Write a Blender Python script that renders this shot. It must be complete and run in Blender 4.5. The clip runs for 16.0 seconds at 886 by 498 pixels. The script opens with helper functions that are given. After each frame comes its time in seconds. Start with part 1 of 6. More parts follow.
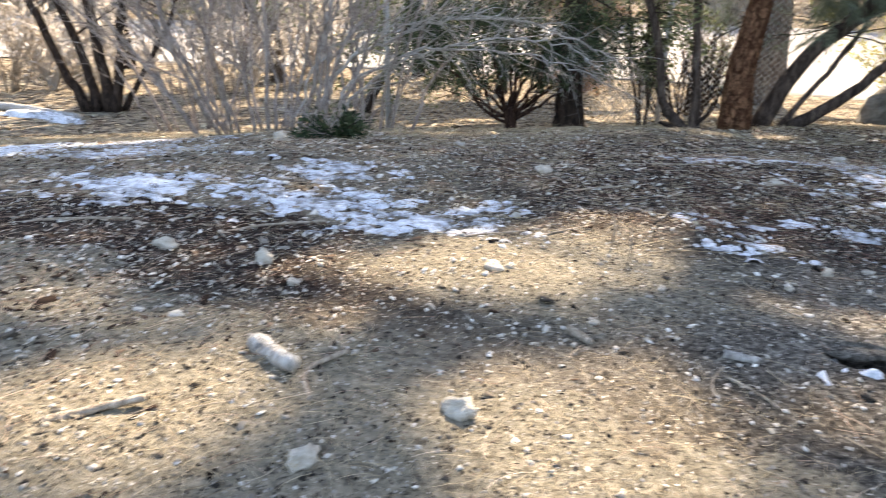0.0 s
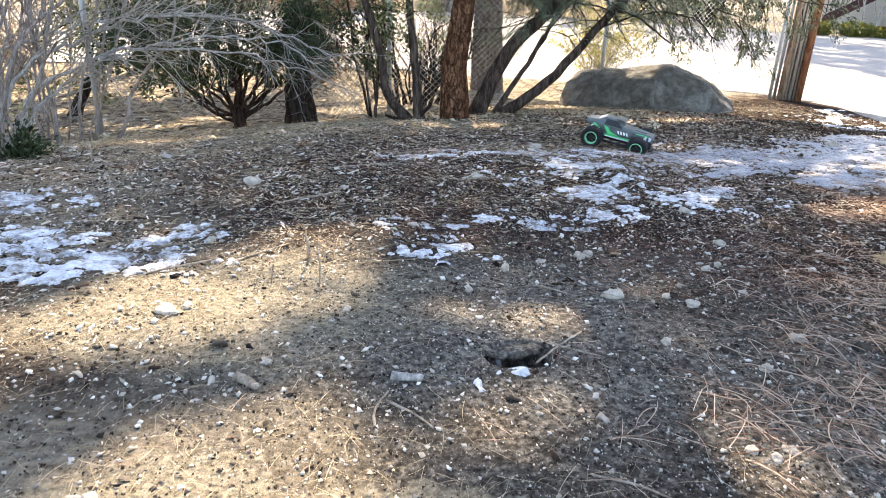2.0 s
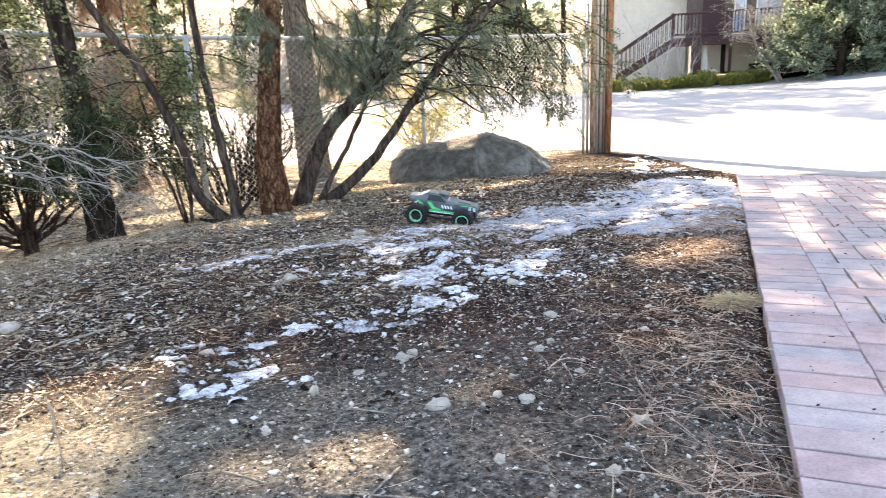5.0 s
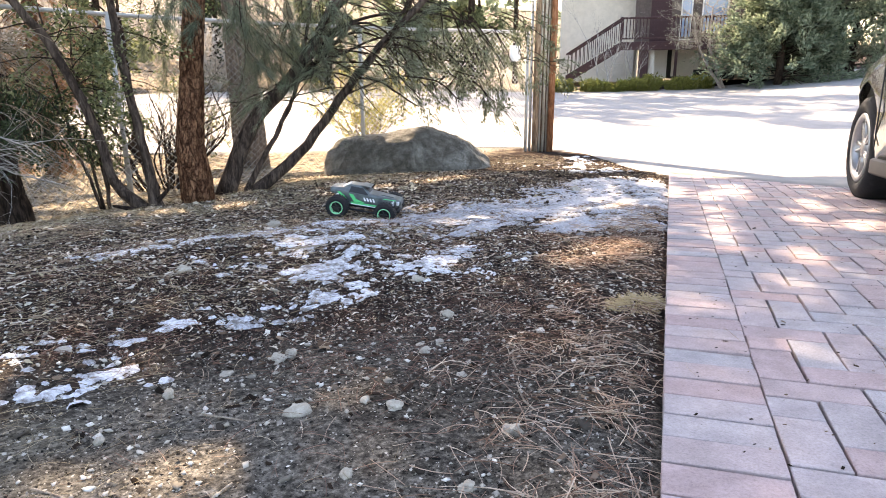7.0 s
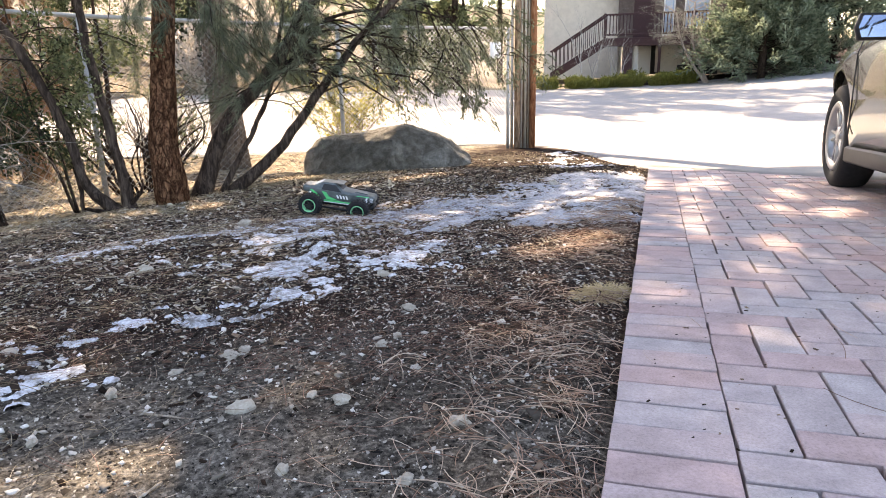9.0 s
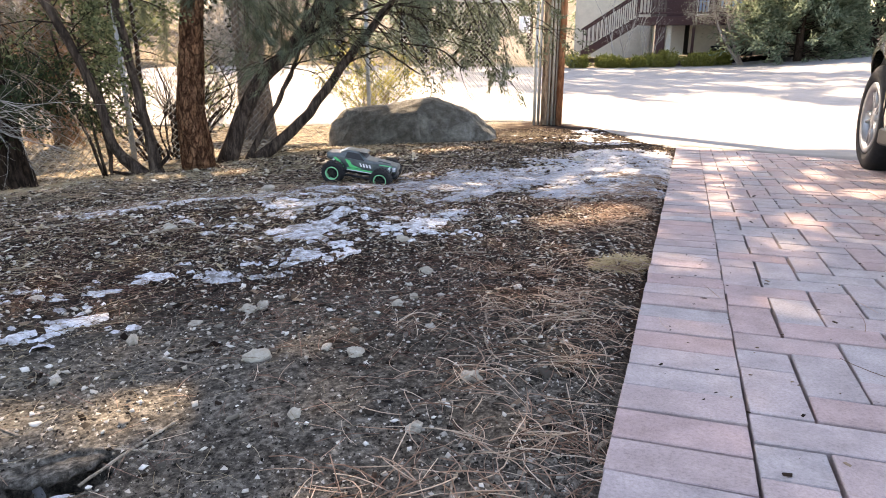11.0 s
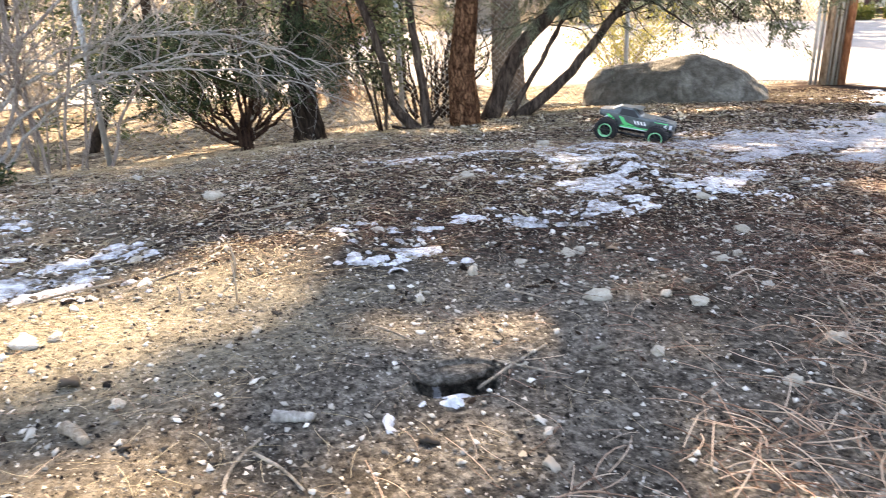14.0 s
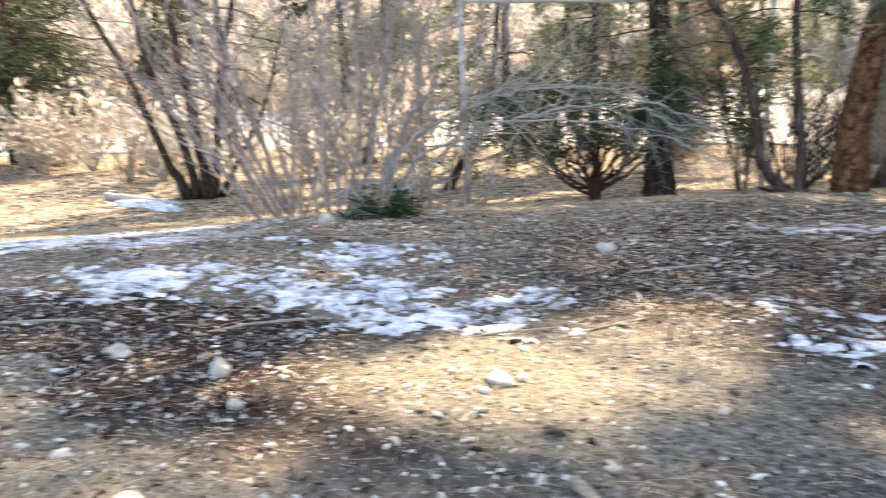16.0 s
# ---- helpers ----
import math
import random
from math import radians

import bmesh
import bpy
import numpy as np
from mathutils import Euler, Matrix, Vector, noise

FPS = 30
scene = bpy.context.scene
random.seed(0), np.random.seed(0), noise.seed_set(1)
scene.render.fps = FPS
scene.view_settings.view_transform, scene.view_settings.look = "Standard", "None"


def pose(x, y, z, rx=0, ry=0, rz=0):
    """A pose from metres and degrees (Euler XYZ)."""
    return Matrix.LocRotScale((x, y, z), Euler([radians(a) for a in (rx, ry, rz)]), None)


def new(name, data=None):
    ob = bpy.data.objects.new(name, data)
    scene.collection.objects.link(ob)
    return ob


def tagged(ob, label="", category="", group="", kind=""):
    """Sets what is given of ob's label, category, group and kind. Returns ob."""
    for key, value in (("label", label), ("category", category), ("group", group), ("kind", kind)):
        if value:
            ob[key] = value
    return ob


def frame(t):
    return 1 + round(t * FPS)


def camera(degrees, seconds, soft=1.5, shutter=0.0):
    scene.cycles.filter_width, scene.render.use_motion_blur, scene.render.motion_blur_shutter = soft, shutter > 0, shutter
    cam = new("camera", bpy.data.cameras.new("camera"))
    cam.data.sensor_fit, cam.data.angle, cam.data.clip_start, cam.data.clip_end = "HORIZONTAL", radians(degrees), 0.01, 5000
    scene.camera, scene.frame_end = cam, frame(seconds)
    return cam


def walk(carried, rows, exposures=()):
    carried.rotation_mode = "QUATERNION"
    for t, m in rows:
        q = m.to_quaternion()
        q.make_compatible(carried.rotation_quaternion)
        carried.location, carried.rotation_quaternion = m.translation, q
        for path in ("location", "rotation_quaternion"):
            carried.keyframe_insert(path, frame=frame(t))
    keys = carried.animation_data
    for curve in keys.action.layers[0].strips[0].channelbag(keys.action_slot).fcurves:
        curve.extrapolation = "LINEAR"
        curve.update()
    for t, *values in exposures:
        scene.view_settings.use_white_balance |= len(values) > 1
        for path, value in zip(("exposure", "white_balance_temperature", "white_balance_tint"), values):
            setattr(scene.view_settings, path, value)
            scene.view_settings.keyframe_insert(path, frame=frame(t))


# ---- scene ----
cam = camera(66.23, 16.0, soft=0.93, shutter=0.5)
METRES, EYE, TILT, LEAN, TURN = 1.5, 0.6, -21.2, -0.75, 0.0
ROWS = [
    (0.0, 0.0063, -0.0092, 0.0064, -0.03, -0.06, -0.11),
    (0.5, 0.0591, -0.0141, 0.0248, -5.87, -0.20, 1.34),
    (1.0, 0.0965, -0.0158, 0.0413, -11.35, -1.06, 1.37),
    (1.5, 0.1263, -0.0149, 0.0507, -15.22, -1.75, 4.19),
    (2.0, 0.1407, -0.0043, 0.0588, -19.45, -2.20, 5.99),
    (2.5, 0.1519, 0.0289, 0.0774, -18.06, 0.57, 7.02),
    (3.0, 0.1701, 0.0542, 0.0939, -17.88, 3.12, 6.81),
    (3.5, 0.1977, 0.0807, 0.1002, -19.20, 3.71, 6.42),
    (4.0, 0.2313, 0.0931, 0.1044, -23.52, 3.83, 8.76),
    (4.5, 0.2697, 0.1008, 0.0951, -26.57, 3.61, 12.65),
    (5.0, 0.3031, 0.1066, 0.0862, -31.51, 2.20, 15.03),
    (7.5, 0.4539, 0.1057, 0.0518, -36.15, 0.63, 14.22),
    (8.0, 0.4718, 0.1021, 0.0433, -36.40, 0.67, 15.08),
    (8.5, 0.4857, 0.0986, 0.0374, -36.70, 0.69, 15.15),
    (11.0, 0.4851, 0.0923, 0.0039, -34.65, -0.83, 13.27),
    (11.5, 0.4672, 0.1012, 0.0004, -32.08, -0.14, 13.47),
    (12.0, 0.4434, 0.1116, -0.0030, -29.13, 0.33, 12.11),
    (12.5, 0.4168, 0.1161, -0.0067, -26.54, -0.79, 11.05),
    (13.0, 0.3859, 0.1235, -0.0066, -23.43, -1.23, 9.95),
    (13.5, 0.3589, 0.1360, -0.0028, -19.09, -1.13, 9.80),
    (14.0, 0.3357, 0.1473, 0.0070, -15.64, -0.03, 9.54),
    (14.5, 0.3093, 0.1564, 0.0190, -12.41, 1.22, 7.74),
    (15.0, 0.2737, 0.1627, 0.0340, -8.23, 2.59, 4.09),
    (15.5, 0.2197, 0.1809, 0.0457, -0.76, 5.08, 1.38),
    (16.0, 0.1422, 0.1940, 0.0460, 8.90, 6.19, 0.45),
]
walk(cam, [(t, pose(0, 0, EYE, TILT, LEAN, TURN) @ pose(METRES * x, METRES * y, METRES * z, 90 + pitch, roll, yaw)) for t, x, y, z, yaw, pitch, roll in ROWS],
     exposures=[(0.0, 2.40, 7450, 16), (3.0, 2.78, 7550, 16), (5.0, 2.92, 7800, 17), (8.0, 2.54, 8100, 20), (11.0, 2.43, 8300, 21), (13.0, 2.66, 8450, 20), (14.5, 2.88, 8300, 20), (16.0, 2.80, 7800, 18)])

# ---- daylight: one low winter sun ahead, behind the trees, and a clear sky ----
SUN_EL = 38.0
SUN_WAY = Vector((-0.32, -0.947, -math.tan(radians(SUN_EL))))
world = bpy.data.worlds.new("sky")
scene.world = world
world.use_nodes = True
wt = world.node_tree
sky = wt.nodes.new("ShaderNodeTexSky")
sky.sky_type, sky.sun_disc = "NISHITA", False
sky.sun_elevation = radians(SUN_EL)
sky.sun_rotation = math.atan2(0.32, 0.947)
wt.links.new(sky.outputs[0], wt.nodes["Background"].inputs[0])
wt.nodes["Background"].inputs[1].default_value = 0.15
sun = new("sun", bpy.data.lights.new("sun", "SUN"))
sun.data.energy, sun.data.angle, sun.data.color = 4.4, radians(0.55), (1.0, 0.90, 0.74)
sun.matrix_world = Matrix.Translation((6, 16, 14)) @ SUN_WAY.to_track_quat("-Z", "Y").to_matrix().to_4x4()

# ---- materials ----
class Mat:
    """A node material in a few calls."""

    def __init__(self, name, rough=0.8, metal=0.0, spec=0.3):
        self.m = bpy.data.materials.new(name)
        self.m.use_nodes = True
        self.t = self.m.node_tree
        self.b = self.t.nodes["Principled BSDF"]
        self.set("Roughness", rough)
        self.set("Metallic", metal)
        self.set("Specular IOR Level", spec)

    def set(self, key, value):
        self.b.inputs[key].default_value = value

    def link(self, a, b):
        self.t.links.new(a, b)

    def coord(self, scale=1.0, which="Object"):
        n = self.t.nodes.new("ShaderNodeTexCoord")
        if scale == 1.0:
            return n.outputs[which]
        k = self.t.nodes.new("ShaderNodeMapping")
        k.inputs["Scale"].default_value = scale if isinstance(scale, tuple) else (scale, scale, scale)
        self.link(n.outputs[which], k.inputs[0])
        return k.outputs[0]

    def noise(self, scale, detail=4.0, rough=0.55, vec=None, distort=0.0):
        n = self.t.nodes.new("ShaderNodeTexNoise")
        n.inputs["Scale"].default_value, n.inputs["Detail"].default_value = scale, detail
        n.inputs["Roughness"].default_value, n.inputs["Distortion"].default_value = rough, distort
        self.link(vec if vec is not None else self.coord(), n.inputs["Vector"])
        return n.outputs[0]

    def cells(self, scale, feature="F1", vec=None, out=0):
        n = self.t.nodes.new("ShaderNodeTexVoronoi")
        n.feature = feature
        n.inputs["Scale"].default_value = scale
        self.link(vec if vec is not None else self.coord(), n.inputs["Vector"])
        return n.outputs[out]

    def ramp(self, fac, *stops):
        n = self.t.nodes.new("ShaderNodeValToRGB")
        while len(n.color_ramp.elements) < len(stops):
            n.color_ramp.elements.new(0.5)
        for e, (p, c) in zip(n.color_ramp.elements, stops):
            e.position, e.color = p, (*c, 1) if isinstance(c, tuple) else (c, c, c, 1)
        self.link(fac, n.inputs[0])
        return n.outputs[0]

    def mix(self, fac, a, b, mode="MIX"):
        n = self.t.nodes.new("ShaderNodeMix")
        n.data_type, n.blend_type = "RGBA", mode
        for k, v in ((0, fac), (6, a), (7, b)):
            if isinstance(v, (int, float)):
                n.inputs[k].default_value = v if k == 0 else (v, v, v, 1)
            elif isinstance(v, tuple):
                n.inputs[k].default_value = (*v, 1)
            else:
                self.link(v, n.inputs[k])
        return n.outputs[2]

    def math(self, op, a, b=0.0):
        n = self.t.nodes.new("ShaderNodeMath")
        n.operation = op
        for k, v in ((0, a), (1, b)):
            if isinstance(v, (int, float)):
                n.inputs[k].default_value = v
            else:
                self.link(v, n.inputs[k])
        return n.outputs[0]

    def island(self):
        return self.t.nodes.new("ShaderNodeNewGeometry").outputs["Random Per Island"]

    def each(self):
        return self.t.nodes.new("ShaderNodeObjectInfo").outputs["Random"]

    def color(self, c):
        if isinstance(c, tuple):
            self.set("Base Color", (*c, 1))
        else:
            self.link(c, self.b.inputs["Base Color"])
        return self

    def bump(self, h, strength=0.5, dist=0.01):
        n = self.t.nodes.new("ShaderNodeBump")
        n.inputs["Strength"].default_value, n.inputs["Distance"].default_value = strength, dist
        self.link(h, n.inputs["Height"])
        self.link(n.outputs[0], self.b.inputs["Normal"])
        return self

    def leafy(self, amount):
        """Thin leaves let some light through."""
        t = self.t.nodes.new("ShaderNodeBsdfTranslucent")
        src = self.b.inputs["Base Color"]
        if src.is_linked:
            self.link(src.links[0].from_socket, t.inputs[0])
        else:
            t.inputs[0].default_value = src.default_value
        x = self.t.nodes.new("ShaderNodeMixShader")
        x.inputs[0].default_value = amount
        self.link(self.b.outputs[0], x.inputs[1])
        self.link(t.outputs[0], x.inputs[2])
        self.link(x.outputs[0], self.t.nodes["Material Output"].inputs[0])
        return self


def soil():
    k = Mat("soil", 0.95, spec=0.02)
    grit = k.noise(64, 7, 0.78)
    dirt = k.ramp(grit, (0.37, (0.010, 0.008, 0.007)), (0.52, (0.068, 0.058, 0.046)), (0.70, (0.27, 0.235, 0.19)))
    grey = k.ramp(grit, (0.36, (0.018, 0.016, 0.013)), (0.50, (0.112, 0.100, 0.083)), (0.68, (0.34, 0.31, 0.26)))
    tan = k.ramp(k.noise(55, 6, 0.7), (0.3, (0.10, 0.082, 0.057)), (0.5, (0.29, 0.243, 0.175)), (0.72, (0.49, 0.425, 0.32)))
    mulch = k.ramp(k.noise(70, 6, 0.75, distort=1.5), (0.36, (0.007, 0.0045, 0.004)), (0.54, (0.028, 0.0175, 0.014)), (0.76, (0.14, 0.095, 0.075)))
    big = k.noise(1.3, 3, 0.5)
    mid = k.noise(5.5, 4, 0.6)
    x = k.t.nodes.new("ShaderNodeSeparateXYZ")
    k.link(k.coord(), x.inputs[0])
    # bare trodden earth round the hole, mulch up the bank, dry litter beyond it
    dx, dy = k.math("SUBTRACT", x.outputs[0], 0.92), k.math("SUBTRACT", x.outputs[1], 0.98)
    r = k.math("SQRT", k.math("ADD", k.math("MULTIPLY", dx, dx), k.math("MULTIPLY", k.math("MULTIPLY", dy, dy), 1.3)))
    edge = k.ramp(k.math("MULTIPLY", k.math("ADD", r, k.math("MULTIPLY", mid, 0.7)), 0.5), (0.54, 0.0), (0.72, 1.0))
    crest = k.math("SUBTRACT", x.outputs[1], k.math("MULTIPLY", k.math("MAXIMUM", x.outputs[0], 0.0), 0.57))
    far = k.ramp(k.math("MULTIPLY", k.math("ADD", crest, k.math("MULTIPLY", mid, 1.2)), 0.1), (0.36, 0.0), (0.42, 1.0))
    c = k.mix(edge, k.mix(k.ramp(big, (0.42, 0.0), (0.6, 1.0)), grey, dirt), mulch)
    c = k.mix(k.ramp(mid, (0.5, 0.0), (0.68, 0.75)), c, dirt)
    # tan kept to the sunlit near left, adding to its brightness
    left = k.ramp(k.math("ADD", k.math("MULTIPLY", x.outputs[0], -0.55), k.math("MULTIPLY", mid, 0.55)), (0.0, 0.0), (0.34, 0.75))
    c = k.mix(k.math("MULTIPLY", left, k.ramp(k.math("MULTIPLY", k.math("ADD", x.outputs[1], k.math("MULTIPLY", mid, 0.4)), 0.5), (0.56, 1.0), (0.70, 0.0), (1.55, 0.0), (1.8, 0.7))), c, tan)
    c = k.mix(far, c, k.mix(k.ramp(k.noise(9, 5, 0.7), (0.4, 0.0), (0.62, 1.0)), tan, mulch))
    # paler dusty earth near left, sunlight partly painted in; darker earth towards the paving
    sunlit_dust = k.ramp(grit, (0.33, (0.058, 0.050, 0.035)), (0.50, (0.195, 0.172, 0.126)), (0.72, (0.38, 0.34, 0.26)))
    dry = k.ramp(k.math("ADD", k.math("ADD", k.math("MULTIPLY", x.outputs[0], 0.40), k.math("MULTIPLY", x.outputs[1], 0.80)), k.math("MULTIPLY", mid, 0.5)), (0.98, 0.9), (1.22, 0.0))
    # the same pale dust round the main sun gap, to brighten it
    ex, ey = k.math("SUBTRACT", x.outputs[0], 0.25), k.math("SUBTRACT", x.outputs[1], 1.45)
    bank = k.math("SQRT", k.math("ADD", k.math("MULTIPLY", ex, ex), k.math("MULTIPLY", k.math("MULTIPLY", ey, ey), 1.8)))
    dry = k.math("MAXIMUM", dry, k.ramp(k.math("ADD", bank, k.math("MULTIPLY", mid, 0.5)), (0.55, 0.9), (0.82, 0.0)))
    c = k.mix(dry, c, sunlit_dust)
    k.color(c)
    k.bump(k.math("ADD", k.noise(60, 7, 0.75), k.math("MULTIPLY", k.noise(14, 4, 0.6), 1.2)), 0.9, 0.012)
    return k.m


def bark(name, dark, light, scale=30.0, flake=0.0, tall=0.22, split=0.8):
    k = Mat(name, 0.92, spec=0.03)
    v = k.coord((1, 1, tall))
    n = k.noise(scale, 6, 0.7, v, 0.6)
    c = k.ramp(n, (0.3, tuple(q * 0.35 for q in dark)), (0.46, dark), (0.66, light))
    h = n
    if flake:
        warp = k.t.nodes.new("ShaderNodeVectorMath")
        warp.operation = "ADD"
        k.link(k.coord((1, 1, 0.42)), warp.inputs[0])
        k.link(k.math("MULTIPLY", k.noise(30, 5, 0.75), 0.085), warp.inputs[1])
        cell = k.cells(flake, "DISTANCE_TO_EDGE", warp.outputs[0])
        crack = k.ramp(cell, (0.0, 0.0), (0.13, 1.0))
        c = k.mix(k.math("MULTIPLY", k.math("SUBTRACT", 1.0, crack), split), c, tuple(q * 0.18 for q in dark))
        h = k.math("ADD", crack, k.math("MULTIPLY", n, 1.2))
    k.color(c).bump(h, 0.9, 0.012)
    return k.m


def leafmat(name, a, b, through_light=0.3, rough=0.6):
    k = Mat(name, rough, spec=0.1)
    k.color(k.mix(k.island(), a, b))
    k.leafy(through_light)
    return k.m


def stone(name, a, b, c, scale=9.0, bump=0.5):
    k = Mat(name, 0.9, spec=0.2)
    n = k.noise(scale, 7, 0.65)
    f = k.noise(scale * 7, 4, 0.7)
    col = k.ramp(n, (0.3, a), (0.5, b), (0.68, c))
    k.color(k.mix(0.35, col, k.ramp(f, (0.3, a), (0.7, c)))).bump(k.math("ADD", n, k.math("MULTIPLY", f, 0.4)), bump, 0.02)
    return k.m


def plain(name, c, rough=0.6, metal=0.0, vary=0.25, scale=18.0, spec=0.3):
    k = Mat(name, rough, metal, spec)
    lo, hi = tuple(q * (1 - vary) for q in c), tuple(min(1, q * (1 + vary)) for q in c)
    k.color(k.ramp(k.noise(scale, 5, 0.65), (0.32, lo), (0.68, hi)))
    k.bump(k.noise(scale * 6, 3, 0.6), 0.15, 0.003)
    return k.m


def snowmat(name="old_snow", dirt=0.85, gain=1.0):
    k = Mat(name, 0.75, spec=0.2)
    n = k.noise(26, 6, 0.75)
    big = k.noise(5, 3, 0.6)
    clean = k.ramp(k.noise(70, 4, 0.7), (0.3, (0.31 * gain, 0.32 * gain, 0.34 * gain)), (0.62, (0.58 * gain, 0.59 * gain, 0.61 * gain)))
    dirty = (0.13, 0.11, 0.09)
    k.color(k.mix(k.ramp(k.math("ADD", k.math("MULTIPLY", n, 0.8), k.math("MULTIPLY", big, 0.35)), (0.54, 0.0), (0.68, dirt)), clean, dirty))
    k.set("Subsurface Weight", 0.0)
    k.bump(k.noise(60, 6, 0.75), 0.8, 0.012)
    return k.m


def paver_mat():
    k = Mat("concrete_paver", 0.9, spec=0.15)
    base = k.ramp(k.each(), (0.0, (0.375, 0.272, 0.256)), (0.3, (0.39, 0.312, 0.297)), (0.55, (0.365, 0.335, 0.328)), (0.8, (0.385, 0.292, 0.275)), (1.0, (0.355, 0.322, 0.318)))
    # every brick takes its grain from another place
    off = k.t.nodes.new("ShaderNodeVectorMath")
    off.operation = "ADD"
    k.link(k.coord(), off.inputs[0])
    k.link(k.math("MULTIPLY", k.each(), 41.0), off.inputs[1])
    v = off.outputs[0]
    stain = k.ramp(k.noise(13, 5, 0.6, v), (0.3, 0.78), (0.68, 1.12))
    fine = k.ramp(k.noise(190, 4, 0.75, v), (0.28, 0.72), (0.5, 1.0), (0.74, 1.2))
    k.color(k.mix(1.0, k.mix(1.0, base, stain, "MULTIPLY"), fine, "MULTIPLY"))
    k.bump(k.noise(160, 5, 0.75, v), 0.5, 0.002)
    return k.m


SOIL = soil()
PINE_BARK = bark("pine_bark", (0.13, 0.060, 0.033), (0.33, 0.18, 0.10), 34, 30, 0.4)
GREY_BARK = bark("grey_bark", (0.14, 0.108, 0.084), (0.28, 0.225, 0.175), 34, 26, 0.25, 0.45)
CLUMP_BARK = bark("clump_bark", (0.045, 0.033, 0.026), (0.135, 0.102, 0.08), 32)
DARK_BARK = bark("dark_bark", (0.024, 0.017, 0.013), (0.075, 0.054, 0.042), 30)
SHRUB_BARK = bark("shrub_bark", (0.23, 0.19, 0.165), (0.43, 0.375, 0.33), 60)
DEAD_BARK = bark("dead_bark", (0.30, 0.28, 0.25), (0.52, 0.50, 0.46), 70)
BRUSH_BARK = bark("brush_bark", (0.24, 0.19, 0.14), (0.42, 0.34, 0.26), 60)
NEEDLES = leafmat("pine_needles", (0.04, 0.056, 0.035), (0.25, 0.28, 0.19), 0.45)
DARK_LEAF = leafmat("juniper_leaf", (0.013, 0.024, 0.012), (0.075, 0.10, 0.048), 0.22)
OAK_LEAF = leafmat("live_oak_leaf", (0.04, 0.055, 0.024), (0.24, 0.26, 0.13), 0.4)
YELLOW_LEAF = leafmat("yellow_leaf", (0.22, 0.21, 0.05), (0.40, 0.36, 0.10), 0.4)
DEAD_LEAF = leafmat("dead_leaf", (0.20, 0.11, 0.06), (0.36, 0.22, 0.13), 0.3)
BLUE_LEAF = leafmat("spruce_needles", (0.10, 0.135, 0.085), (0.285, 0.335, 0.23), 0.5)
BRUSH_LEAF = leafmat("dry_brush", (0.34, 0.30, 0.255), (0.55, 0.50, 0.43), 0.45)
BOULDER = Mat("granite", 0.9, spec=0.2)
BOULDER.color(BOULDER.mix(BOULDER.ramp(BOULDER.noise(2.6, 5, 0.6, distort=0.8), (0.54, 0.0), (0.66, 0.55)), BOULDER.ramp(BOULDER.noise(11, 7, 0.75), (0.32, (0.05, 0.046, 0.036)), (0.5, (0.105, 0.096, 0.077)), (0.70, (0.17, 0.158, 0.130))),
                          BOULDER.ramp(BOULDER.noise(30, 5, 0.7), (0.3, (0.18, 0.168, 0.14)), (0.65, (0.38, 0.36, 0.31)))))
BOULDER.bump(BOULDER.math("ADD", BOULDER.noise(7, 7, 0.7), BOULDER.math("MULTIPLY", BOULDER.noise(60, 5, 0.7), 0.3)), 0.9, 0.03)
BOULDER = BOULDER.m
PEBBLE = Mat("pebble", 0.9, spec=0.1)
PEBBLE.color(PEBBLE.ramp(PEBBLE.island(), (0.0, (0.03, 0.024, 0.019)), (0.38, (0.10, 0.084, 0.066)), (0.66, (0.33, 0.30, 0.25)), (1.0, (0.58, 0.545, 0.475))))
PEBBLE = PEBBLE.m
STONE = stone("pale_stone", (0.27, 0.235, 0.18), (0.44, 0.395, 0.32), (0.60, 0.555, 0.47), 30, 0.7)
DRY_NEEDLE = Mat("dry_needle", 0.8, spec=0.12)
DRY_NEEDLE.color(DRY_NEEDLE.ramp(DRY_NEEDLE.island(), (0.0, (0.09, 0.048, 0.032)), (0.4, (0.30, 0.188, 0.132)), (0.75, (0.50, 0.365, 0.268)), (1.0, (0.64, 0.52, 0.40))))
DRY_NEEDLE = DRY_NEEDLE.m
STRAW = Mat("straw", 0.8)
STRAW.color(STRAW.ramp(STRAW.island(), (0.0, (0.20, 0.15, 0.09)), (0.5, (0.38, 0.30, 0.18)), (1.0, (0.55, 0.46, 0.31))))
STRAW = STRAW.m
CHIP = Mat("bark_chip", 0.9, spec=0.02)
CHIP.color(CHIP.ramp(CHIP.island(), (0.0, (0.012, 0.009, 0.007)), (0.55, (0.04, 0.027, 0.020)), (0.85, (0.12, 0.078, 0.052)), (1.0, (0.27, 0.195, 0.135))))
CHIP = CHIP.m
LITTER = Mat("leaf_litter", 0.8, spec=0.2)
LITTER.color(LITTER.ramp(LITTER.island(), (0.0, (0.09, 0.064, 0.038)), (0.45, (0.29, 0.228, 0.14)), (0.8, (0.46, 0.39, 0.26)), (1.0, (0.60, 0.53, 0.40))))
LITTER = LITTER.m
STICK = bark("weathered_stick", (0.27, 0.22, 0.165), (0.46, 0.40, 0.32), 70)
SNOW = snowmat("old_snow", 0.9, 1.4)
FRESH = snowmat("clean_snow", 0.05, 1.35)
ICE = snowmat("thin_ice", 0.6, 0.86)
PAVER = paver_mat()
SAND = plain("joint_sand", (0.018, 0.015, 0.013), 0.95, vary=0.4, scale=60)
CONCRETE = plain("pale_road", (0.245, 0.235, 0.22), 0.9, vary=0.12, scale=3.0)
STEEL = plain("galvanised_steel", (0.38, 0.38, 0.36), 0.6, 0.3, 0.15)
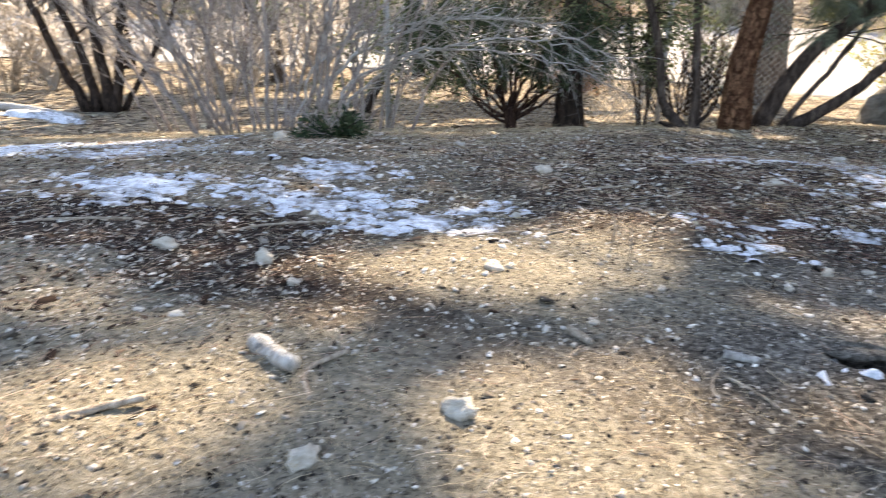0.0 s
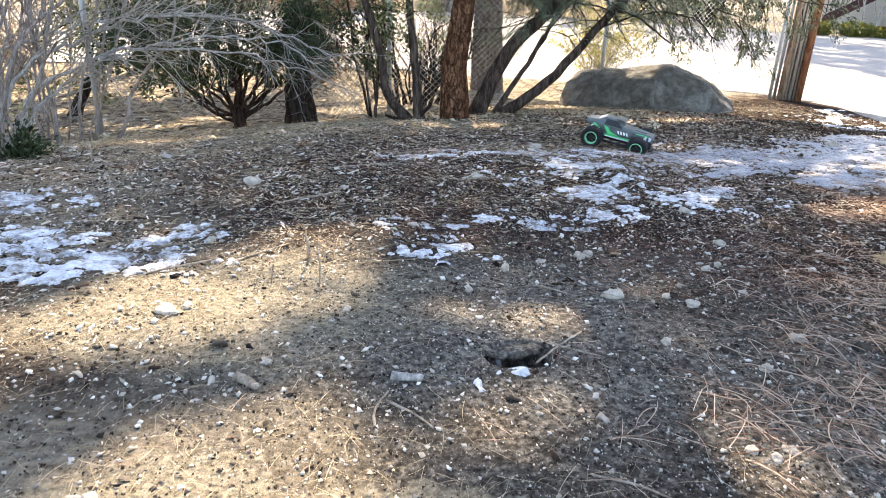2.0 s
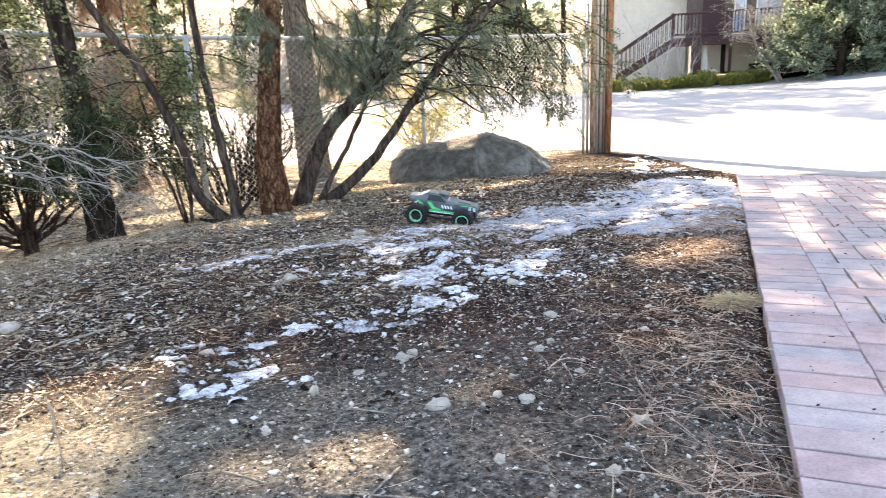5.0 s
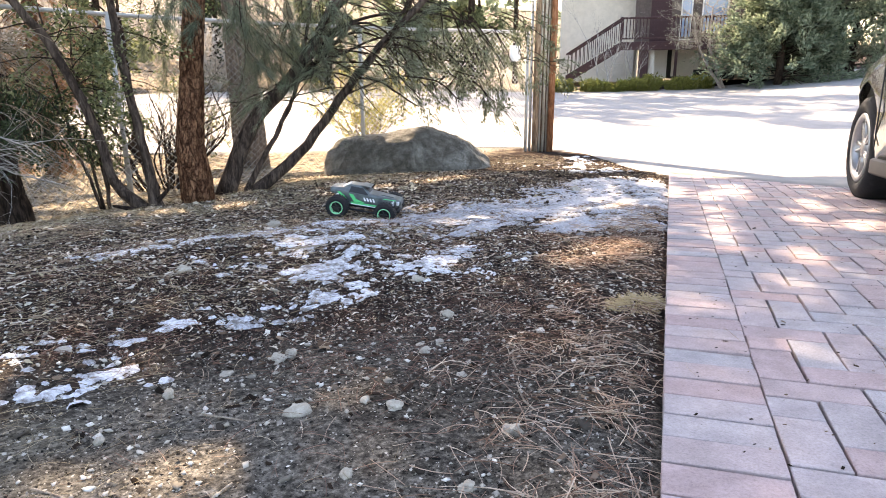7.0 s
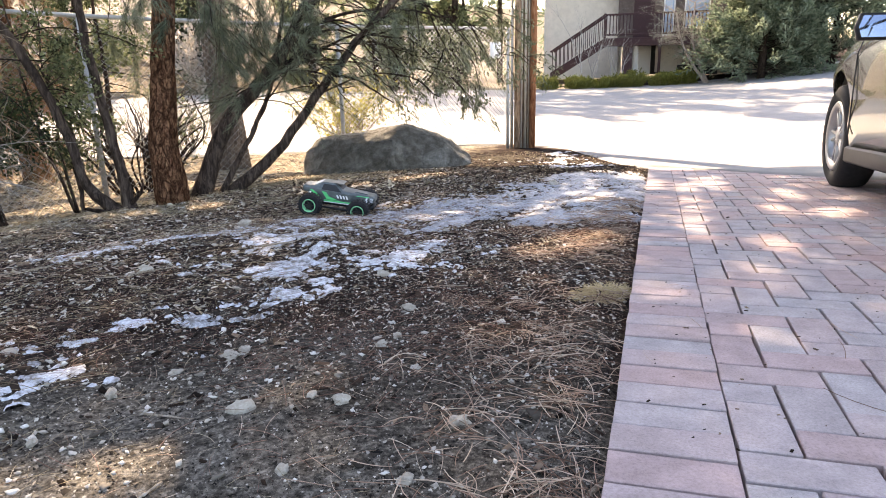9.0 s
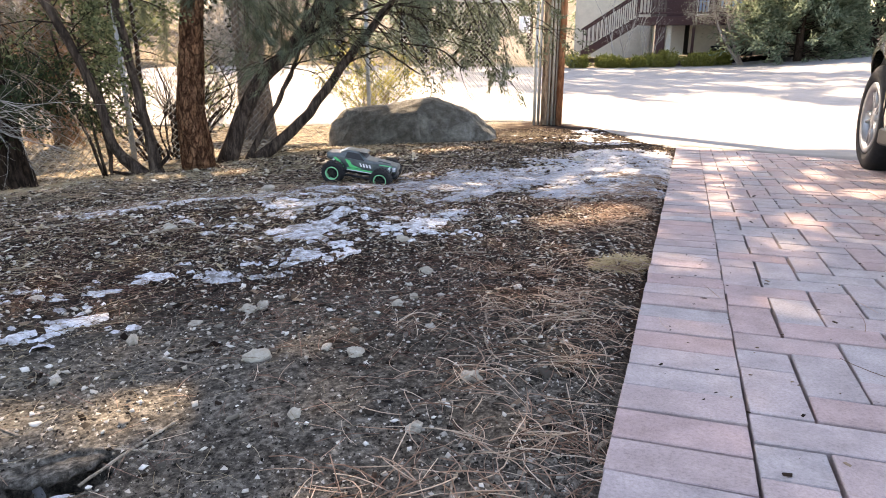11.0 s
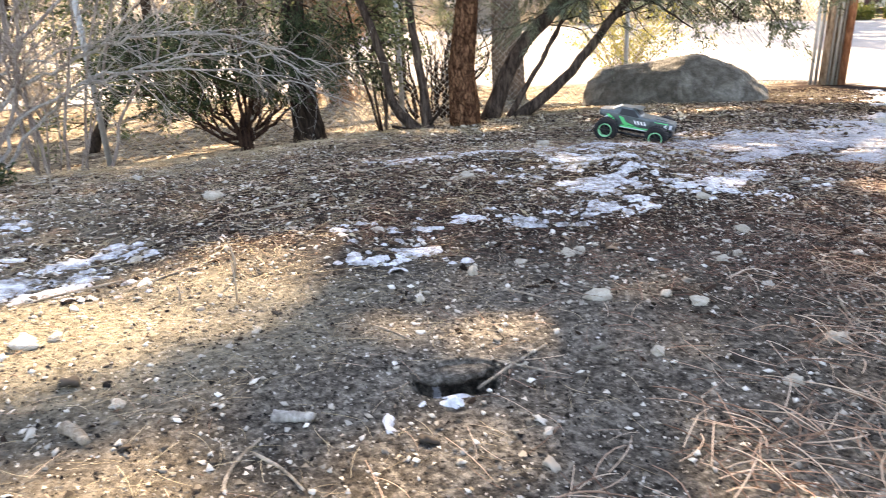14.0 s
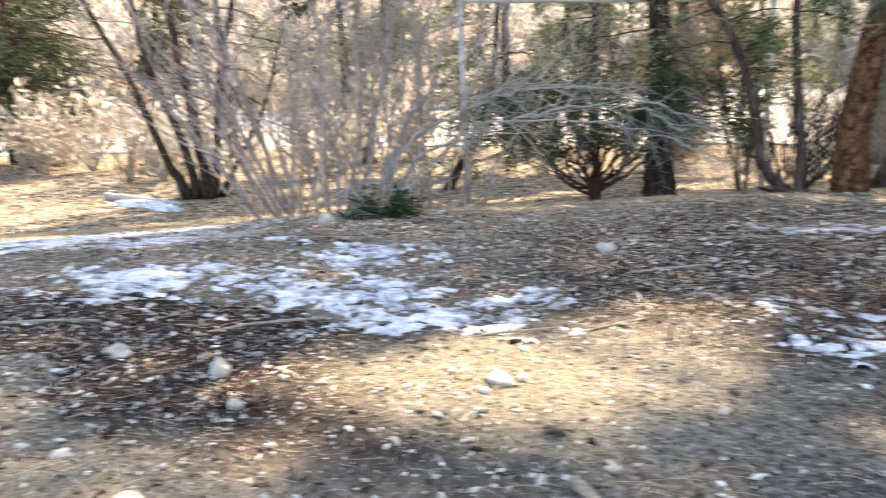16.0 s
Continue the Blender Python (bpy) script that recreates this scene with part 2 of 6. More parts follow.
POLE_WOOD = bark("pole_wood", (0.22, 0.15, 0.10), (0.42, 0.31, 0.22), 24)

# ---- helpers for geometry ----
RNG = np.random.default_rng(7)


def uni(a, b):
    return float(RNG.uniform(a, b))


class Geo:
    """Vertices and faces that are gathered and then become one mesh."""

    def __init__(self):
        self.v, self.f = [], []

    def ring(self, c, a, b, r, n, squash=1.0):
        s = len(self.v)
        for i in range(n):
            w = 2 * math.pi * i / n
            self.v.append(tuple(c + a * (r * math.cos(w)) + b * (r * squash * math.sin(w))))
        return s

    def tube(self, pts, radii, n=6, cap=True):
        pts = [Vector(p) for p in pts]
        if isinstance(radii, (int, float)):
            radii = [radii] * len(pts)
        prev = None
        a = None
        for i, p in enumerate(pts):
            d = (pts[min(i + 1, len(pts) - 1)] - pts[max(i - 1, 0)]).normalized()
            if a is None:
                a = d.orthogonal().normalized()
            a = (a - d * a.dot(d))
            a = a.normalized() if a.length > 1e-6 else d.orthogonal().normalized()
            s = self.ring(p, a, d.cross(a), radii[i], n)
            if prev is not None:
                for k in range(n):
                    self.f.append((prev + k, prev + (k + 1) % n, s + (k + 1) % n, s + k))
            elif cap:
                self.f.append(tuple(range(s + n - 1, s - 1, -1)))
            prev = s
        if cap:
            self.f.append(tuple(range(prev, prev + n)))
        return self

    def face(self, *pts):
        s = len(self.v)
        self.v.extend(tuple(p) for p in pts)
        self.f.append(tuple(range(s, s + len(pts))))
        return self

    def box(self, sx, sy, sz, m=None, bevel=0.0):
        """A box on the plane z = 0 of m, its upper edges bevelled."""
        m = m or Matrix()
        hx, hy = sx / 2, sy / 2
        loops = [(hx, hy, 0), (hx, hy, sz)] if not bevel else [(hx - bevel, hy - bevel, 0), (hx, hy, bevel), (hx, hy, sz - bevel), (hx - bevel, hy - bevel, sz)]
        s = len(self.v)
        for x, y, z in loops:
            for q in ((-x, -y, z), (x, -y, z), (x, y, z), (-x, y, z)):
                self.v.append(tuple(m @ Vector(q)))
        self.f.append((s + 3, s + 2, s + 1, s))
        for k in range(len(loops) - 1):
            for i in range(4):
                self.f.append((s + 4 * k + i, s + 4 * k + (i + 1) % 4, s + 4 * k + 4 + (i + 1) % 4, s + 4 * k + 4 + i))
        e = s + 4 * (len(loops) - 1)
        self.f.append((e, e + 1, e + 2, e + 3))
        return self

    def lathe(self, profile, n=24, m=None):
        """A solid of revolution about m's z: (radius, height) pairs."""
        m = m or Matrix()
        prev = None
        for r, h in profile:
            s = len(self.v)
            for i in range(n):
                w = 2 * math.pi * i / n
                self.v.append(tuple(m @ Vector((r * math.cos(w), r * math.sin(w), h))))
            if prev is not None:
                for k in range(n):
                    self.f.append((prev + k, prev + (k + 1) % n, s + (k + 1) % n, s + k))
            prev = s
        return self

    def loft(self, sections, close=True, ends=True):
        """Skin over rings of equally many points."""
        prev = None
        n = len(sections[0])
        for ringpts in sections:
            s = len(self.v)
            self.v.extend(tuple(p) for p in ringpts)
            if prev is not None:
                for k in range(n if close else n - 1):
                    self.f.append((prev + k, prev + (k + 1) % n, s + (k + 1) % n, s + k))
            elif ends:
                self.f.append(tuple(range(s + n - 1, s - 1, -1)))
            prev = s
        if ends:
            self.f.append(tuple(range(prev, prev + n)))
        return self

    def mesh(self, name, mat, smooth=True):
        me = bpy.data.meshes.new(name)
        me.from_pydata(self.v, [], self.f)
        me.materials.append(mat)
        if smooth:
            me.shade_smooth()
        me.update()
        return me


def part(name, geo, mat, parent=None, label="", smooth=True):
    me = geo if isinstance(geo, bpy.types.Mesh) else geo.mesh(name, mat, smooth)
    ob = new(name, me)
    if parent is not None:
        ob.parent = parent
    return tagged(ob, label)


def thing(name, m, label, category, group="", kind=""):
    ob = new(name)
    ob.empty_display_size = 0.1
    ob.matrix_world = m if isinstance(m, Matrix) else Matrix.Translation(m)
    return tagged(ob, label, category, group, kind)


def solid(name, geo, mat, label, category, group="", kind="", smooth=True, at=None):
    ob = part(name, geo, mat, None, "", smooth)
    if at is not None:
        ob.matrix_world = at if isinstance(at, Matrix) else Matrix.Translation(at)
    return tagged(ob, label, category, group, kind)


def mesh_from_arrays(name, v, tris, mat, smooth=False):
    me = bpy.data.meshes.new(name)
    me.vertices.add(len(v))
    me.vertices.foreach_set("co", np.ascontiguousarray(v, dtype=np.float32).ravel())
    k = tris.shape[1]
    me.loops.add(tris.size)
    me.loops.foreach_set("vertex_index", np.ascontiguousarray(tris, dtype=np.int32).ravel())
    me.polygons.add(len(tris))
    me.polygons.foreach_set("loop_start", np.arange(0, tris.size, k, dtype=np.int32))
    me.materials.append(mat)
    me.update(calc_edges=True)
    if smooth:
        me.shade_smooth()
    return me


def turns(yaw, pitch, roll):
    """Rotation matrices for arrays of angles."""
    cy, sy, cp, sp, cr, sr = np.cos(yaw), np.sin(yaw), np.cos(pitch), np.sin(pitch), np.cos(roll), np.sin(roll)
    z = np.zeros_like(cy)
    o = np.ones_like(cy)
    a = np.stack([cy, -sy, z, sy, cy, z, z, z, o], 1).reshape(-1, 3, 3)
    b = np.stack([cp, z, sp, z, o, z, -sp, z, cp], 1).reshape(-1, 3, 3)
    c = np.stack([o, z, z, z, cr, -sr, z, sr, cr], 1).reshape(-1, 3, 3)
    return a @ b @ c


def scatter(name, shapes, pos, rot, scale, mat, smooth=False):
    """Many small pieces joined in one mesh: shapes are (verts, faces) arrays with equal face size."""
    vs, fs, base = [], [], 0
    pick = RNG.integers(0, len(shapes), len(pos))
    for s, (bv, bf) in enumerate(shapes):
        w = np.where(pick == s)[0]
        if not len(w):
            continue
        p = np.einsum("nij,nkj->nki", rot[w], bv[None] * scale[w][:, None, :]) + pos[w][:, None, :]
        vs.append(p.reshape(-1, 3))
        fs.append((bf[None] + (np.arange(len(w)) * len(bv))[:, None, None]).reshape(-1, bf.shape[1]) + base)
        base += p.shape[0] * p.shape[1]
    return mesh_from_arrays(name, np.concatenate(vs), np.concatenate(fs), mat, smooth)


# ---- the lie of the land ----
def softplus(x, k):
    return k * np.log1p(np.exp(np.minimum(x / k, 30.0)))


HOLE = (0.778, 1.052)


def land(x, y):
    """Height of the ground without its fine relief."""
    x, y = np.asarray(x, float), np.asarray(y, float)
    z = 0.106 - 0.055 * np.clip(x, -60, 60) - 0.0606 * np.clip(y, -12, 60)
    z = z - 0.165 * softplus(-0.567 * (x - 2.3) + 0.824 * (y - 5.0), 0.35)
    z = -0.86 + softplus(z + 0.86, 0.12)
    z = z + 0.22 * softplus(-0.32 * x + 0.947 * y - 25.0, 2.0)
    # the street climbs beyond the house
    z = z + np.minimum(0.13 * softplus(0.569 * (x - 25.8) - 0.822 * (y - 20.07) - 4.8, 1.2), 2.5) * np.clip((np.hypot(x, y) - 15.0) / 12.0, 0, 1) ** 2
    return np.minimum(z, 14.0)


WAVES = [(float(a), float(b), float(c), float(d)) for a, b, c, d in zip(RNG.uniform(0, 6.28, 26), 2.2 * 1.22 ** np.arange(26), RNG.uniform(0, 6.28, 26), np.ones(26))]


def ripples(x, y):
    """Fine relief: lumps of a few millimetres to a few centimetres."""
    h = np.zeros_like(np.asarray(x, float))
    for a, f, p, _ in WAVES:
        h = h + np.sin(f * (x * math.cos(a) + y * math.sin(a)) + p + 1.3 * np.sin(0.6 * f * (y * math.cos(a) - x * math.sin(a)) + 2 * p)) * 0.02 / f
    return h * 0.8


# small mounds and hollows: x, y, radius, height
MOUNDS = [(0.62, 1.86, 0.22, 0.035), (1.98, 2.52, 0.17, 0.045), (2.35, 3.0, 0.4, 0.03), (0.2, 1.45, 0.35, 0.012), (-0.6, 3.6, 0.7, 0.05), (1.55, 3.0, 0.3, 0.02),
          (0.45, 1.95, 0.25, 0.02), (2.1, 2.75, 0.3, 0.02)]


def ground_z(x, y):
    x, y = np.asarray(x, float), np.asarray(y, float)
    z = land(x, y) + ripples(x, y) * np.clip(1.6 - 0.12 * np.hypot(x, y), 0.1, 1)
    for a, b, r, h in MOUNDS:
        z = z + h * np.exp(-((x - a) ** 2 + (y - b) ** 2) / (r * r))
    # a burrow: a ramp that falls away to a steep far wall under a small lip
    u, v = (x - HOLE[0]) / 0.078, (y - HOLE[1]) / 0.060
    d = np.hypot(u, v)
    z = z - 0.055 * np.clip(0.12 + 0.6 * (v + 1.0), 0, 1.2) * np.clip((1.0 - d) * 4.0, 0, 1)
    # the soil lies a little lower along the paving
    s, r = (x - EDGE[0]) * ALONG[0] + (y - EDGE[1]) * ALONG[1], (x - EDGE[0]) * ACROSS[0] + (y - EDGE[1]) * ACROSS[1]
    z = z - np.where((s < 6.2) & (s > -3), 0.03 / (1 + np.exp(np.clip(-(r + 0.03) / 0.02, -30, 30))), 0)
    return z


EDGE, ALONG, ACROSS = (1.485, 0.71), (0.8315, 0.5555), (0.5555, -0.8315)


def gz(x, y):
    return float(ground_z(x, y))


def lines(a, b, step, grow, limit):
    """Grid lines that are close between a and b and spread outwards."""
    mid = list(np.arange(a, b + 1e-6, step))
    lo, hi, s = [], [], step
    x, y = a, b
    while x > -limit or y < limit:
        s *= grow
        x, y = x - s, y + s
        lo.append(x), hi.append(y)
    return np.array(lo[::-1] + mid + hi)


gx, gy = lines(-0.8, 2.8, 0.0155, 1.1, 600), lines(0.4, 2.6, 0.0155, 1.1, 600)
gx, gy = np.unique(np.concatenate([gx, np.arange(0.68, 0.88, 0.0051)])), np.unique(np.concatenate([gy, np.arange(0.97, 1.13, 0.0051)]))
GX, GY = np.meshgrid(gx, gy)
verts = np.stack([GX, GY, ground_z(GX, GY)], 2).reshape(-1, 3)
nx, ny = len(gx), len(gy)
ids = np.arange(nx * ny).reshape(ny, nx)
quads = np.stack([ids[:-1, :-1], ids[:-1, 1:], ids[1:, 1:], ids[1:, :-1]], 2).reshape(-1, 4)
ground = tagged(new("ground", mesh_from_arrays("ground", verts, quads, SOIL, True)), "sloping earth bank with mulch, dry needles and grit", "ground", kind="structure")


# a crust of soil that overhangs the back of the burrow
g = Geo()
for_lip = []
for k in range(25):
    w = k / 24
    x = 0.694 + 0.168 * w
    reach = math.sin(math.pi * w) ** 0.7
    yb, yf = 1.130, 1.100 - 0.044 * reach + 0.003 * math.sin(k * 2.3) + 0.002 * math.sin(k * 5.1)
    zb, zf = float(land(x, yb)) - 0.004, float(land(x, yf)) + 0.001 + 0.002 * math.sin(k * 1.7)
    for_lip.append([Vector((x, yb, zb)), Vector((x, (yb + yf) / 2, (zb + zf) / 2 + 0.003 * reach)), Vector((x, yf + 0.004, zf + 0.003 * reach)), Vector((x, yf, zf - 0.004)), Vector((x, yf + 0.006, zf - 0.012)), Vector((x, yb, zb - 0.016))])
g.loft(for_lip)
part("crust", g, SOIL, ground)


def ribbon(near, far, n, m, lift):
    """A sheet between two lines on the plan, laid on the land."""
    def resample(p, n):
        p = np.array(p, float)
        d = np.concatenate([[0], np.cumsum(np.hypot(*np.diff(p, axis=0).T))])
        u = np.linspace(0, d[-1], n)
        return np.stack([np.interp(u, d, p[:, 0]), np.interp(u, d, p[:, 1])], 1)
    a, b = resample(near, n), resample(far, n)
    w = np.linspace(0, 1, m)[:, None, None] ** 1.6
    p = a[None] * (1 - w) + b[None] * w
    wob = 0.06 * np.sin(np.arange(n) * 1.7) + 0.05 * np.sin(np.arange(n) * 0.61 + 1)
    p[0, :, 0] += wob
    p[0, :, 1] += wob
    v = np.concatenate([p, (land(p[..., 0], p[..., 1]) + lift * np.where(np.arange(m) == 0, -1.0, 1.0 + 3.0 * np.arange(m) / m)[:, None])[..., None]], 2).reshape(-1, 3)
    i = np.arange(n * m).reshape(m, n)
    return v, np.stack([i[:-1, :-1], i[:-1, 1:], i[1:, 1:], i[1:, :-1]], 2).reshape(-1, 4)


rv, rf = ribbon([(-60, 12), (-20, 14.5), (-6, 13.6), (-1.7, 13.0), (3.5, 11.8), (6.5, 9.6), (8.1, 7.7), (8.1, 6.6), (7.0, 5.1), (6.3, 4.0), (6.2, 2.7), (6.3, 0.6), (3.5, -3.5), (1, -9)],
                [(-60, 19), (-16, 21.5), (0, 24), (9, 27.5), (14, 27), (18.0, 24), (20.5, 20), (22.5, 18.2), (26, 17.2), (32, 15.5), (42, 8), (46, -10), (40, -30)], 160, 50, 0.02)
tagged(new("road", mesh_from_arrays("road", rv, rf, CONCRETE, True)), "pale sunlit concrete street with a dusty edge", "road", kind="structure")

# ---- where the sun comes through the crowns ----
# gaps cut in the added crown, on the ground: x, y, half length, half width, direction in degrees
GAPS = [(0.27, 1.55, 0.38, 0.17, 38), (-0.12, 1.36, 0.14, 0.02, 10), (0.86, 1.25, 0.07, 0.02, -40), (0.25, 0.79, 0.15, 0.13, 10), (-0.40, 0.72, 0.13, 0.04, 30), (-0.22, 1.05, 0.04, -0.02, 40),
        (0.67, 0.86, 0.06, -0.02, 15), (2.80, 1.92, 0.24, 0.09, 20), (-0.55, 1.02, 0.05, -0.04, 10), (0.62, 1.86, 0.1, 0.0, 20), (0.95, 0.62, 0.0, -0.05, -30),
        (2.85, 1.08, 0.3, -0.04, 38), (3.35, 1.3, 0.2, -0.05, 35), (3.6, 1.8, 0.3, -0.05, 34), (4.3, 2.25, 0.4, -0.05, 34), (3.2, 0.7, 0.25, -0.05, 30),
        (2.4, 1.22, 0.05, -0.05, 36), (4.4, 1.8, 0.3, -0.06, 34), (5.0, 2.0, 0.3, -0.05, 34), (5.2, 2.6, 0.3, -0.06, 30),
        (3.55, 2.75, 0.3, -0.04, 25), (4.2, 2.9, 0.3, -0.03, 30), (4.6, 3.3, 0.4, -0.04, 30), (3.0, 2.95, 0.15, -0.05, 20), (5.0, 3.0, 0.3, -0.04, 34), (5.6, 3.6, 0.4, 0.03, 34), (3.1, 3.5, 0.2, -0.04, 20),
        (4.6, 5.75, 0.12, 0.06, 0), (5.0, 5.9, 0.16, 0.05, 10), (5.5, 6.4, 0.3, 0.12, 20), (4.3, 4.9, 0.35, 0.05, 15), (2.0, 4.6, 0.4, 0.06, 15), (0.2, 4.3, 0.5, 0.05, 10), (-1.5, 3.1, 0.2, 0.02, 0),
        (-1.9, 4.8, 0.6, 0.1, 10), (-2.4, 3.2, 0.3, 0.05, 10), (-2.6, 6.0, 0.9, 0.3, 15), (0.9, 5.3, 0.3, 0.07, 20),
        (2.1, 7.7, 0.5, 0.45, 20), (2.95, 8.3, 0.6, 0.5, 0), (0.3, 7.6, 0.3, 0.08, 0), (-0.55, 7.6, 0.25, 0.06, 0), (1.05, 4.2, 0.12, 0.0, 20), (-1.9, 7.0, 0.4, 0.1, 10), (1.5, 6.5, 0.22, 0.06, 25), (2.0, 9.1, 0.7, 0.4, 0)]


def in_gap(x, y, grow=0.11, count=99):
    hit = np.zeros(len(x), bool)
    for a, b, l, w, deg in GAPS[:count]:
        c, s = math.cos(radians(deg)), math.sin(radians(deg))
        u, v = (x - a) * c + (y - b) * s, (y - b) * c - (x - a) * s
        hit |= (u / (l + grow)) ** 2 + (v / (w + grow)) ** 2 < 1
    return hit



def let_sun(geo, base, count=11):
    """Leave out the twigs and needles that would stand in the beams of the sunlit gaps."""
    v = np.array(geo.v) + np.array(base)
    way = -np.array(SUN_WAY)
    mid = np.array([v[list(f)].mean(0) for f in geo.f])
    k = (mid[:, 2] - 0.03) / way[2]
    hit = in_gap(mid[:, 0] - way[0] * k, mid[:, 1] - way[1] * k, 0.03, count)
    geo.f = [f for f, h in zip(geo.f, hit) if not h]
    return geo


# ---- plants ----
def curve(pts, steps=5):
    """Points along a smooth line through pts."""
    p = [Vector(q) for q in pts]
    p = [p[0] * 2 - p[1]] + p + [p[-1] * 2 - p[-2]]
    out = []
    for i in range(1, len(p) - 2):
        for k in range(steps):
            t = k / steps
            out.append(0.5 * (2 * p[i] + (p[i + 1] - p[i - 1]) * t + (2 * p[i - 1] - 5 * p[i] + 4 * p[i + 1] - p[i + 2]) * t * t + (3 * p[i] - p[i - 1] - 3 * p[i + 1] + p[i + 2]) * t ** 3))
    return out + [p[-2]]


def rough(pts, amount):
    return [p + Vector((uni(-1, 1), uni(-1, 1), uni(-1, 1))) * amount for p in pts]


def stem(geo, pts, r0, r1, n=8, steps=5, wob=0.0, flare=0.0):
    c = rough(curve(pts, steps), wob)
    m = len(c) - 1
    rad = [(r0 + (r1 - r0) * i / m) * (1 + flare * max(0, 1 - 3.5 * i / m) ** 2) * uni(0.97, 1.03) for i in range(m + 1)]
    geo.tube(c, rad, n)
    return c, rad


def aim(d, spread):
    d = Vector(d).normalized()
    return (d + Vector((uni(-1, 1), uni(-1, 1), uni(-1, 1))) * spread).normalized()


def branch(geo, p, d, length, r, depth, spread=0.55, tips=None, kids=3, droop=0.0, n=4, ratio=0.62):
    """A limb that forks into thinner ones; the ends are gathered in tips."""
    p, d = Vector(p), Vector(d).normalized()
    pts, q, w = [p], p.copy(), d.copy()
    steps = 4
    for i in range(steps):
        w = (aim(w, 0.22) + Vector((0, 0, -droop))).normalized()
        q = q + w * (length / steps)
        pts.append(q)
    geo.tube(pts, [r * (1 - 0.5 * i / steps) for i in range(steps + 1)], max(3, n), cap=False)
    if tips is not None and depth <= 1:
        for a, b in zip(pts[:-1], pts[1:]):
            tips.append((b, (b - a).normalized()))
    if depth > 0:
        for k in range(kids):
            i = 1 + int(uni(0, steps - 0.01)) if k else steps
            branch(geo, pts[i], aim(w, spread), length * ratio * uni(0.75, 1.2), r * 0.52, depth - 1, spread, tips, kids, droop, n - 1, ratio)


def leaves(geo, tips, per, size, spread, slim=0.5, along=0.0):
    """Small folded leaves round the twig ends."""
    for p, d in tips:
        for _ in range(per):
            c = p + Vector((uni(-1, 1), uni(-1, 1), uni(-1, 1))) * spread
            a = aim(d, 1.0 - along)
            b = a.orthogonal().normalized()
            b = (b * math.cos(k := uni(0, 6.28)) + a.cross(b) * math.sin(k))
            s = size * uni(0.6, 1.3)
            n = a.cross(b) * s * 0.12
            geo.v.extend((tuple(c), tuple(c + a * s * 0.5 + b * s * slim * 0.5 + n), tuple(c + a * s), tuple(c + a * s * 0.5 - b * s * slim * 0.5 + n)))
            i = len(geo.v) - 4
            geo.f.extend(((i, i + 1, i + 2), (i, i + 2, i + 3)))


def needles(geo, tips, per, length, width=0.0022, spread=0.02, open_=0.75):
    """Tufts of thin needles along the twig ends."""
    for p, d in tips:
        for _ in range(per):
            a = aim(d, open_)
            c = p + Vector((uni(-1, 1), uni(-1, 1), uni(-1, 1))) * spread
            b = a.orthogonal().normalized() * width
            e = c + a * length * uni(0.6, 1.2) + Vector((0, 0, -0.12 * length))
            i = len(geo.v)
            geo.v.extend((tuple(c + b), tuple(c - b), tuple(e)))
            geo.f.append((i, i + 1, i + 2))


def tree(name, base, label, category="tree", group=""):
    return thing(name, Vector((base[0], base[1], gz(base[0], base[1]) - 0.03)), label, category, group)


def pine(base, line, r0, height, label, bark_mat, lean=(0.1, 0.05), crown=True, low=(), per=9):
    """A pine whose trunk goes through the points of line (from its base) and on up to its crown."""
    ob = tree("pine_tree", base, label)
    g = Geo()
    top = Vector(line[-1]) + Vector((lean[0], lean[1], height - line[-1][2]))
    last = Vector(line[-1])
    c, rad = stem(g, [*line, *(last.lerp(top, w) for w in (0.06, 0.16, 0.32, 0.55, 0.78, 1.0))], r0, r0 * 0.3, 14, 5, 0.004, 0.22)
    part("trunk", g, bark_mat, ob)
    if crown:
        w, f, tips = Geo(), Geo(), []
        for k in range(22):
            z = 0.35 + 0.65 * k / 22
            i = min(len(c) - 2, int(z * len(c)))
            if c[i].z < max(2.0, height * 0.3):
                continue
            a = uni(0, 6.28)
            branch(w, c[i], (math.cos(a), math.sin(a), uni(-0.05, 0.35)), min(2.0, height * 0.2) * (1.25 - z * 0.7), rad[i] * 0.33, 2, 0.5, tips, 3, 0.02)
        for p, d, length in low:
            branch(w, p, d, length, 0.011, 2, 0.55, tips, 3, 0.06)
        tagged(part("limb_cluster", let_sun(w, ob.location, 99), bark_mat, ob), kind="stuff")
        needles(f, tips, per, 0.2, 0.012, 0.08, 0.8)
        let_sun(f, ob.location, 99)
        part("crown", f, NEEDLES, ob, "grey-green needles in loose tufts", False)
    return ob


pine((2.28, 5.24), [(0, 0, 0), (-0.02, 0, 0.45), (0.02, 0, 0.78), (0.05, -0.01, 1.08), (0.11, -0.02, 1.55)], 0.103, 13.0, "reddish pine with flaky plated bark on the bank", PINE_BARK)
TALL = pine((4.42, 9.4), [(0, 0, -0.1), (-0.03, 0, 0.9), (-0.07, 0, 1.9)], 0.215, 17.5, "thick grey pine standing beyond the fence", GREY_BARK)

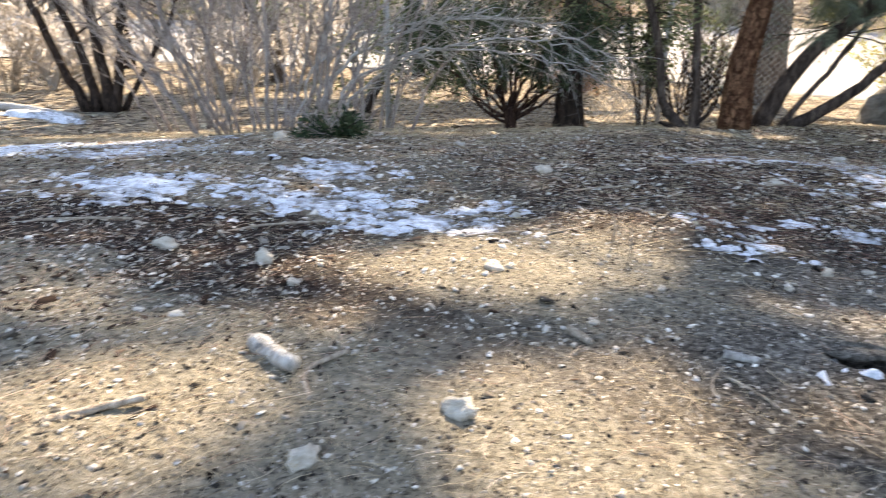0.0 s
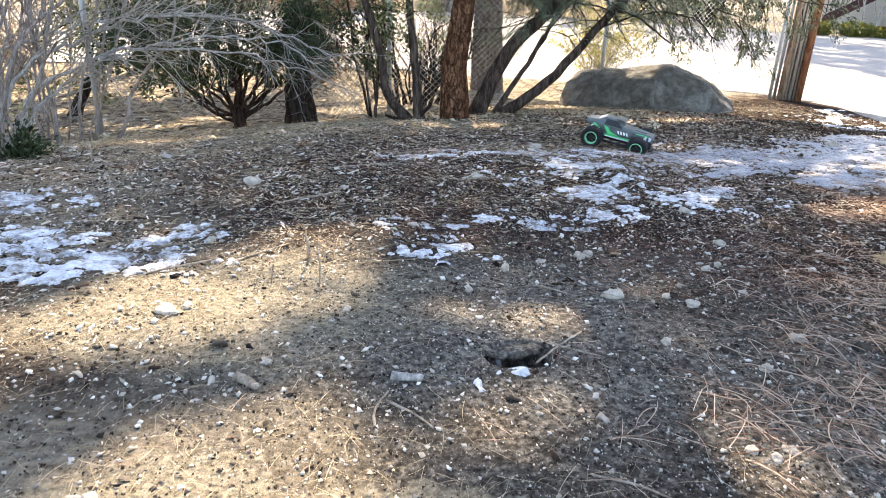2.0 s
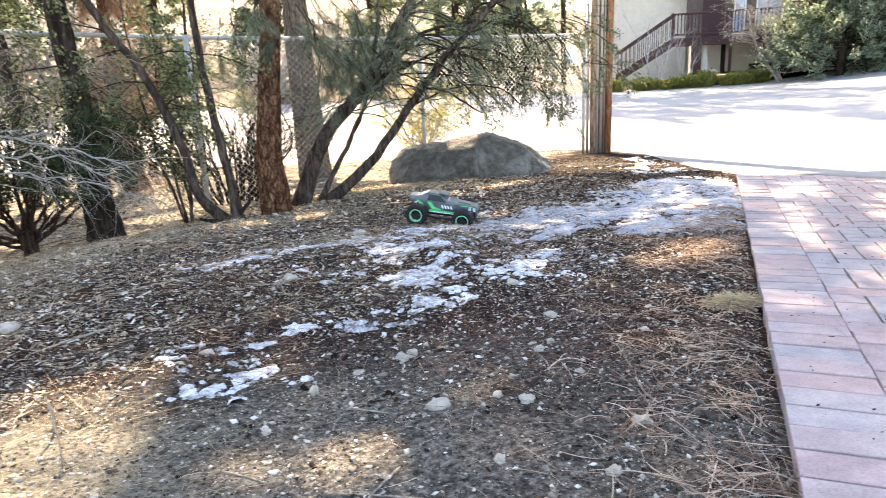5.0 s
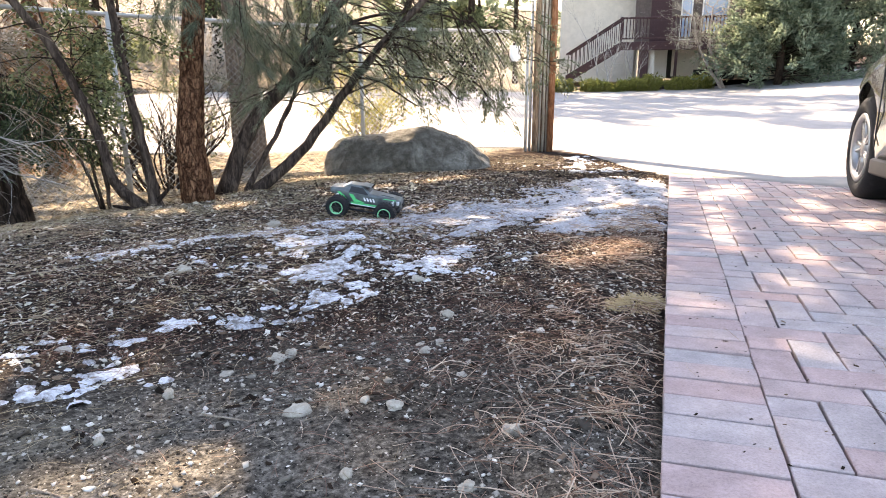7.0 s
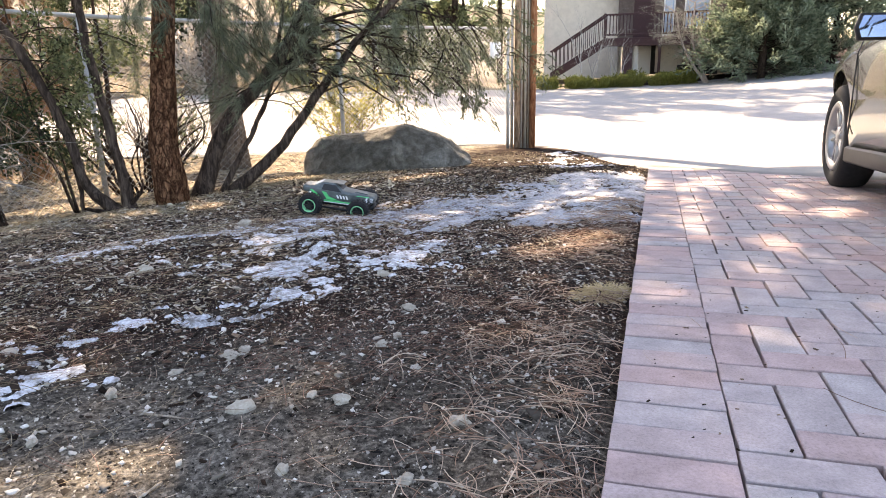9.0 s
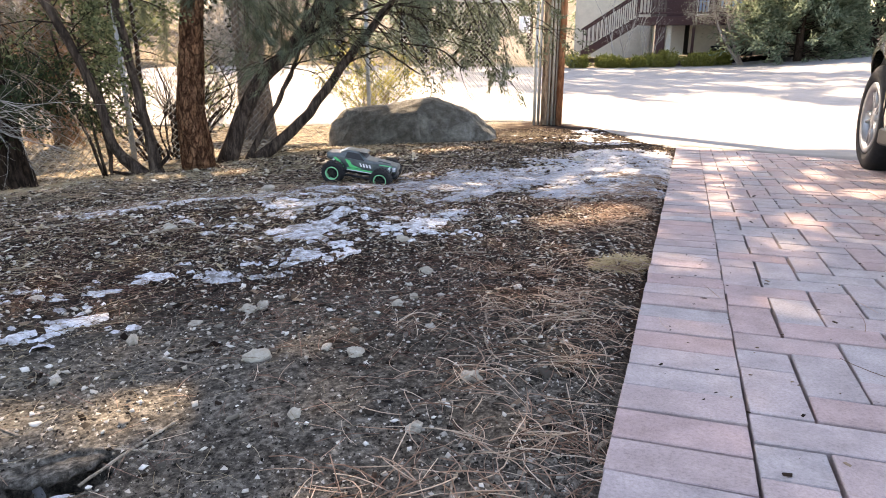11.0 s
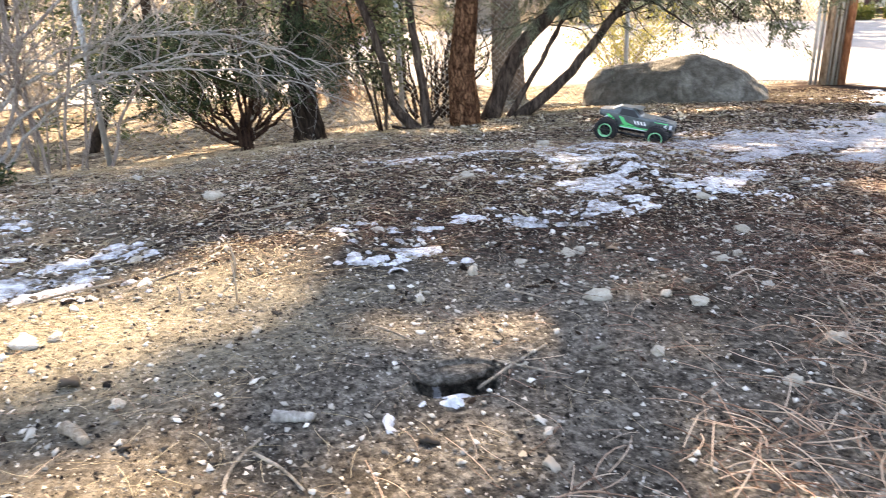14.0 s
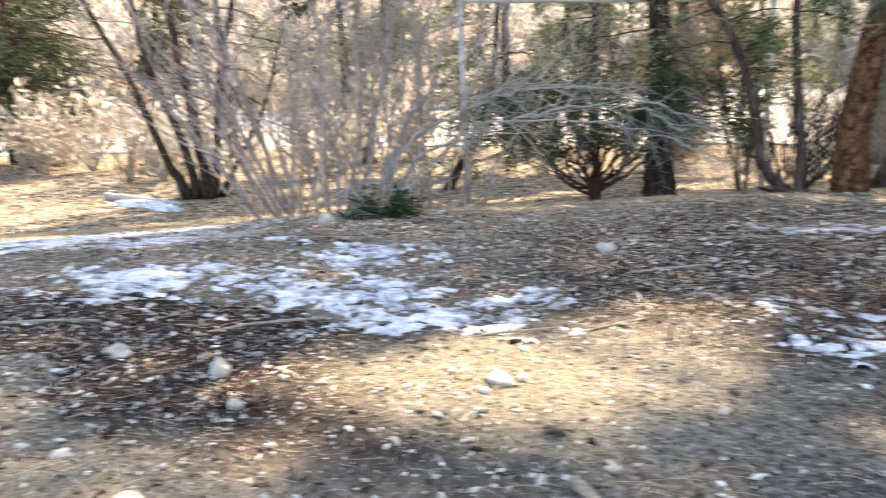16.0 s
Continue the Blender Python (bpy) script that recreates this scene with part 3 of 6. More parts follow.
# the leaning clump: three dark stems from one foot, fanning out over the boulder
clump = tree("leaning_tree", (2.6, 5.46), "dark multi-stemmed tree leaning out over the boulder")
lines_m = [([(-0.06, 0, 0), (0.2, -0.1, 0.58), (0.55, -0.25, 1.0), (0.85, -0.38, 1.5), (1.5, -0.6, 2.6), (1.9, -0.6, 3.6)], 0.062, 0.028),
           ([(0.17, -0.03, 0), (0.60, -0.21, 0.40), (0.98, -0.38, 0.92), (1.30, -0.52, 1.3), (2.0, -0.8, 2.0), (2.7, -1.0, 2.6)], 0.044, 0.018),
           ([(0.1, -0.02, 0), (0.36, -0.12, 0.47), (0.52, -0.2, 0.82), (0.7, -0.2, 1.5), (0.8, -0.1, 2.4)], 0.022, 0.009),
           ([(0.0, 0.03, 0), (0.12, -0.05, 0.35), (0.3, -0.1, 0.66), (0.62, -0.18, 0.95), (1.1, -0.2, 1.35)], 0.026, 0.012)]
spines = []
for pts, a, b in lines_m:
    g = Geo()
    spines.append(stem(g, pts, a, b, 10, 6, 0.008, 0.3)[0])
    part("stem", g, CLUMP_BARK, clump)
g, tips = Geo(), []
for pts, a, b in (([(0.97, -0.38, 0.92), (1.12, -0.44, 0.90), (1.28, -0.5, 0.80), (1.45, -0.56, 0.68)], 0.013, 0.005), ([(0.98, -0.38, 0.90), (1.08, -0.35, 0.82), (1.2, -0.4, 0.82)], 0.007, 0.003),
                  ([(0.55, -0.25, 1.0), (0.85, -0.3, 1.08), (1.2, -0.4, 1.22), (1.6, -0.5, 1.2)], 0.015, 0.007), ([(0.75, -0.3, 1.25), (1.1, -0.45, 1.38), (1.5, -0.6, 1.42), (2.0, -0.7, 1.35)], 0.016, 0.006),
                  ([(0.36, -0.12, 0.47), (0.5, -0.1, 0.7), (0.75, -0.15, 0.98)], 0.009, 0.004)):
    stem(g, pts, a, b, 6, 4, 0.008)
for c, lo in ((spines[0], 12), (spines[1], 14), (spines[3], 14)):
    for p in c[lo::2]:
        for _ in range(2):
            branch(g, p, (uni(-0.6, 1.0), uni(-0.6, 0.4), uni(-0.3, 0.5)), uni(0.3, 0.55), 0.008, 2, 0.5, tips, 3, 0.06)
for k in range(13):
    c = spines[(0, 1, 0, 3)[k % 4]]
    p = c[int(uni(9, 19))]
    reach, up, side = uni(0.6, 1.2), uni(0.1, 0.35), uni(-0.35, 0.3)
    arc = [p, p + Vector((reach * 0.35, side * 0.4, up)), p + Vector((reach * 0.75, side * 0.8, up * 0.9)), p + Vector((reach, side, up * 0.3 - 0.1))]
    q, rad = stem(g, arc, uni(0.009, 0.016), 0.004, 6, 5, 0.008)
    for i in range(5, len(q) - 1, 3):
        branch(g, q[i], (q[i] - q[i - 1]).normalized() + Vector((0, uni(-0.6, 0.6), uni(-0.7, 0.3))), uni(0.15, 0.3), rad[i] * 0.6, 2, 0.6, None, 3, 0.02)
# drooping sprays of needles that hang out to the pole
fine_tips = []
for k in range(56):
    a = uni(0, 1)
    p = Vector((1.5 + 0.95 * a, -0.1 - 0.65 * a + uni(-0.3, 0.3), 1.35 - 0.25 * a + uni(-0.35, 0.35)))
    branch(g, p, (uni(-0.1, 1.0), uni(-0.6, 0.3), uni(-0.6, 0.0)), uni(0.2, 0.36), 0.005, 2, 0.55, fine_tips, 3, 0.08)
for k in range(44):
    p = Vector((uni(-0.45, 0.95), uni(-0.55, 0.35), uni(1.3, 1.8)))
    branch(g, p, (uni(-0.5, 0.6), uni(-0.6, 0.2), uni(-0.9, -0.2)), uni(0.2, 0.36), 0.004, 2, 0.45, tips, 3, 0.10)
tagged(part("branchwork", g, DARK_BARK, clump, smooth=False), kind="stuff")
f = Geo()
needles(f, tips, 7, 0.10, 0.0016, 0.012, 0.6)
part("crown", f, NEEDLES, clump, "soft grey-green needle sprays", False)
f = Geo()
leaves(f, fine_tips, 3, 0.030, 0.02, 0.4, 0.3)
part("outer_crown", f, leafmat("feathery_leaf", (0.05, 0.062, 0.035), (0.26, 0.28, 0.175), 0.45), clump, "feathery dark green outer sprays", False)

fork = tree("forked_tree", (1.93, 5.32), "dark forked tree with a slanting and an upright stem")
sp = []
for pts, a, b in (([(0, 0, 0), (-0.19, 0.05, 0.24), (-0.26, 0.07, 0.62), (-0.44, 0.12, 1.15), (-0.66, 0.18, 1.52), (-1.2, 0.3, 2.6)], 0.036, 0.024),
                  ([(0.05, -0.05, 0), (0.03, -0.05, 0.3), (-0.02, -0.04, 0.68), (-0.07, -0.02, 1.28), (-0.07, -0.02, 2.0), (0.0, 0, 3.4)], 0.038, 0.02)):
    g = Geo()
    sp.append(stem(g, pts, a, b, 10, 6, 0.006, 0.5)[0])
    part("stem", g, CLUMP_BARK, fork)
g, tips = Geo(), []
for p in sp[0][15::2] + sp[1][22::2]:
    branch(g, p, (uni(-1, 1), uni(-0.8, 0.6), uni(-0.2, 0.6)), uni(0.3, 0.5), 0.007, 2, 0.6, tips, 3, 0.03)
for p in sp[0][14:20]:
    branch(g, p, (uni(0.1, 1), uni(-0.8, 0.3), uni(-0.2, 0.5)), uni(0.18, 0.28), 0.005, 2, 0.6, tips, 3, 0.03)
g.tube([(0.02, -0.05, 0.0), (-0.12, -0.12, 0.05), (-0.26, -0.14, 0.10)], [0.03, 0.02, 0.009], 6)
g.tube([(0.05, -0.08, 0.08), (0.12, -0.12, 0.16), (0.14, -0.13, 0.22)], [0.02, 0.013, 0.006], 6)
tagged(part("branchwork", g, DARK_BARK, fork, smooth=False), kind="stuff")
f = Geo()
leaves(f, tips, 5, 0.03, 0.05, 0.6)
let_sun(f, fork.location)
part("crown", f, OAK_LEAF, fork, "small olive leaves", False)

oak = tree("oak_sapling", (1.80, 6.05), "leafy live oak sapling with thin stems beside the forked tree")
tips = []
for k in range(5):
    g = Geo()
    d = Vector((uni(-0.16, 0.06), uni(-0.1, 0.1), 1)).normalized()
    h = uni(1.1, 1.9)
    c, rad = stem(g, [(uni(-0.06, 0.06), uni(-0.06, 0.06), 0), d * h * 0.35 + Vector((uni(-0.08, 0.08), 0, 0)), d * h * 0.7 + Vector((uni(-0.1, 0.1), 0, 0)), d * h], 0.013, 0.005, 6, 4, 0.012)
    for p in c[4:]:
        for _ in range(2):
            branch(g, p, (uni(-1, 1), uni(-0.9, 0.6), uni(-0.3, 0.6)), uni(0.08, 0.17), 0.004, 1, 0.6, tips, 3, 0.04)
    part("stem", g, CLUMP_BARK, oak)
f = Geo()
leaves(f, tips, 2, 0.034, 0.05, 0.6)
let_sun(f, oak.location)
part("crown", f, OAK_LEAF, oak, "small glossy olive leaves", False)

# the stout dark trunk with hanging dead foliage
stout = tree("juniper_tree", (1.17, 6.15), "stout dark juniper trunk under a shaded crown")
g = Geo()
c, _ = stem(g, [(0, 0, 0), (-0.02, 0, 0.5), (-0.03, 0.02, 1.2), (-0.06, 0.02, 1.9), (0.0, 0, 3.2), (0.1, 0.1, 5.0)], 0.115, 0.05, 14, 6, 0.008, 0.35)
part("trunk", g, DARK_BARK, stout)
g, tips = Geo(), []
for k in range(22):
    p = c[int(uni(9, len(c) - 1))]
    a = uni(0, 6.28)
    branch(g, p, (math.cos(a), math.sin(a), uni(-0.4, 0.3)), uni(0.4, 0.7), 0.009, 2, 0.5, tips, 3, 0.09)
tagged(part("limb_cluster", let_sun(g, stout.location), DARK_BARK, stout, smooth=False), kind="stuff")
f = Geo()
needles(f, tips, 4, 0.09, 0.003, 0.03, 0.9)
let_sun(f, stout.location)
part("crown", f, DARK_LEAF, stout, "thin dark green sprays", False)
g = Geo()
for k in range(26):
    p = c[int(uni(7, 16))]
    a = uni(2.6, 6.8)
    branch(g, p, (math.cos(a), math.sin(a), uni(-0.3, 0.3)), uni(0.3, 0.6), 0.007, 2, 0.6, None, 4, 0.14)
tagged(part("dead_branchwork", let_sun(g, stout.location), BRUSH_BARK, stout, "tan dead twigs hanging round the trunk", False), kind="stuff")

# spreading evergreen shrub with many low stems
shrub = tree("evergreen_shrub", (0.62, 6.1), "dark evergreen shrub with many spreading stems")
RED_BARK = bark("red_brown_bark", (0.032, 0.019, 0.014), (0.095, 0.058, 0.043), 45)
tips = []
g = Geo()
stem(g, [(0.0, 0, -0.05), (0.01, 0, 0.1), (-0.02, 0.0, 0.22)], 0.062, 0.048, 10, 4, 0.006, 0.35)
part("trunk", g, RED_BARK, shrub)
for k in range(15):
    a = -1.35 + 2.7 * k / 14 + uni(-0.12, 0.12)
    d = Vector((math.sin(a), uni(-0.55, 0.45), 0.35 + 0.75 * math.cos(a))).normalized()
    L = uni(0.5, 0.75)
    wood = Geo()
    p0 = Vector((0.03 * math.sin(a), uni(-0.02, 0.02), uni(0.08, 0.2)))
    side = d.orthogonal().normalized() * uni(-0.07, 0.07)
    c, rad = stem(wood, [p0, p0 + d * L * 0.35 + side, p0 + d * L * 0.7 - side * 0.6 + Vector((0, 0, 0.04)), p0 + d * L + Vector((0, 0, 0.14))], uni(0.013, 0.022), 0.006, 6, 4, 0.011)
    for i in range(4, len(c) - 1, 2):
        branch(wood, c[i], aim(d + Vector((0, 0, 0.35)), 0.7), uni(0.16, 0.3), rad[i] * 0.6, 2, 0.6, tips, 3, 0.0)
    for _ in range(4):
        branch(wood, c[-1], aim(d + Vector((0, 0, 0.2)), 0.6), uni(0.25, 0.4), 0.006, 2, 0.6, tips, 3, 0.0)
    part("stem", wood, RED_BARK, shrub, smooth=False)
f = Geo()
leaves(f, [q for q in tips if 0.42 < q[0].z < 1.12], 3, 0.036, 0.05, 0.55)
part("crown", f, DARK_LEAF, shrub, "dense dark leaves", False)


def bare_shrub(name, base, n, height, fan, r, mat, label, forks=2, spread=0.4, foot=0.25):
    ob = tree(name, base, label, "shrub")
    for k in range(n):
        g = Geo()
        a = uni(0, 6.28)
        q = uni(0, 1) ** 0.6
        p0 = Vector((math.cos(a) * foot * q, math.sin(a) * foot * q, 0))
        d = Vector((math.cos(a) * fan * q, math.sin(a) * fan * q, 1)).normalized()
        h = height * uni(0.55, 1.1)
        rr = r * uni(0.5, 1.25)
        c, rad = stem(g, [p0, p0 + aim(d, 0.16) * h * 0.35, p0 + aim(d, 0.14) * h * 0.7, p0 + aim(d, 0.2) * h], rr, rr * 0.35, 6, 4, 0.014)
        for _ in range(6):
            i = int(uni(3, len(c) - 1))
            branch(g, c[i], aim(d, spread + 0.15), h * uni(0.16, 0.34), rad[i] * 0.55, forks, spread + 0.15, None, 3, 0.0)
        part("stem", g, mat, ob)
    return ob


# pale bare shrubs and the dark multi-stemmed one on the far side of the snow
bare_shrub("bare_shrub", (-1.05, 4.15), 24, 2.0, 0.55, 0.0125, SHRUB_BARK, "pale leafless shrub with many thin upright stems", 2, 0.45, 0.42)
bare_shrub("bare_shrub", (-0.55, 4.6), 14, 2.1, 0.5, 0.011, SHRUB_BARK, "pale leafless shrub with many thin upright stems", 2, 0.45, 0.35)
bare_shrub("bare_shrub", (-2.2, 6.4), 14, 2.4, 0.6, 0.015, SHRUB_BARK, "pale leafless shrub in the dry litter", 2, 0.45, 0.4)
dark = tree("dark_shrub", (-4.0, 8.1), "dark leafless shrub with stout fanning stems", "shrub")
for pts, a, b in (([(-0.15, 0, 0), (-0.45, 0, 0.7), (-0.75, 0, 1.6), (-1.3, 0.1, 2.6)], 0.06, 0.03), ([(-0.05, 0, 0), (-0.2, 0.1, 0.7), (-0.5, 0.1, 1.7), (-0.7, 0.2, 2.8)], 0.06, 0.03),
                  ([(0.1, 0, 0), (0.05, 0, 0.8), (-0.1, 0.1, 1.8), (-0.2, 0.1, 2.8)], 0.07, 0.04), ([(0.15, 0, 0), (0.3, 0, 0.7), (0.4, 0.1, 1.5), (0.7, 0.2, 2.6)], 0.06, 0.03),
                  ([(0.2, 0.1, 0), (0.5, 0.1, 0.5), (0.9, 0.1, 1.1), (1.2, 0.2, 2.0)], 0.035, 0.015)):
    g = Geo()
    c, _ = stem(g, pts, a, b, 9, 5, 0.015, 0.3)
    for p in c[6::2]:
        branch(g, p, (uni(-1, 1), uni(-0.6, 0.6), uni(0.1, 1)), uni(0.4, 0.8), 0.014, 2, 0.5, None, 3)
    part("stem", g, DARK_BARK, dark)

# bleached boughs that arch out of the pale shrub towards the evergreen
bough = tree("dead_bough", (-0.85, 4.35), "bleached dead boughs arching sideways", "branch")
for pts, r in (([(0.05, 0, 0.12), (0.24, 0.1, 0.47), (0.50, 0.13, 0.60), (0.85, 0.16, 0.73), (1.15, 0.19, 0.76), (1.47, 0.21, 0.71), (1.78, 0.24, 0.61), (2.07, 0.27, 0.46)], 0.017),
               ([(0.1, 0, 0.1), (0.34, 0.1, 0.40), (0.69, 0.14, 0.54), (1.05, 0.18, 0.61), (1.37, 0.21, 0.63), (1.71, 0.24, 0.57), (1.92, 0.25, 0.45)], 0.015),
               ([(-0.1, 0, 0.1), (0.1, 0.1, 0.5), (0.45, 0.12, 0.68), (0.76, 0.15, 0.74), (1.06, 0.18, 0.78), (1.31, 0.2, 0.75)], 0.012),
               ([(0.12, 0, 0.05), (0.32, 0.1, 0.28), (0.48, 0.13, 0.43), (0.74, 0.15, 0.54), (0.98, 0.17, 0.57), (1.43, 0.21, 0.53), (1.77, 0.24, 0.43), (2.2, 0.28, 0.23)], 0.013)):
    g = Geo()
    c, rad = stem(g, pts, r * 0.72, 0.0035, 7, 5, 0.022)
    for i in range(6, len(c) - 1):
        branch(g, c[i], (c[i] - c[i - 1]).normalized() + Vector((uni(-0.5, 0.6), uni(-0.8, 0.8), uni(-0.8, 0.6))), uni(0.14, 0.34), rad[i] * 0.62, 2, 0.75, None, 3, 0.03)
    part("bough", g, DEAD_BARK, bough)

# low dark bush at the foot of the pale shrub
low = tree("low_bush", (-0.5, 3.28), "low dark green bush under the pale shrub", "bush")
g, tips = Geo(), []
for k in range(26):
    a = uni(0, 6.28)
    branch(g, (0, 0, 0), (math.cos(a), math.sin(a) * 0.6, uni(0.3, 1.0)), uni(0.09, 0.14), 0.005, 1, 0.6, tips, 3)
tagged(part("stem_cluster", g, DARK_BARK, low, smooth=False), kind="stuff")
g = Geo()
for k in range(14):
    a = uni(0, 6.28)
    branch(g, (uni(-0.1, 0.1), uni(-0.05, 0.05), 0), (math.cos(a), math.sin(a) * 0.6, uni(0.4, 1.2)), uni(0.16, 0.26), 0.004, 2, 0.6, None, 3)
tagged(part("dead_branchwork", g, SHRUB_BARK, low, "pale dead twigs among the leaves", False), kind="stuff")
f = Geo()
leaves(f, tips, 4, 0.028, 0.03, 0.5)
part("crown", f, DARK_LEAF, low, "small dark leaves", False)

thin = tree("slanting_tree", (-0.95, 8.3), "dark slanting stem with sparse leaves")
g, tips = Geo(), []
c, _ = stem(g, [(0, 0, 0), (0.25, 0, 0.45), (0.5, 0.1, 0.8), (0.6, 0.2, 1.5), (0.7, 0.2, 2.6)], 0.055, 0.025, 8, 5, 0.012, 0.3)
for p in c[6:]:
    for _ in range(2):
        branch(g, p, (uni(-1, 1), uni(-0.8, 0.5), uni(-0.3, 0.7)), uni(0.35, 0.6), 0.008, 2, 0.6, tips, 3, 0.04)
part("trunk", g, DARK_BARK, thin)
f = Geo()
leaves(f, tips, 5, 0.045, 0.06, 0.55)
part("crown", f, OAK_LEAF, thin, "small olive leaves", False)

yellow = tree("yellow_bush", (6.35, 9.5), "yellow-green bush behind the boulder", "bush")
g, tips = Geo(), []
for k in range(30):
    a = uni(0, 6.28)
    branch(g, (0, 0, 0), (math.cos(a) * 0.6, math.sin(a) * 0.6, 1), uni(0.45, 0.8), 0.009, 2, 0.45, tips, 3)
tagged(part("stem_cluster", g, BRUSH_BARK, yellow, smooth=False), kind="stuff")
f = Geo()
leaves(f, tips, 2, 0.05, 0.06, 0.5)
part("crown", f, YELLOW_LEAF, yellow, "thin yellow-green leaves", False)

brown = tree("dead_conifer", (2.15, 10.6), "rust-brown dead conifer with hanging foliage")
g, tips = Geo(), []
c, _ = stem(g, [(0, 0, 0), (-0.05, 0, 1.2), (0, 0, 2.5), (0.1, 0, 4.0)], 0.12, 0.05, 10, 5, 0.01, 0.3)
for k in range(90):
    p = c[int(uni(3, len(c) - 1))]
    a = uni(0, 6.28)
    branch(g, p, (math.cos(a), math.sin(a), uni(-0.8, 0.0)), uni(0.3, 0.5), 0.008, 2, 0.45, tips, 3, 0.16)
part("trunk", g, PINE_BARK, brown)
f = Geo()
needles(f, tips, 6, 0.12, 0.004, 0.03, 0.7)
part("crown", f, DEAD_LEAF, brown, "brown drooping dead sprays", False)


def grove_tree(base, r, h, label, leaf, mat, low=0.9, n=15, lean=(0, 0), size=0.06):
    ob = tree("background_tree", base, label)
    g, tips = Geo(), []
    c, rad = stem(g, [(0, 0, 0), (lean[0] * 0.3, lean[1] * 0.3, h * 0.3), (lean[0] * 0.6, lean[1] * 0.6, h * 0.6), (lean[0], lean[1], h)], r, r * 0.35, 9, 5, 0.02, 0.3)
    for k in range(n):
        i = int(uni(0, len(c) - 1))
        if c[i].z < low:
            continue
        a = uni(0, 6.28)
        branch(g, c[i], (math.cos(a), math.sin(a), uni(-0.3, 0.5)), uni(0.6, 1.1), rad[i] * 0.3, 2, 0.55, tips, 3, 0.05)
    part("trunk", g, mat, ob)
    f = Geo()
    leaves(f, tips, 4, size, 0.12, 0.5)
    part("crown", f, leaf, ob, "", False)
    return ob


for x, y, r, h, lab, lf, mt, lo in ((-9.4, 12.0, 0.13, 4.0, "dark-leaved tree at the edge of the litter", DARK_LEAF, DARK_BARK, 0.8), (-10.2, 12.6, 0.17, 5.0, "dark-leaved tree by the pale street", DARK_LEAF, DARK_BARK, 0.9),
                                   (-5.6, 12.5, 0.10, 4.5, "slim dark tree by the pale street", OAK_LEAF, DARK_BARK, 1.2), (-2.6, 11.0, 0.09, 4.5, "slim grey tree behind the bare shrubs", OAK_LEAF, GREY_BARK, 1.0),
                                   (-0.4, 12.0, 0.10, 4.5, "slim dark tree behind the evergreen", OAK_LEAF, DARK_BARK, 0.9), (0.9, 10.2, 0.08, 4.2, "slim dark tree near the fence", OAK_LEAF, DARK_BARK, 0.8),
                                   (-3.9, 14.5, 0.12, 5.0, "dark tree by the pale street", DARK_LEAF, DARK_BARK, 1.2), (3.4, 11.4, 0.05, 2.6, "thin tree beyond the fence", OAK_LEAF, DARK_BARK, 1.0)):
    grove_tree((x, y), r, h, lab, lf, mt, lo, 80 if x < -7 else 15, (0, 0), 0.085 if x < -7 else 0.06)

bare_shrub("bare_bush", (2.9, 8.2), 34, 1.15, 0.6, 0.016, DARK_BARK, "dark leafless bush with many stems beyond the fence", 2, 0.45, 0.3)
for x, y, h in ((23.4, 18.6, 3.2), (24.6, 18.2, 2.4)):
    bare_shrub("bare_sapling", (x, y), 5, h, 0.35, 0.022, DEAD_BARK, "pale leafless sapling before the stairs", 2, 0.5, 0.2)
for x, y, n, h in ((4.1, 11.6, 16, 1.1), (4.9, 12.2, 12, 1.0), (0.2, 9.4, 10, 1.3), (-3.0, 9.8, 16, 1.7), (-6.0, 9.6, 14, 1.6)):
    bare_shrub("bare_bush", (x, y), n, h, 0.8, 0.012, BRUSH_BARK, "brown leafless bush in the dry litter", 1, 0.5, 0.2)

# ---- unseen crown added between sun and bank, cut to leave dappled shade ----
N = 130000
px, py = RNG.uniform(-5.5, 7.2, N), RNG.uniform(-3.0, 9.4, N)
keep = ~in_gap(px, py)
keep &= ((-0.567 * (np.maximum(px, 0.9) - 2.3) + 0.824 * (py - 5.0) < 0.3 + np.where(px > 0.9, 0.8, 0.35) * np.sin(px * 1.3)) | ((ripples(px * 1.1 + 4, py * 1.1) * 100 > -0.8) & (px < 4.5) & (px > -4.5)))   # beyond the crest the sun comes through
keep &= (px * 0.93 + py * 0.36) < 7.3 + 0.35 * np.sin(py * 3.1)
keep &= (ripples(px * 1.7 + 9, py * 1.7) * 100 > -1.7) | (px < 2.2)
px, py = px[keep], py[keep]
way = -np.array(SUN_WAY)
h = RNG.uniform(5.6, 8.6, len(px))
lift = h / way[2]
pos = np.stack([px + way[0] * lift, py + way[1] * lift, h + land(px, py)], 1)
card = (np.array([[-0.5, 0, 0], [0, -0.3, 0.05], [0.5, 0, 0], [0, 0.3, 0.05]]), np.array([[0, 1, 2], [0, 2, 3]]))
n = len(pos)
crown_mesh = scatter("shade_crown", [card], pos, turns(RNG.uniform(0, 6.28, n), RNG.uniform(-0.9, 0.9, n), RNG.uniform(-0.9, 0.9, n)), RNG.uniform(0.09, 0.16, n)[:, None] * np.ones(3), NEEDLES)
ob = part("shade_crown", crown_mesh, NEEDLES, TALL, "unseen loose needle crown added to shade the bank")
ob.matrix_parent_inverse = TALL.matrix_world.inverted()
# limbs added to carry the unseen crown, kept clear of its gaps
g = Geo()
for k in range(16):
    a, z = uni(-0.6, 2.6), uni(5.0, 9.0)
    branch(g, (0.02, 0, z), (math.cos(a), math.sin(a), uni(-0.1, 0.2)), uni(2.4, 3.6), 0.03, 2, 0.45, None, 3, 0.0)
let_sun(g, TALL.location, 99)
tagged(part("high_limb_cluster", g, GREY_BARK, TALL), kind="stuff")

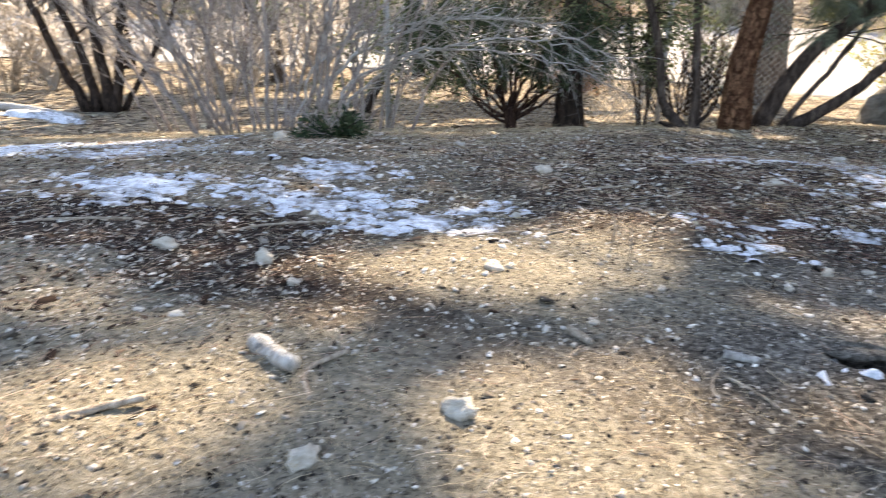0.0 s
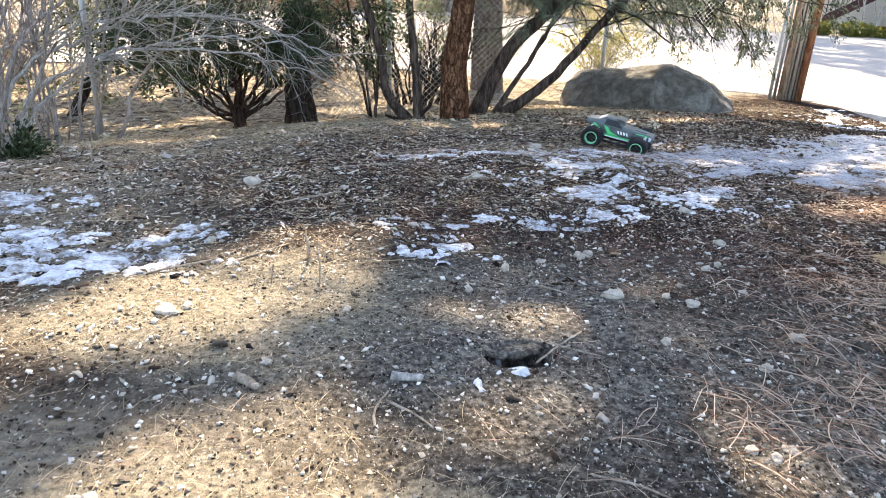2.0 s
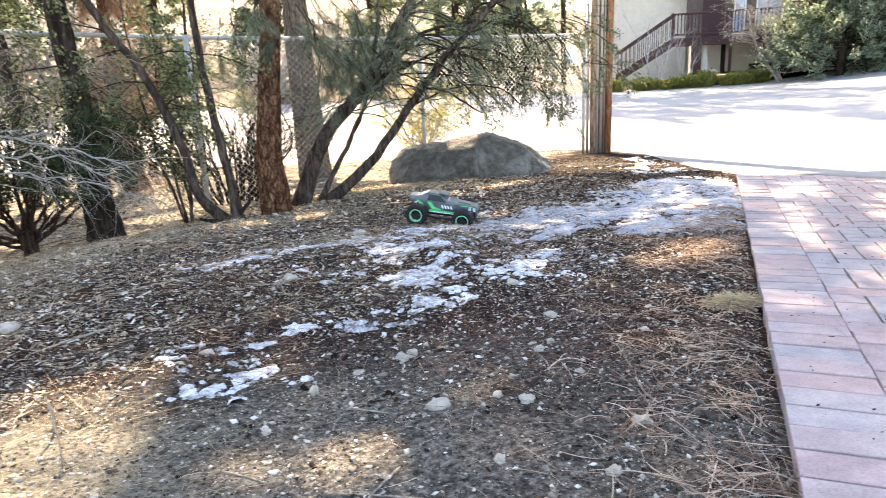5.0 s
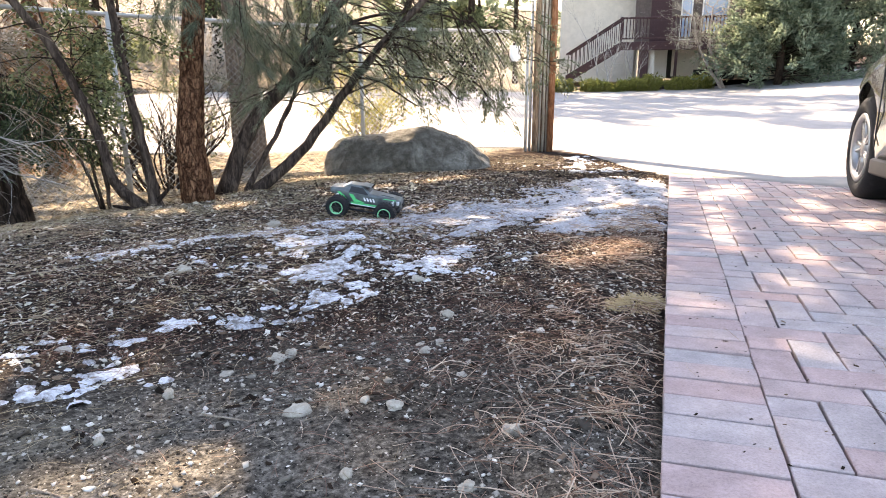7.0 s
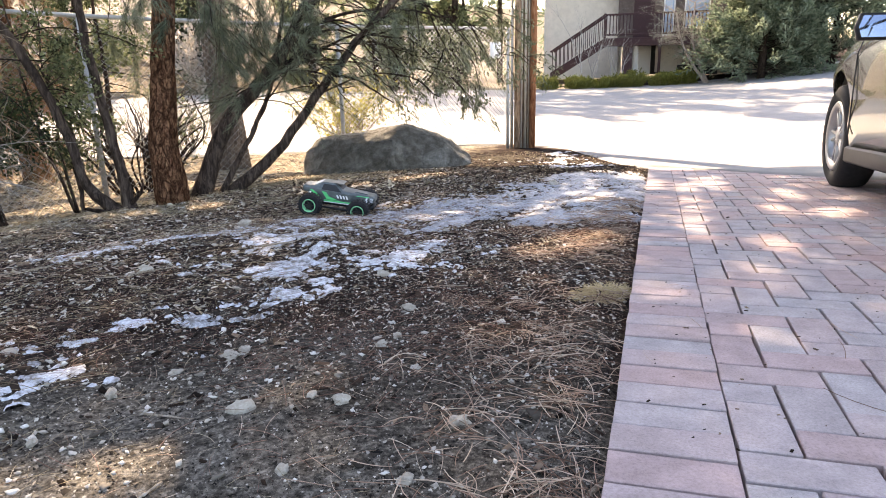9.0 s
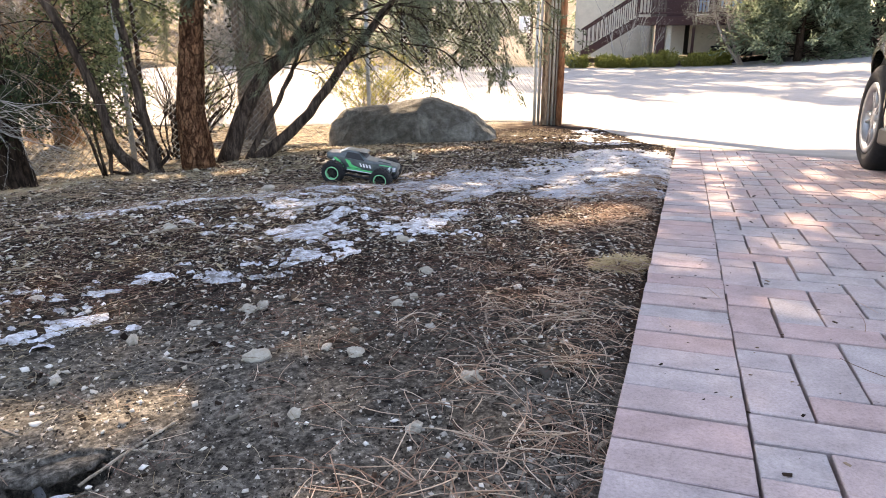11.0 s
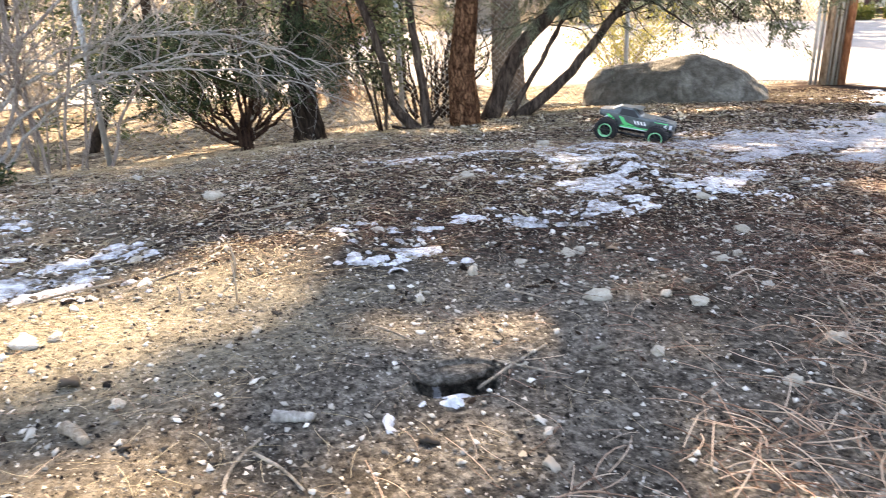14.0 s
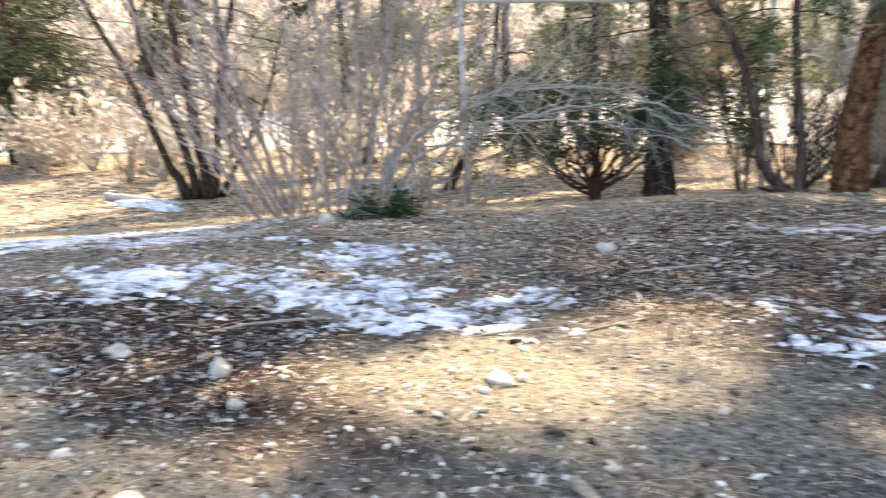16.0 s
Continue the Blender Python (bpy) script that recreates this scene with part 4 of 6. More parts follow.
# ---- boulder ----
def lumpy(sx, sy, sz, seed, sub=4, rough_=0.18, flat=None):
    bm = bmesh.new()
    bmesh.ops.create_icosphere(bm, subdivisions=sub, radius=1.0)
    off = Vector((seed * 3.7, seed * 1.3, seed * 7.1))
    for v in bm.verts:
        n = v.co.normalized()
        d = 1 + rough_ * noise.fractal(n * 1.4 + off, 0.8, 2.1, 4) + rough_ * 0.5 * noise.noise(n * 0.9 + off)
        v.co = Vector((n.x * sx * d, n.y * sy * d, n.z * sz * d))
        if flat is not None and v.co.z < flat:
            v.co.z = flat + (v.co.z - flat) * 0.15
    return bm


def bm_mesh(bm, name, mat):
    me = bpy.data.meshes.new(name)
    bm.to_mesh(me)
    bm.free()
    me.materials.append(mat)
    me.shade_smooth()
    return me


bm = bmesh.new()
bmesh.ops.create_icosphere(bm, subdivisions=6, radius=1.0)
# a whale-back block: steep at one end, a long flat back, a blunt peak and a sloping shoulder
BACK_X, BACK_Z = (-1.0, -0.9, -0.62, -0.25, 0.08, 0.22, 0.42, 0.6, 0.85, 1.0), (0.34, 0.40, 0.43, 0.47, 0.53, 0.54, 0.47, 0.41, 0.30, 0.20)
CUTS = [(Vector(n).normalized(), d) for n, d in (((-0.9, -0.5, 0.25), 0.88), ((0.25, -0.85, 0.75), 0.50), ((-0.35, -0.9, 0.62), 0.53), ((0.75, -0.45, 0.75), 0.72), ((0.1, -1, 0.15), 0.49), ((-0.7, -0.8, 0.2), 0.80), ((0.9, -0.6, 0.2), 0.86))]
for v in bm.verts:
    n = v.co.normalized()
    x = n.x * 0.98
    crest = float(np.interp(x, BACK_X, BACK_Z))
    e = (max(0.0, 1 - abs(n.x) ** 9)) ** 0.5
    ang = math.hypot(n.y, n.z) or 1e-6
    p = Vector((x, n.y / ang * 0.54 * e, n.z / ang * crest * e))
    p *= 1 + 0.05 * noise.fractal(p * 2.6 + Vector((3, 8, 1)), 0.9, 2.0, 4)
    for a, d in CUTS:
        over = p.dot(a) - d
        if over > 0:
            p -= a * over * 0.85
    p *= 1 + 0.03 * noise.fractal(p * 7 + Vector((1, 2, 5)), 0.7, 2.0, 5)
    v.co = p
boulder = tagged(new("boulder", bm_mesh(bm, "boulder", BOULDER)), "large grey granite boulder with pale lichen patches on the bank", "boulder")
boulder.matrix_world = pose(4.885, 6.245, -0.60, 0, 0, -30) @ Matrix.Diagonal((0.935, 0.95, 0.93, 1))

# ---- utility pole with boards, conduit and a steel pipe ----
pole_at = Vector((7.94, 7.16))
pole = thing("utility_pole", (pole_at.x, pole_at.y, gz(*pole_at) - 0.1), "weathered brown wooden pole bundle beside the street", "utility pole")
face = math.atan2(pole_at.y - 0.13, pole_at.x - 0.75) - math.pi / 2
M0 = Matrix.Rotation(face, 4, "Z")
POLE_RED = bark("red_pole_wood", (0.20, 0.085, 0.045), (0.36, 0.19, 0.11), 26)
CONDUIT = plain("pale_conduit", (0.46, 0.43, 0.37), 0.55, 0.2, 0.15)
for x, y, w, d, lean, wood in ((-0.115, 0.0, 0.085, 0.07, 0.004, POLE_WOOD), (0.105, 0.0, 0.085, 0.09, 0.006, POLE_RED), (-0.01, 0.07, 0.20, 0.06, 0.0, POLE_WOOD)):
    g = Geo()
    g.box(w, d, 6.5, M0 @ pose(x, y, 0, 0, lean * 57, 0), 0.008)
    part("post", g, wood, pole)
for x, r in ((-0.055, 0.016), (0.0, 0.02), (0.045, 0.012)):
    g = Geo()
    g.tube([M0 @ Vector((x, 0.0, 0.0)), M0 @ Vector((x + 0.006, 0.0, 3.0)), M0 @ Vector((x + 0.01, 0.0, 6.2))], r, 10)
    part("conduit", g, CONDUIT, pole, "pale metal conduit")
g = Geo()
g.tube([M0 @ Vector((-0.19, 0.02, 0.0)), M0 @ Vector((-0.19, 0.02, 2.2))], 0.022, 10)
part("pipe", g, STEEL, pole, "galvanised fence pipe")

# ---- chain-link fence ----
fence = thing("chain_link_fence", (0, 0, 0), "galvanised chain-link fence with pipe posts and top rail", "fence")
FENCE = [(-0.5, 6.52, 1.12), (2.17, 6.8, 1.0), (4.85, 7.08, 0.95), (7.74, 7.31, 0.95)]
tops, feet = [], []
for x, y, top in FENCE:
    z = gz(x, y)
    feet.append(Vector((x, y, z)))
    tops.append(Vector((x, y, top)))
    g = Geo()
    g.tube([(x, y, z - 0.1), (x, y, top + 0.02)], 0.024, 10)
    part("post", g, STEEL, fence)
g = Geo()
g.tube(curve(tops, 4), 0.019, 8)
part("top_rail", g, STEEL, fence)
for a, b, c, d in zip(feet[:-1], feet[1:], tops[:-1], tops[1:]):
    g = Geo()
    L, H = (b - a).length, 1.9
    n = int((L + H) / 0.075)
    for k in range(n):
        u = k * 0.075
        for flip in (0, 1):
            # a wire climbs at 45 degrees from the foot (or the near post) to the rail (or the next post)
            u0, h0 = (u - H, 0.0) if u > H else (0.0, H - u)
            u1, h1 = (u, H) if u < L else (L, H - (u - L))
            if h1 < h0:
                continue
            q = []
            for uu, hh in ((u0, h0), (u1, h1)):
                w = uu / L
                w = 1 - w if flip else w
                q.append(a.lerp(b, w).lerp(c.lerp(d, w), 0.03 + 0.97 * hh / H))
            g.tube(q, 0.003 if b.x > 7 else 0.0014, 3, cap=False)
    part("wire_mesh", g, STEEL, fence)
torn = Geo()
for k in range(-3, 11):
    for flip in (1, -1):
        line = []
        for i in range(7):
            h = i / 6
            u = 0.075 * k + flip * 0.42 * h + (0 if flip > 0 else 0.42)
            line.append(Vector((1.55 + u, 6.62 - 0.20 * math.sin(h * 2.2) + 0.06 * math.sin(u * 5), -0.66 + 0.45 * h + 0.05 * math.sin(u * 7))))
        torn.tube([p for p in line if 1.5 < p.x < 2.2], 0.0035, 4, cap=False) if sum(1.5 < p.x < 2.2 for p in line) > 1 else None
part("torn_mesh", torn, CONDUIT, fence, "torn curling piece of wire mesh")
g = Geo()
g.box(0.21, 0.01, 0.21, pose(7.43, 7.24, 0.555, 0, 0, 4), 0.002)
part("sign", g, plain("white_sign", (0.78, 0.78, 0.76), 0.5, vary=0.06), fence, "small white sign board")

# ---- hillside brush beyond the street ----
def brush_shapes():
    shapes = []
    for k in range(4):
        g, tips = Geo(), []
        for _ in range(9):
            a = uni(0, 6.28)
            branch(g, (0, 0, 0), (math.cos(a) * 0.5, math.sin(a) * 0.5, 1), uni(0.6, 0.95), 0.016, 1, 0.5, tips, 4, 0, 3)
        leaves(g, tips, 2, 0.13, 0.14, 0.3)
        tri = []
        for f in g.f:
            tri.extend((f[0], f[i], f[i + 1]) for i in range(1, len(f) - 1))
        shapes.append((np.array(g.v), np.array(tri)))
    return shapes


BRUSH = brush_shapes()
spots = []
while len(spots) < 180:
    x, y = uni(-34, 22), uni(18, 52)
    q = -0.32 * x + 0.947 * y
    if q < 23.5 + 1.5 * math.sin(x * 0.4) or (x > 12 and y < 30):
        continue
    spots.append((x, y))
sx, sy = np.array(spots).T
n = len(sx)
pos = np.stack([sx, sy, land(sx, sy) - 0.05], 1)
sc = RNG.uniform(1.2, 2.9, n)
tagged(new("hillside_brush", scatter("hillside_brush", BRUSH, pos, turns(RNG.uniform(0, 6.28, n), np.zeros(n), np.zeros(n)), sc[:, None] * np.array([1.2, 1.2, 1.0]), BRUSH_LEAF)),
       "tan dry brush covering the hillside", "brush", kind="stuff")
# thickets on the near side of the street
spots = [(uni(-11, 1.5), uni(9.5, 12.6)) for _ in range(24)] + [(uni(-14, 3), uni(22.5, 24)) for _ in range(30)]
sx, sy = np.array(spots).T
n = len(sx)
sc = RNG.uniform(0.6, 1.3, n)
tagged(new("dry_thicket", scatter("dry_thicket", BRUSH, np.stack([sx, sy, land(sx, sy) - 0.03], 1), turns(RNG.uniform(0, 6.28, n), np.zeros(n), np.zeros(n)), sc[:, None] * np.array([1.0, 1.0, 1.1]), BRUSH_LEAF)),
       "pale dry thicket along the street", "brush", kind="stuff")
# the two tallest were added to throw shadow on the street
for x, y, r, h, lf in ((-14, 26, 0.2, 6, DARK_LEAF), (-6, 27, 0.2, 7, OAK_LEAF), (1, 28, 0.2, 6, OAK_LEAF), (7, 30, 0.2, 6.5, OAK_LEAF), (12, 31, 0.2, 7, DARK_LEAF), (-22, 24, 0.2, 7, OAK_LEAF), (16.5, 29, 0.2, 6, OAK_LEAF), (-10, 31, 0.2, 7, DARK_LEAF),
                       (20, 27.5, 0.2, 6, OAK_LEAF), (20.6, 23.6, 0.2, 11, OAK_LEAF), (22.8, 27.0, 0.25, 12, DARK_LEAF), (4, 33, 0.2, 7, DARK_LEAF)):
    grove_tree((x, y), r, h, "olive-green tree on the brushy hillside", lf, DARK_BARK, 0.6, 40, (uni(-0.5, 0.5), 0.2), 0.19)

# ---- house with a raised deck across the street ----
CREAM = plain("cream_stucco", (0.62, 0.58, 0.50), 0.9, vary=0.08, scale=4)
TANWALL = plain("tan_stucco", (0.50, 0.42, 0.31), 0.9, vary=0.1, scale=4)
SIDING = plain("brown_siding", (0.10, 0.075, 0.062), 0.8, vary=0.25, scale=8)
MAROON = plain("maroon_timber", (0.05, 0.022, 0.022), 0.7, vary=0.3)
# near-black: painted shade under the deck, and the dark things stored there
DARKROOM = plain("dark_recess", (0.02, 0.018, 0.016), 0.9)
GLASS = Mat("window_glass", 0.06, 0.0, 0.6).color((0.18, 0.27, 0.40)).m
ROOFING = plain("roof_shingle", (0.11, 0.09, 0.08), 0.9, vary=0.3, scale=9)
WHITEWOOD = plain("white_trim", (0.74, 0.73, 0.70), 0.6, vary=0.05)
HA, HB = Vector((26.04, 19.63, 0)), Vector((28.74, 15.73, 0))
hx = (HB - HA).normalized()
house = thing("house", Matrix.Translation((HA.x, HA.y, -0.45)) @ Matrix.Rotation(math.atan2(hx.y, hx.x), 4, "Z"), "cream house with a maroon raised deck and stairs", "house")


def block(name, x0, x1, y0, y1, z0, z1, mat, parent, label="", bevel=0.01):
    g = Geo()
    g.box(x1 - x0, y1 - y0, z1 - z0, pose((x0 + x1) / 2, (y0 + y1) / 2, z0), bevel)
    return part(name, g, mat, parent, label, False)


# local axes: x along the deck's front, y away from the street, z up from the yard
block("wall", 0.2, 9.0, 2.4, 9.0, 1.5, 5.2, SIDING, house, "dark brown timber siding")
block("lower_wall", 3.2, 9.0, 2.3, 8.6, 0, 1.5, TANWALL, house, "tan lower wall in sun")
block("side_wall", -3.4, 0.2, 3.6, 9.0, -0.2, 5.2, CREAM, house, "pale sunlit side wing")
rf = Geo()
rf.loft([[(-3.9, 2.0, 5.2), (-3.9, 9.8, 5.2), (-3.9, 6.2, 7.2)], [(9.6, 2.0, 5.2), (9.6, 9.8, 5.2), (9.6, 6.2, 7.2)]])
part("roof", rf, ROOFING, house, "dark shingled roof", False)
block("deck_floor", -0.3, 6.6, 0.0, 2.4, 1.28, 1.62, MAROON, house)
for x, w in ((0.75, 0.42), (2.1, 0.12), (3.4, 0.12), (5.2, 0.14), (6.4, 0.14)):
    block("deck_post", x - w / 2, x + w / 2, 0.15, 0.15 + w, 0, 1.28, MAROON, house)
for x in (-0.25, 1.9, 4.1, 6.5):
    block("rail_post", x - 0.05, x + 0.05, 0.02, 0.12, 1.62, 2.66, MAROON, house)
block("top_rail", -0.32, 6.6, 0.0, 0.14, 2.56, 2.64, MAROON, house)
block("bottom_rail", -0.3, 6.6, 0.03, 0.1, 1.72, 1.80, MAROON, house)
bal = Geo()
bal.box(0.045, 0.045, 0.78, None, 0.004)
bal = bal.mesh("baluster", MAROON, False)
for k in range(48):
    ob = part("baluster", bal, MAROON, house)
    ob.location = (-0.18 + k * 0.14, 0.065, 1.8)
# stairs go down along the front towards the left
for k in range(8):
    block("stair_tread", -0.3 - 0.28 * (k + 1), -0.3 - 0.28 * k, 0.1, 1.2, 1.45 - 0.18 * k, 1.50 - 0.18 * k, MAROON, house)
for k in range(9):
    block("stair_riser", -0.3 - 0.28 * k, -0.28 - 0.28 * k, 0.12, 1.18, 1.32 - 0.18 * k, 1.46 - 0.18 * k, MAROON, house)
for y in (0.06, 1.2):
    g = Geo()
    g.loft([[(-0.3, y, 1.25), (-0.3, y + 0.06, 1.25), (-0.3, y + 0.06, 1.6), (-0.3, y, 1.6)], [(-2.6, y, -0.15), (-2.6, y + 0.06, -0.15), (-2.6, y + 0.06, 0.2), (-2.6, y, 0.2)]])
    part("stringer", g, MAROON, house, smooth=False)
    g = Geo()
    g.tube([(-0.25, y, 2.6), (-2.6, y, 1.1)], 0.045, 6)
    part("stair_rail", g, MAROON, house, smooth=False)
    for k in range(13):
        x = -0.35 - 0.18 * k
        g = Geo()
        g.box(0.03, 0.03, 0.85, pose(x, y, 1.66 - 0.64 * (k * 0.18)), 0.003)
        part("stair_baluster", g, MAROON, house, smooth=False)
for x0, x1, z0, z1 in ((2.2, 2.7, 1.7, 3.8), (3.1, 4.2, 2.0, 3.8)):
    w = block("window", x0, x1, 2.33, 2.4, z0, z1, WHITEWOOD, house, "white-framed window")
    part("pane", Geo().box(x1 - x0 - 0.12, 0.02, z1 - z0 - 0.12, pose((x0 + x1) / 2, 2.315, z0 + 0.06)), GLASS, w, "bluish pane", False)
block("door", 0.9, 1.8, 2.33, 2.4, 1.62, 3.7, MAROON, house, "dark door")
# white panel gives the brightness of a sunlit gap under the deck
block("cellar_back", 0.9, 1.75, 2.30, 2.32, 0.0, 1.28, WHITEWOOD, house, "white panel standing in for the sunlit gap under the deck")
# shade under the deck is put into this wall's colour
block("cellar_wall", 1.75, 3.2, 2.32, 8.6, 0.0, 1.5, DARKROOM, house, "wall coloured near-black for the shade under the deck")
block("cellar_panel", 1.95, 3.15, 2.24, 2.30, 0.1, 1.35, CREAM, house, "cream panel under the deck")
block("cellar_post", 1.02, 1.2, 0.6, 0.78, 0.0, 1.28, WHITEWOOD, house, "white post under the deck")
block("bench", 2.9, 4.6, 1.2, 1.6, 0.0, 0.42, DARKROOM, house, "dark stored things under the deck")

# hedge of low green shrubs along the far side of the street
HEDGE = leafmat("hedge_leaf", (0.09, 0.105, 0.025), (0.30, 0.29, 0.08), 0.45)


def hedge(x, y, w, h):
    ob = thing("hedge_shrub", (x, y, gz(x, y)), "low yellow-green hedge shrub by the street", "shrub", "hedge along the street")
    g, tips = Geo(), []
    for k in range(34):
        a = uni(0, 6.28)
        q = uni(0, 1) ** 0.5 * w / 2
        branch(g, (math.cos(a) * q, math.sin(a) * q * 0.7, 0), (math.cos(a) * 0.35, math.sin(a) * 0.35, 1), h * uni(0.45, 0.75), 0.01, 1, 0.5, tips, 4, 0, 3)
    part("stem_cluster", g, BRUSH_BARK, ob, smooth=False)
    f = Geo()
    leaves(f, tips, 5, 0.10, 0.07, 0.45, 0.4)
    part("crown", f, HEDGE, ob, smooth=False)


for w, wide, high in ((-0.04, 0.55, 0.5), (0.17, 0.7, 0.45), (0.34, 0.75, 0.40), (0.50, 0.7, 0.48), (0.60, 0.6, 0.58), (0.80, 0.6, 0.42), (0.90, 0.6, 0.48), (0.99, 0.6, 0.55)):
    hedge(21.6 + 5.0 * w, 18.9 - 2.8 * w, wide, high)


def conifer(base, h, spread, label, limbs=150, per=5, size=0.19, low=0.02):
    ob = tree("spruce_tree", base, label)
    g, tips = Geo(), []
    stem(g, [(0, 0, 0), (0, 0, h * 0.5), (0, 0, h)], 0.16, 0.04, 9, 5, 0.01)
    for k in range(limbs):
        z = uni(low, 0.97) * h
        a = uni(0, 6.28)
        L = spread * (1 - 0.8 * z / h) * uni(0.7, 1.05)
        branch(g, (0, 0, z), (math.cos(a), math.sin(a), uni(0.0, 0.3)), L * (0.55 if limbs > 100 else 0.7), 0.02, 2 if limbs > 100 else 1, 0.4, tips, 3, 0.0, 3)
    part("trunk", g, DARK_BARK, ob)
    f = Geo()
    leaves(f, tips, per, size, 0.14, 0.35, 0.3)
    part("crown", f, BLUE_LEAF, ob, "dense grey-green boughs", False)


conifer((27.9, 13.7), 5.5, 3.2, "broad grey-green spruce beside the street")
conifer((30.8, 12.3), 6.2, 3.9, "broad grey-green spruce beside the street")
conifer((34.5, 9.2), 6.5, 3.6, "broad dark spruce beside the street")
# unseen tall conifers added behind the house to cast streaks on the street
for x, y, h, q in ((23.2, 27.0, 18.0, 6.0), (19.6, 28.5, 15.0, 6.0), (27.4, 28.0, 18.5, 6.0), (39.5, 27.0, 18.0, 6.0)):
    conifer((x, y), h, q, "unseen tall conifer added to streak the street with shadow", 60, 3, 0.46, 0.42)
lt = tree("small_tree", (26.75, 15.3), "small pale-barked tree in front of the deck")
g, tips = Geo(), []
for pts in ([(0, 0, 0), (-0.4, 0.4, 0.8), (-0.9, 0.7, 1.7), (-1.1, 0.9, 2.8)], [(0.1, 0, 0), (-0.2, 0.3, 0.9), (-0.5, 0.5, 1.9), (-0.3, 0.6, 3.2)]):
    c, _ = stem(g, pts, 0.07, 0.03, 8, 5, 0.01)
    for p in c[7:]:
        for _ in range(3):
            branch(g, p, (uni(-1, 1), uni(-1, 1), uni(-0.2, 0.8)), uni(0.5, 0.9), 0.014, 2, 0.6, tips, 3)
part("trunk", g, SHRUB_BARK, lt)
f = Geo()
leaves(f, tips, 1, 0.07, 0.1, 0.4)
part("crown", f, leafmat("sage_leaf", (0.20, 0.20, 0.15), (0.36, 0.35, 0.27), 0.3), lt, "sparse grey leaves", False)
# woods behind the house
for x, y, h in ((36, 30, 9), (30, 34, 9), (24, 33, 8), (42, 22, 9), (44, 12, 9), (40, 4, 8), (22, 30.5, 7)):
    conifer((x, y), h, 4.0, "dark spruce behind the house", 40, 3, 0.42)

# ---- snow ----
def snow_patch(blobs, seed, thick=0.007, label="thin crusty patch of old snow on the mulch", cell=0.0075, eaten=1.75, mat=None):
    """Old snow on the ground: a sheet that dips below the soil at its ragged edge."""
    bl = np.array(blobs, float)
    x0, x1 = (bl[:, 0] - bl[:, 2]).min() - 0.08, (bl[:, 0] + bl[:, 2]).max() + 0.08
    y0, y1 = (bl[:, 1] - bl[:, 3]).min() - 0.08, (bl[:, 1] + bl[:, 3]).max() + 0.08
    ax, ay = np.arange(x0, x1, cell), np.arange(y0, y1, cell)
    X, Y = np.meshgrid(ax, ay)
    f = np.full(X.shape, -1.0)
    for a, b, l, w, deg in blobs:
        c, s = math.cos(radians(deg)), math.sin(radians(deg))
        u, v = (X - a) * c + (Y - b) * s, (Y - b) * c - (X - a) * s
        f = np.maximum(f, 1 - np.sqrt((u / l) ** 2 + (v / w) ** 2))
    k = ripples(X * 5 + seed, Y * 5 - seed) * 35 + ripples(X * 17 + 2 * seed, Y * 17 + seed) * 42 + ripples(X * 43 - seed, Y * 43 + seed) * 34
    f = f + eaten * (k - 0.2) * 0.75
    h = thick * np.clip(f * 2.2, -1.2, 1.0) + 0.25 * thick * ripples(X * 14, Y * 14) * 60 * (f > 0)
    Z = ground_z(X, Y) + h
    ids = np.arange(X.size).reshape(X.shape)
    q = np.stack([ids[:-1, :-1], ids[:-1, 1:], ids[1:, 1:], ids[1:, :-1]], 2).reshape(-1, 4)
    ok = (f.ravel()[q] > -0.45).any(1)
    q = q[ok]
    used, inv = np.unique(q, return_inverse=True)
    v = np.stack([X, Y, Z], 2).reshape(-1, 3)[used]
    ob = new("snow_patch", mesh_from_arrays("snow_patch", v, inv.reshape(-1, 4), mat or SNOW, True))
    return tagged(ob, label, "snow", "snow patches")


snow_patch([(-0.02, 1.82, 0.22, 0.10, 22), (-0.12, 2.02, 0.16, 0.05, 40), (0.1, 2.0, 0.12, 0.05, 30)], 1)
snow_patch([(-0.62, 1.98, 0.34, 0.12, -8), (-0.4, 1.92, 0.2, 0.1, 20), (-0.95, 1.9, 0.2, 0.14, 0), (-0.3, 2.38, 0.16, 0.13, 0), (-0.25, 2.1, 0.1, 0.1, 0)], 2)
snow_patch([(-1.65, 2.95, 0.55, 0.28, 25), (-1.2, 2.6, 0.2, 0.14, 0)], 3, label="wide ragged patch of old snow below the shrubs")
snow_patch([(0.86, 1.74, 0.10, 0.05, 25), (0.95, 1.85, 0.07, 0.04, 50), (1.03, 1.97, 0.08, 0.035, 40), (1.15, 2.05, 0.06, 0.03, 10)], 4, label="small crusty scrap of old snow")
snow_patch([(1.60, 2.05, 0.10, 0.10, 40), (1.75, 2.32, 0.11, 0.16, 20), (1.98, 2.75, 0.14, 0.22, -20), (2.25, 3.15, 0.26, 0.12, 30), (1.86, 2.62, 0.08, 0.12, 0), (1.75, 2.1, 0.06, 0.05, 0)], 5,
           label="branching strip of old snow on dark mulch")
snow_patch([(2.2, 2.22, 0.17, 0.11, 30), (2.08, 2.08, 0.07, 0.05, 0), (2.4, 2.32, 0.1, 0.06, 20)], 6)
snow_patch([(1.3, 3.1, 0.16, 0.06, 0), (1.62, 3.13, 0.22, 0.05, 10), (1.88, 3.2, 0.14, 0.05, 10)], 7, eaten=2.0, label="thin strip of snow along the crest of the bank")
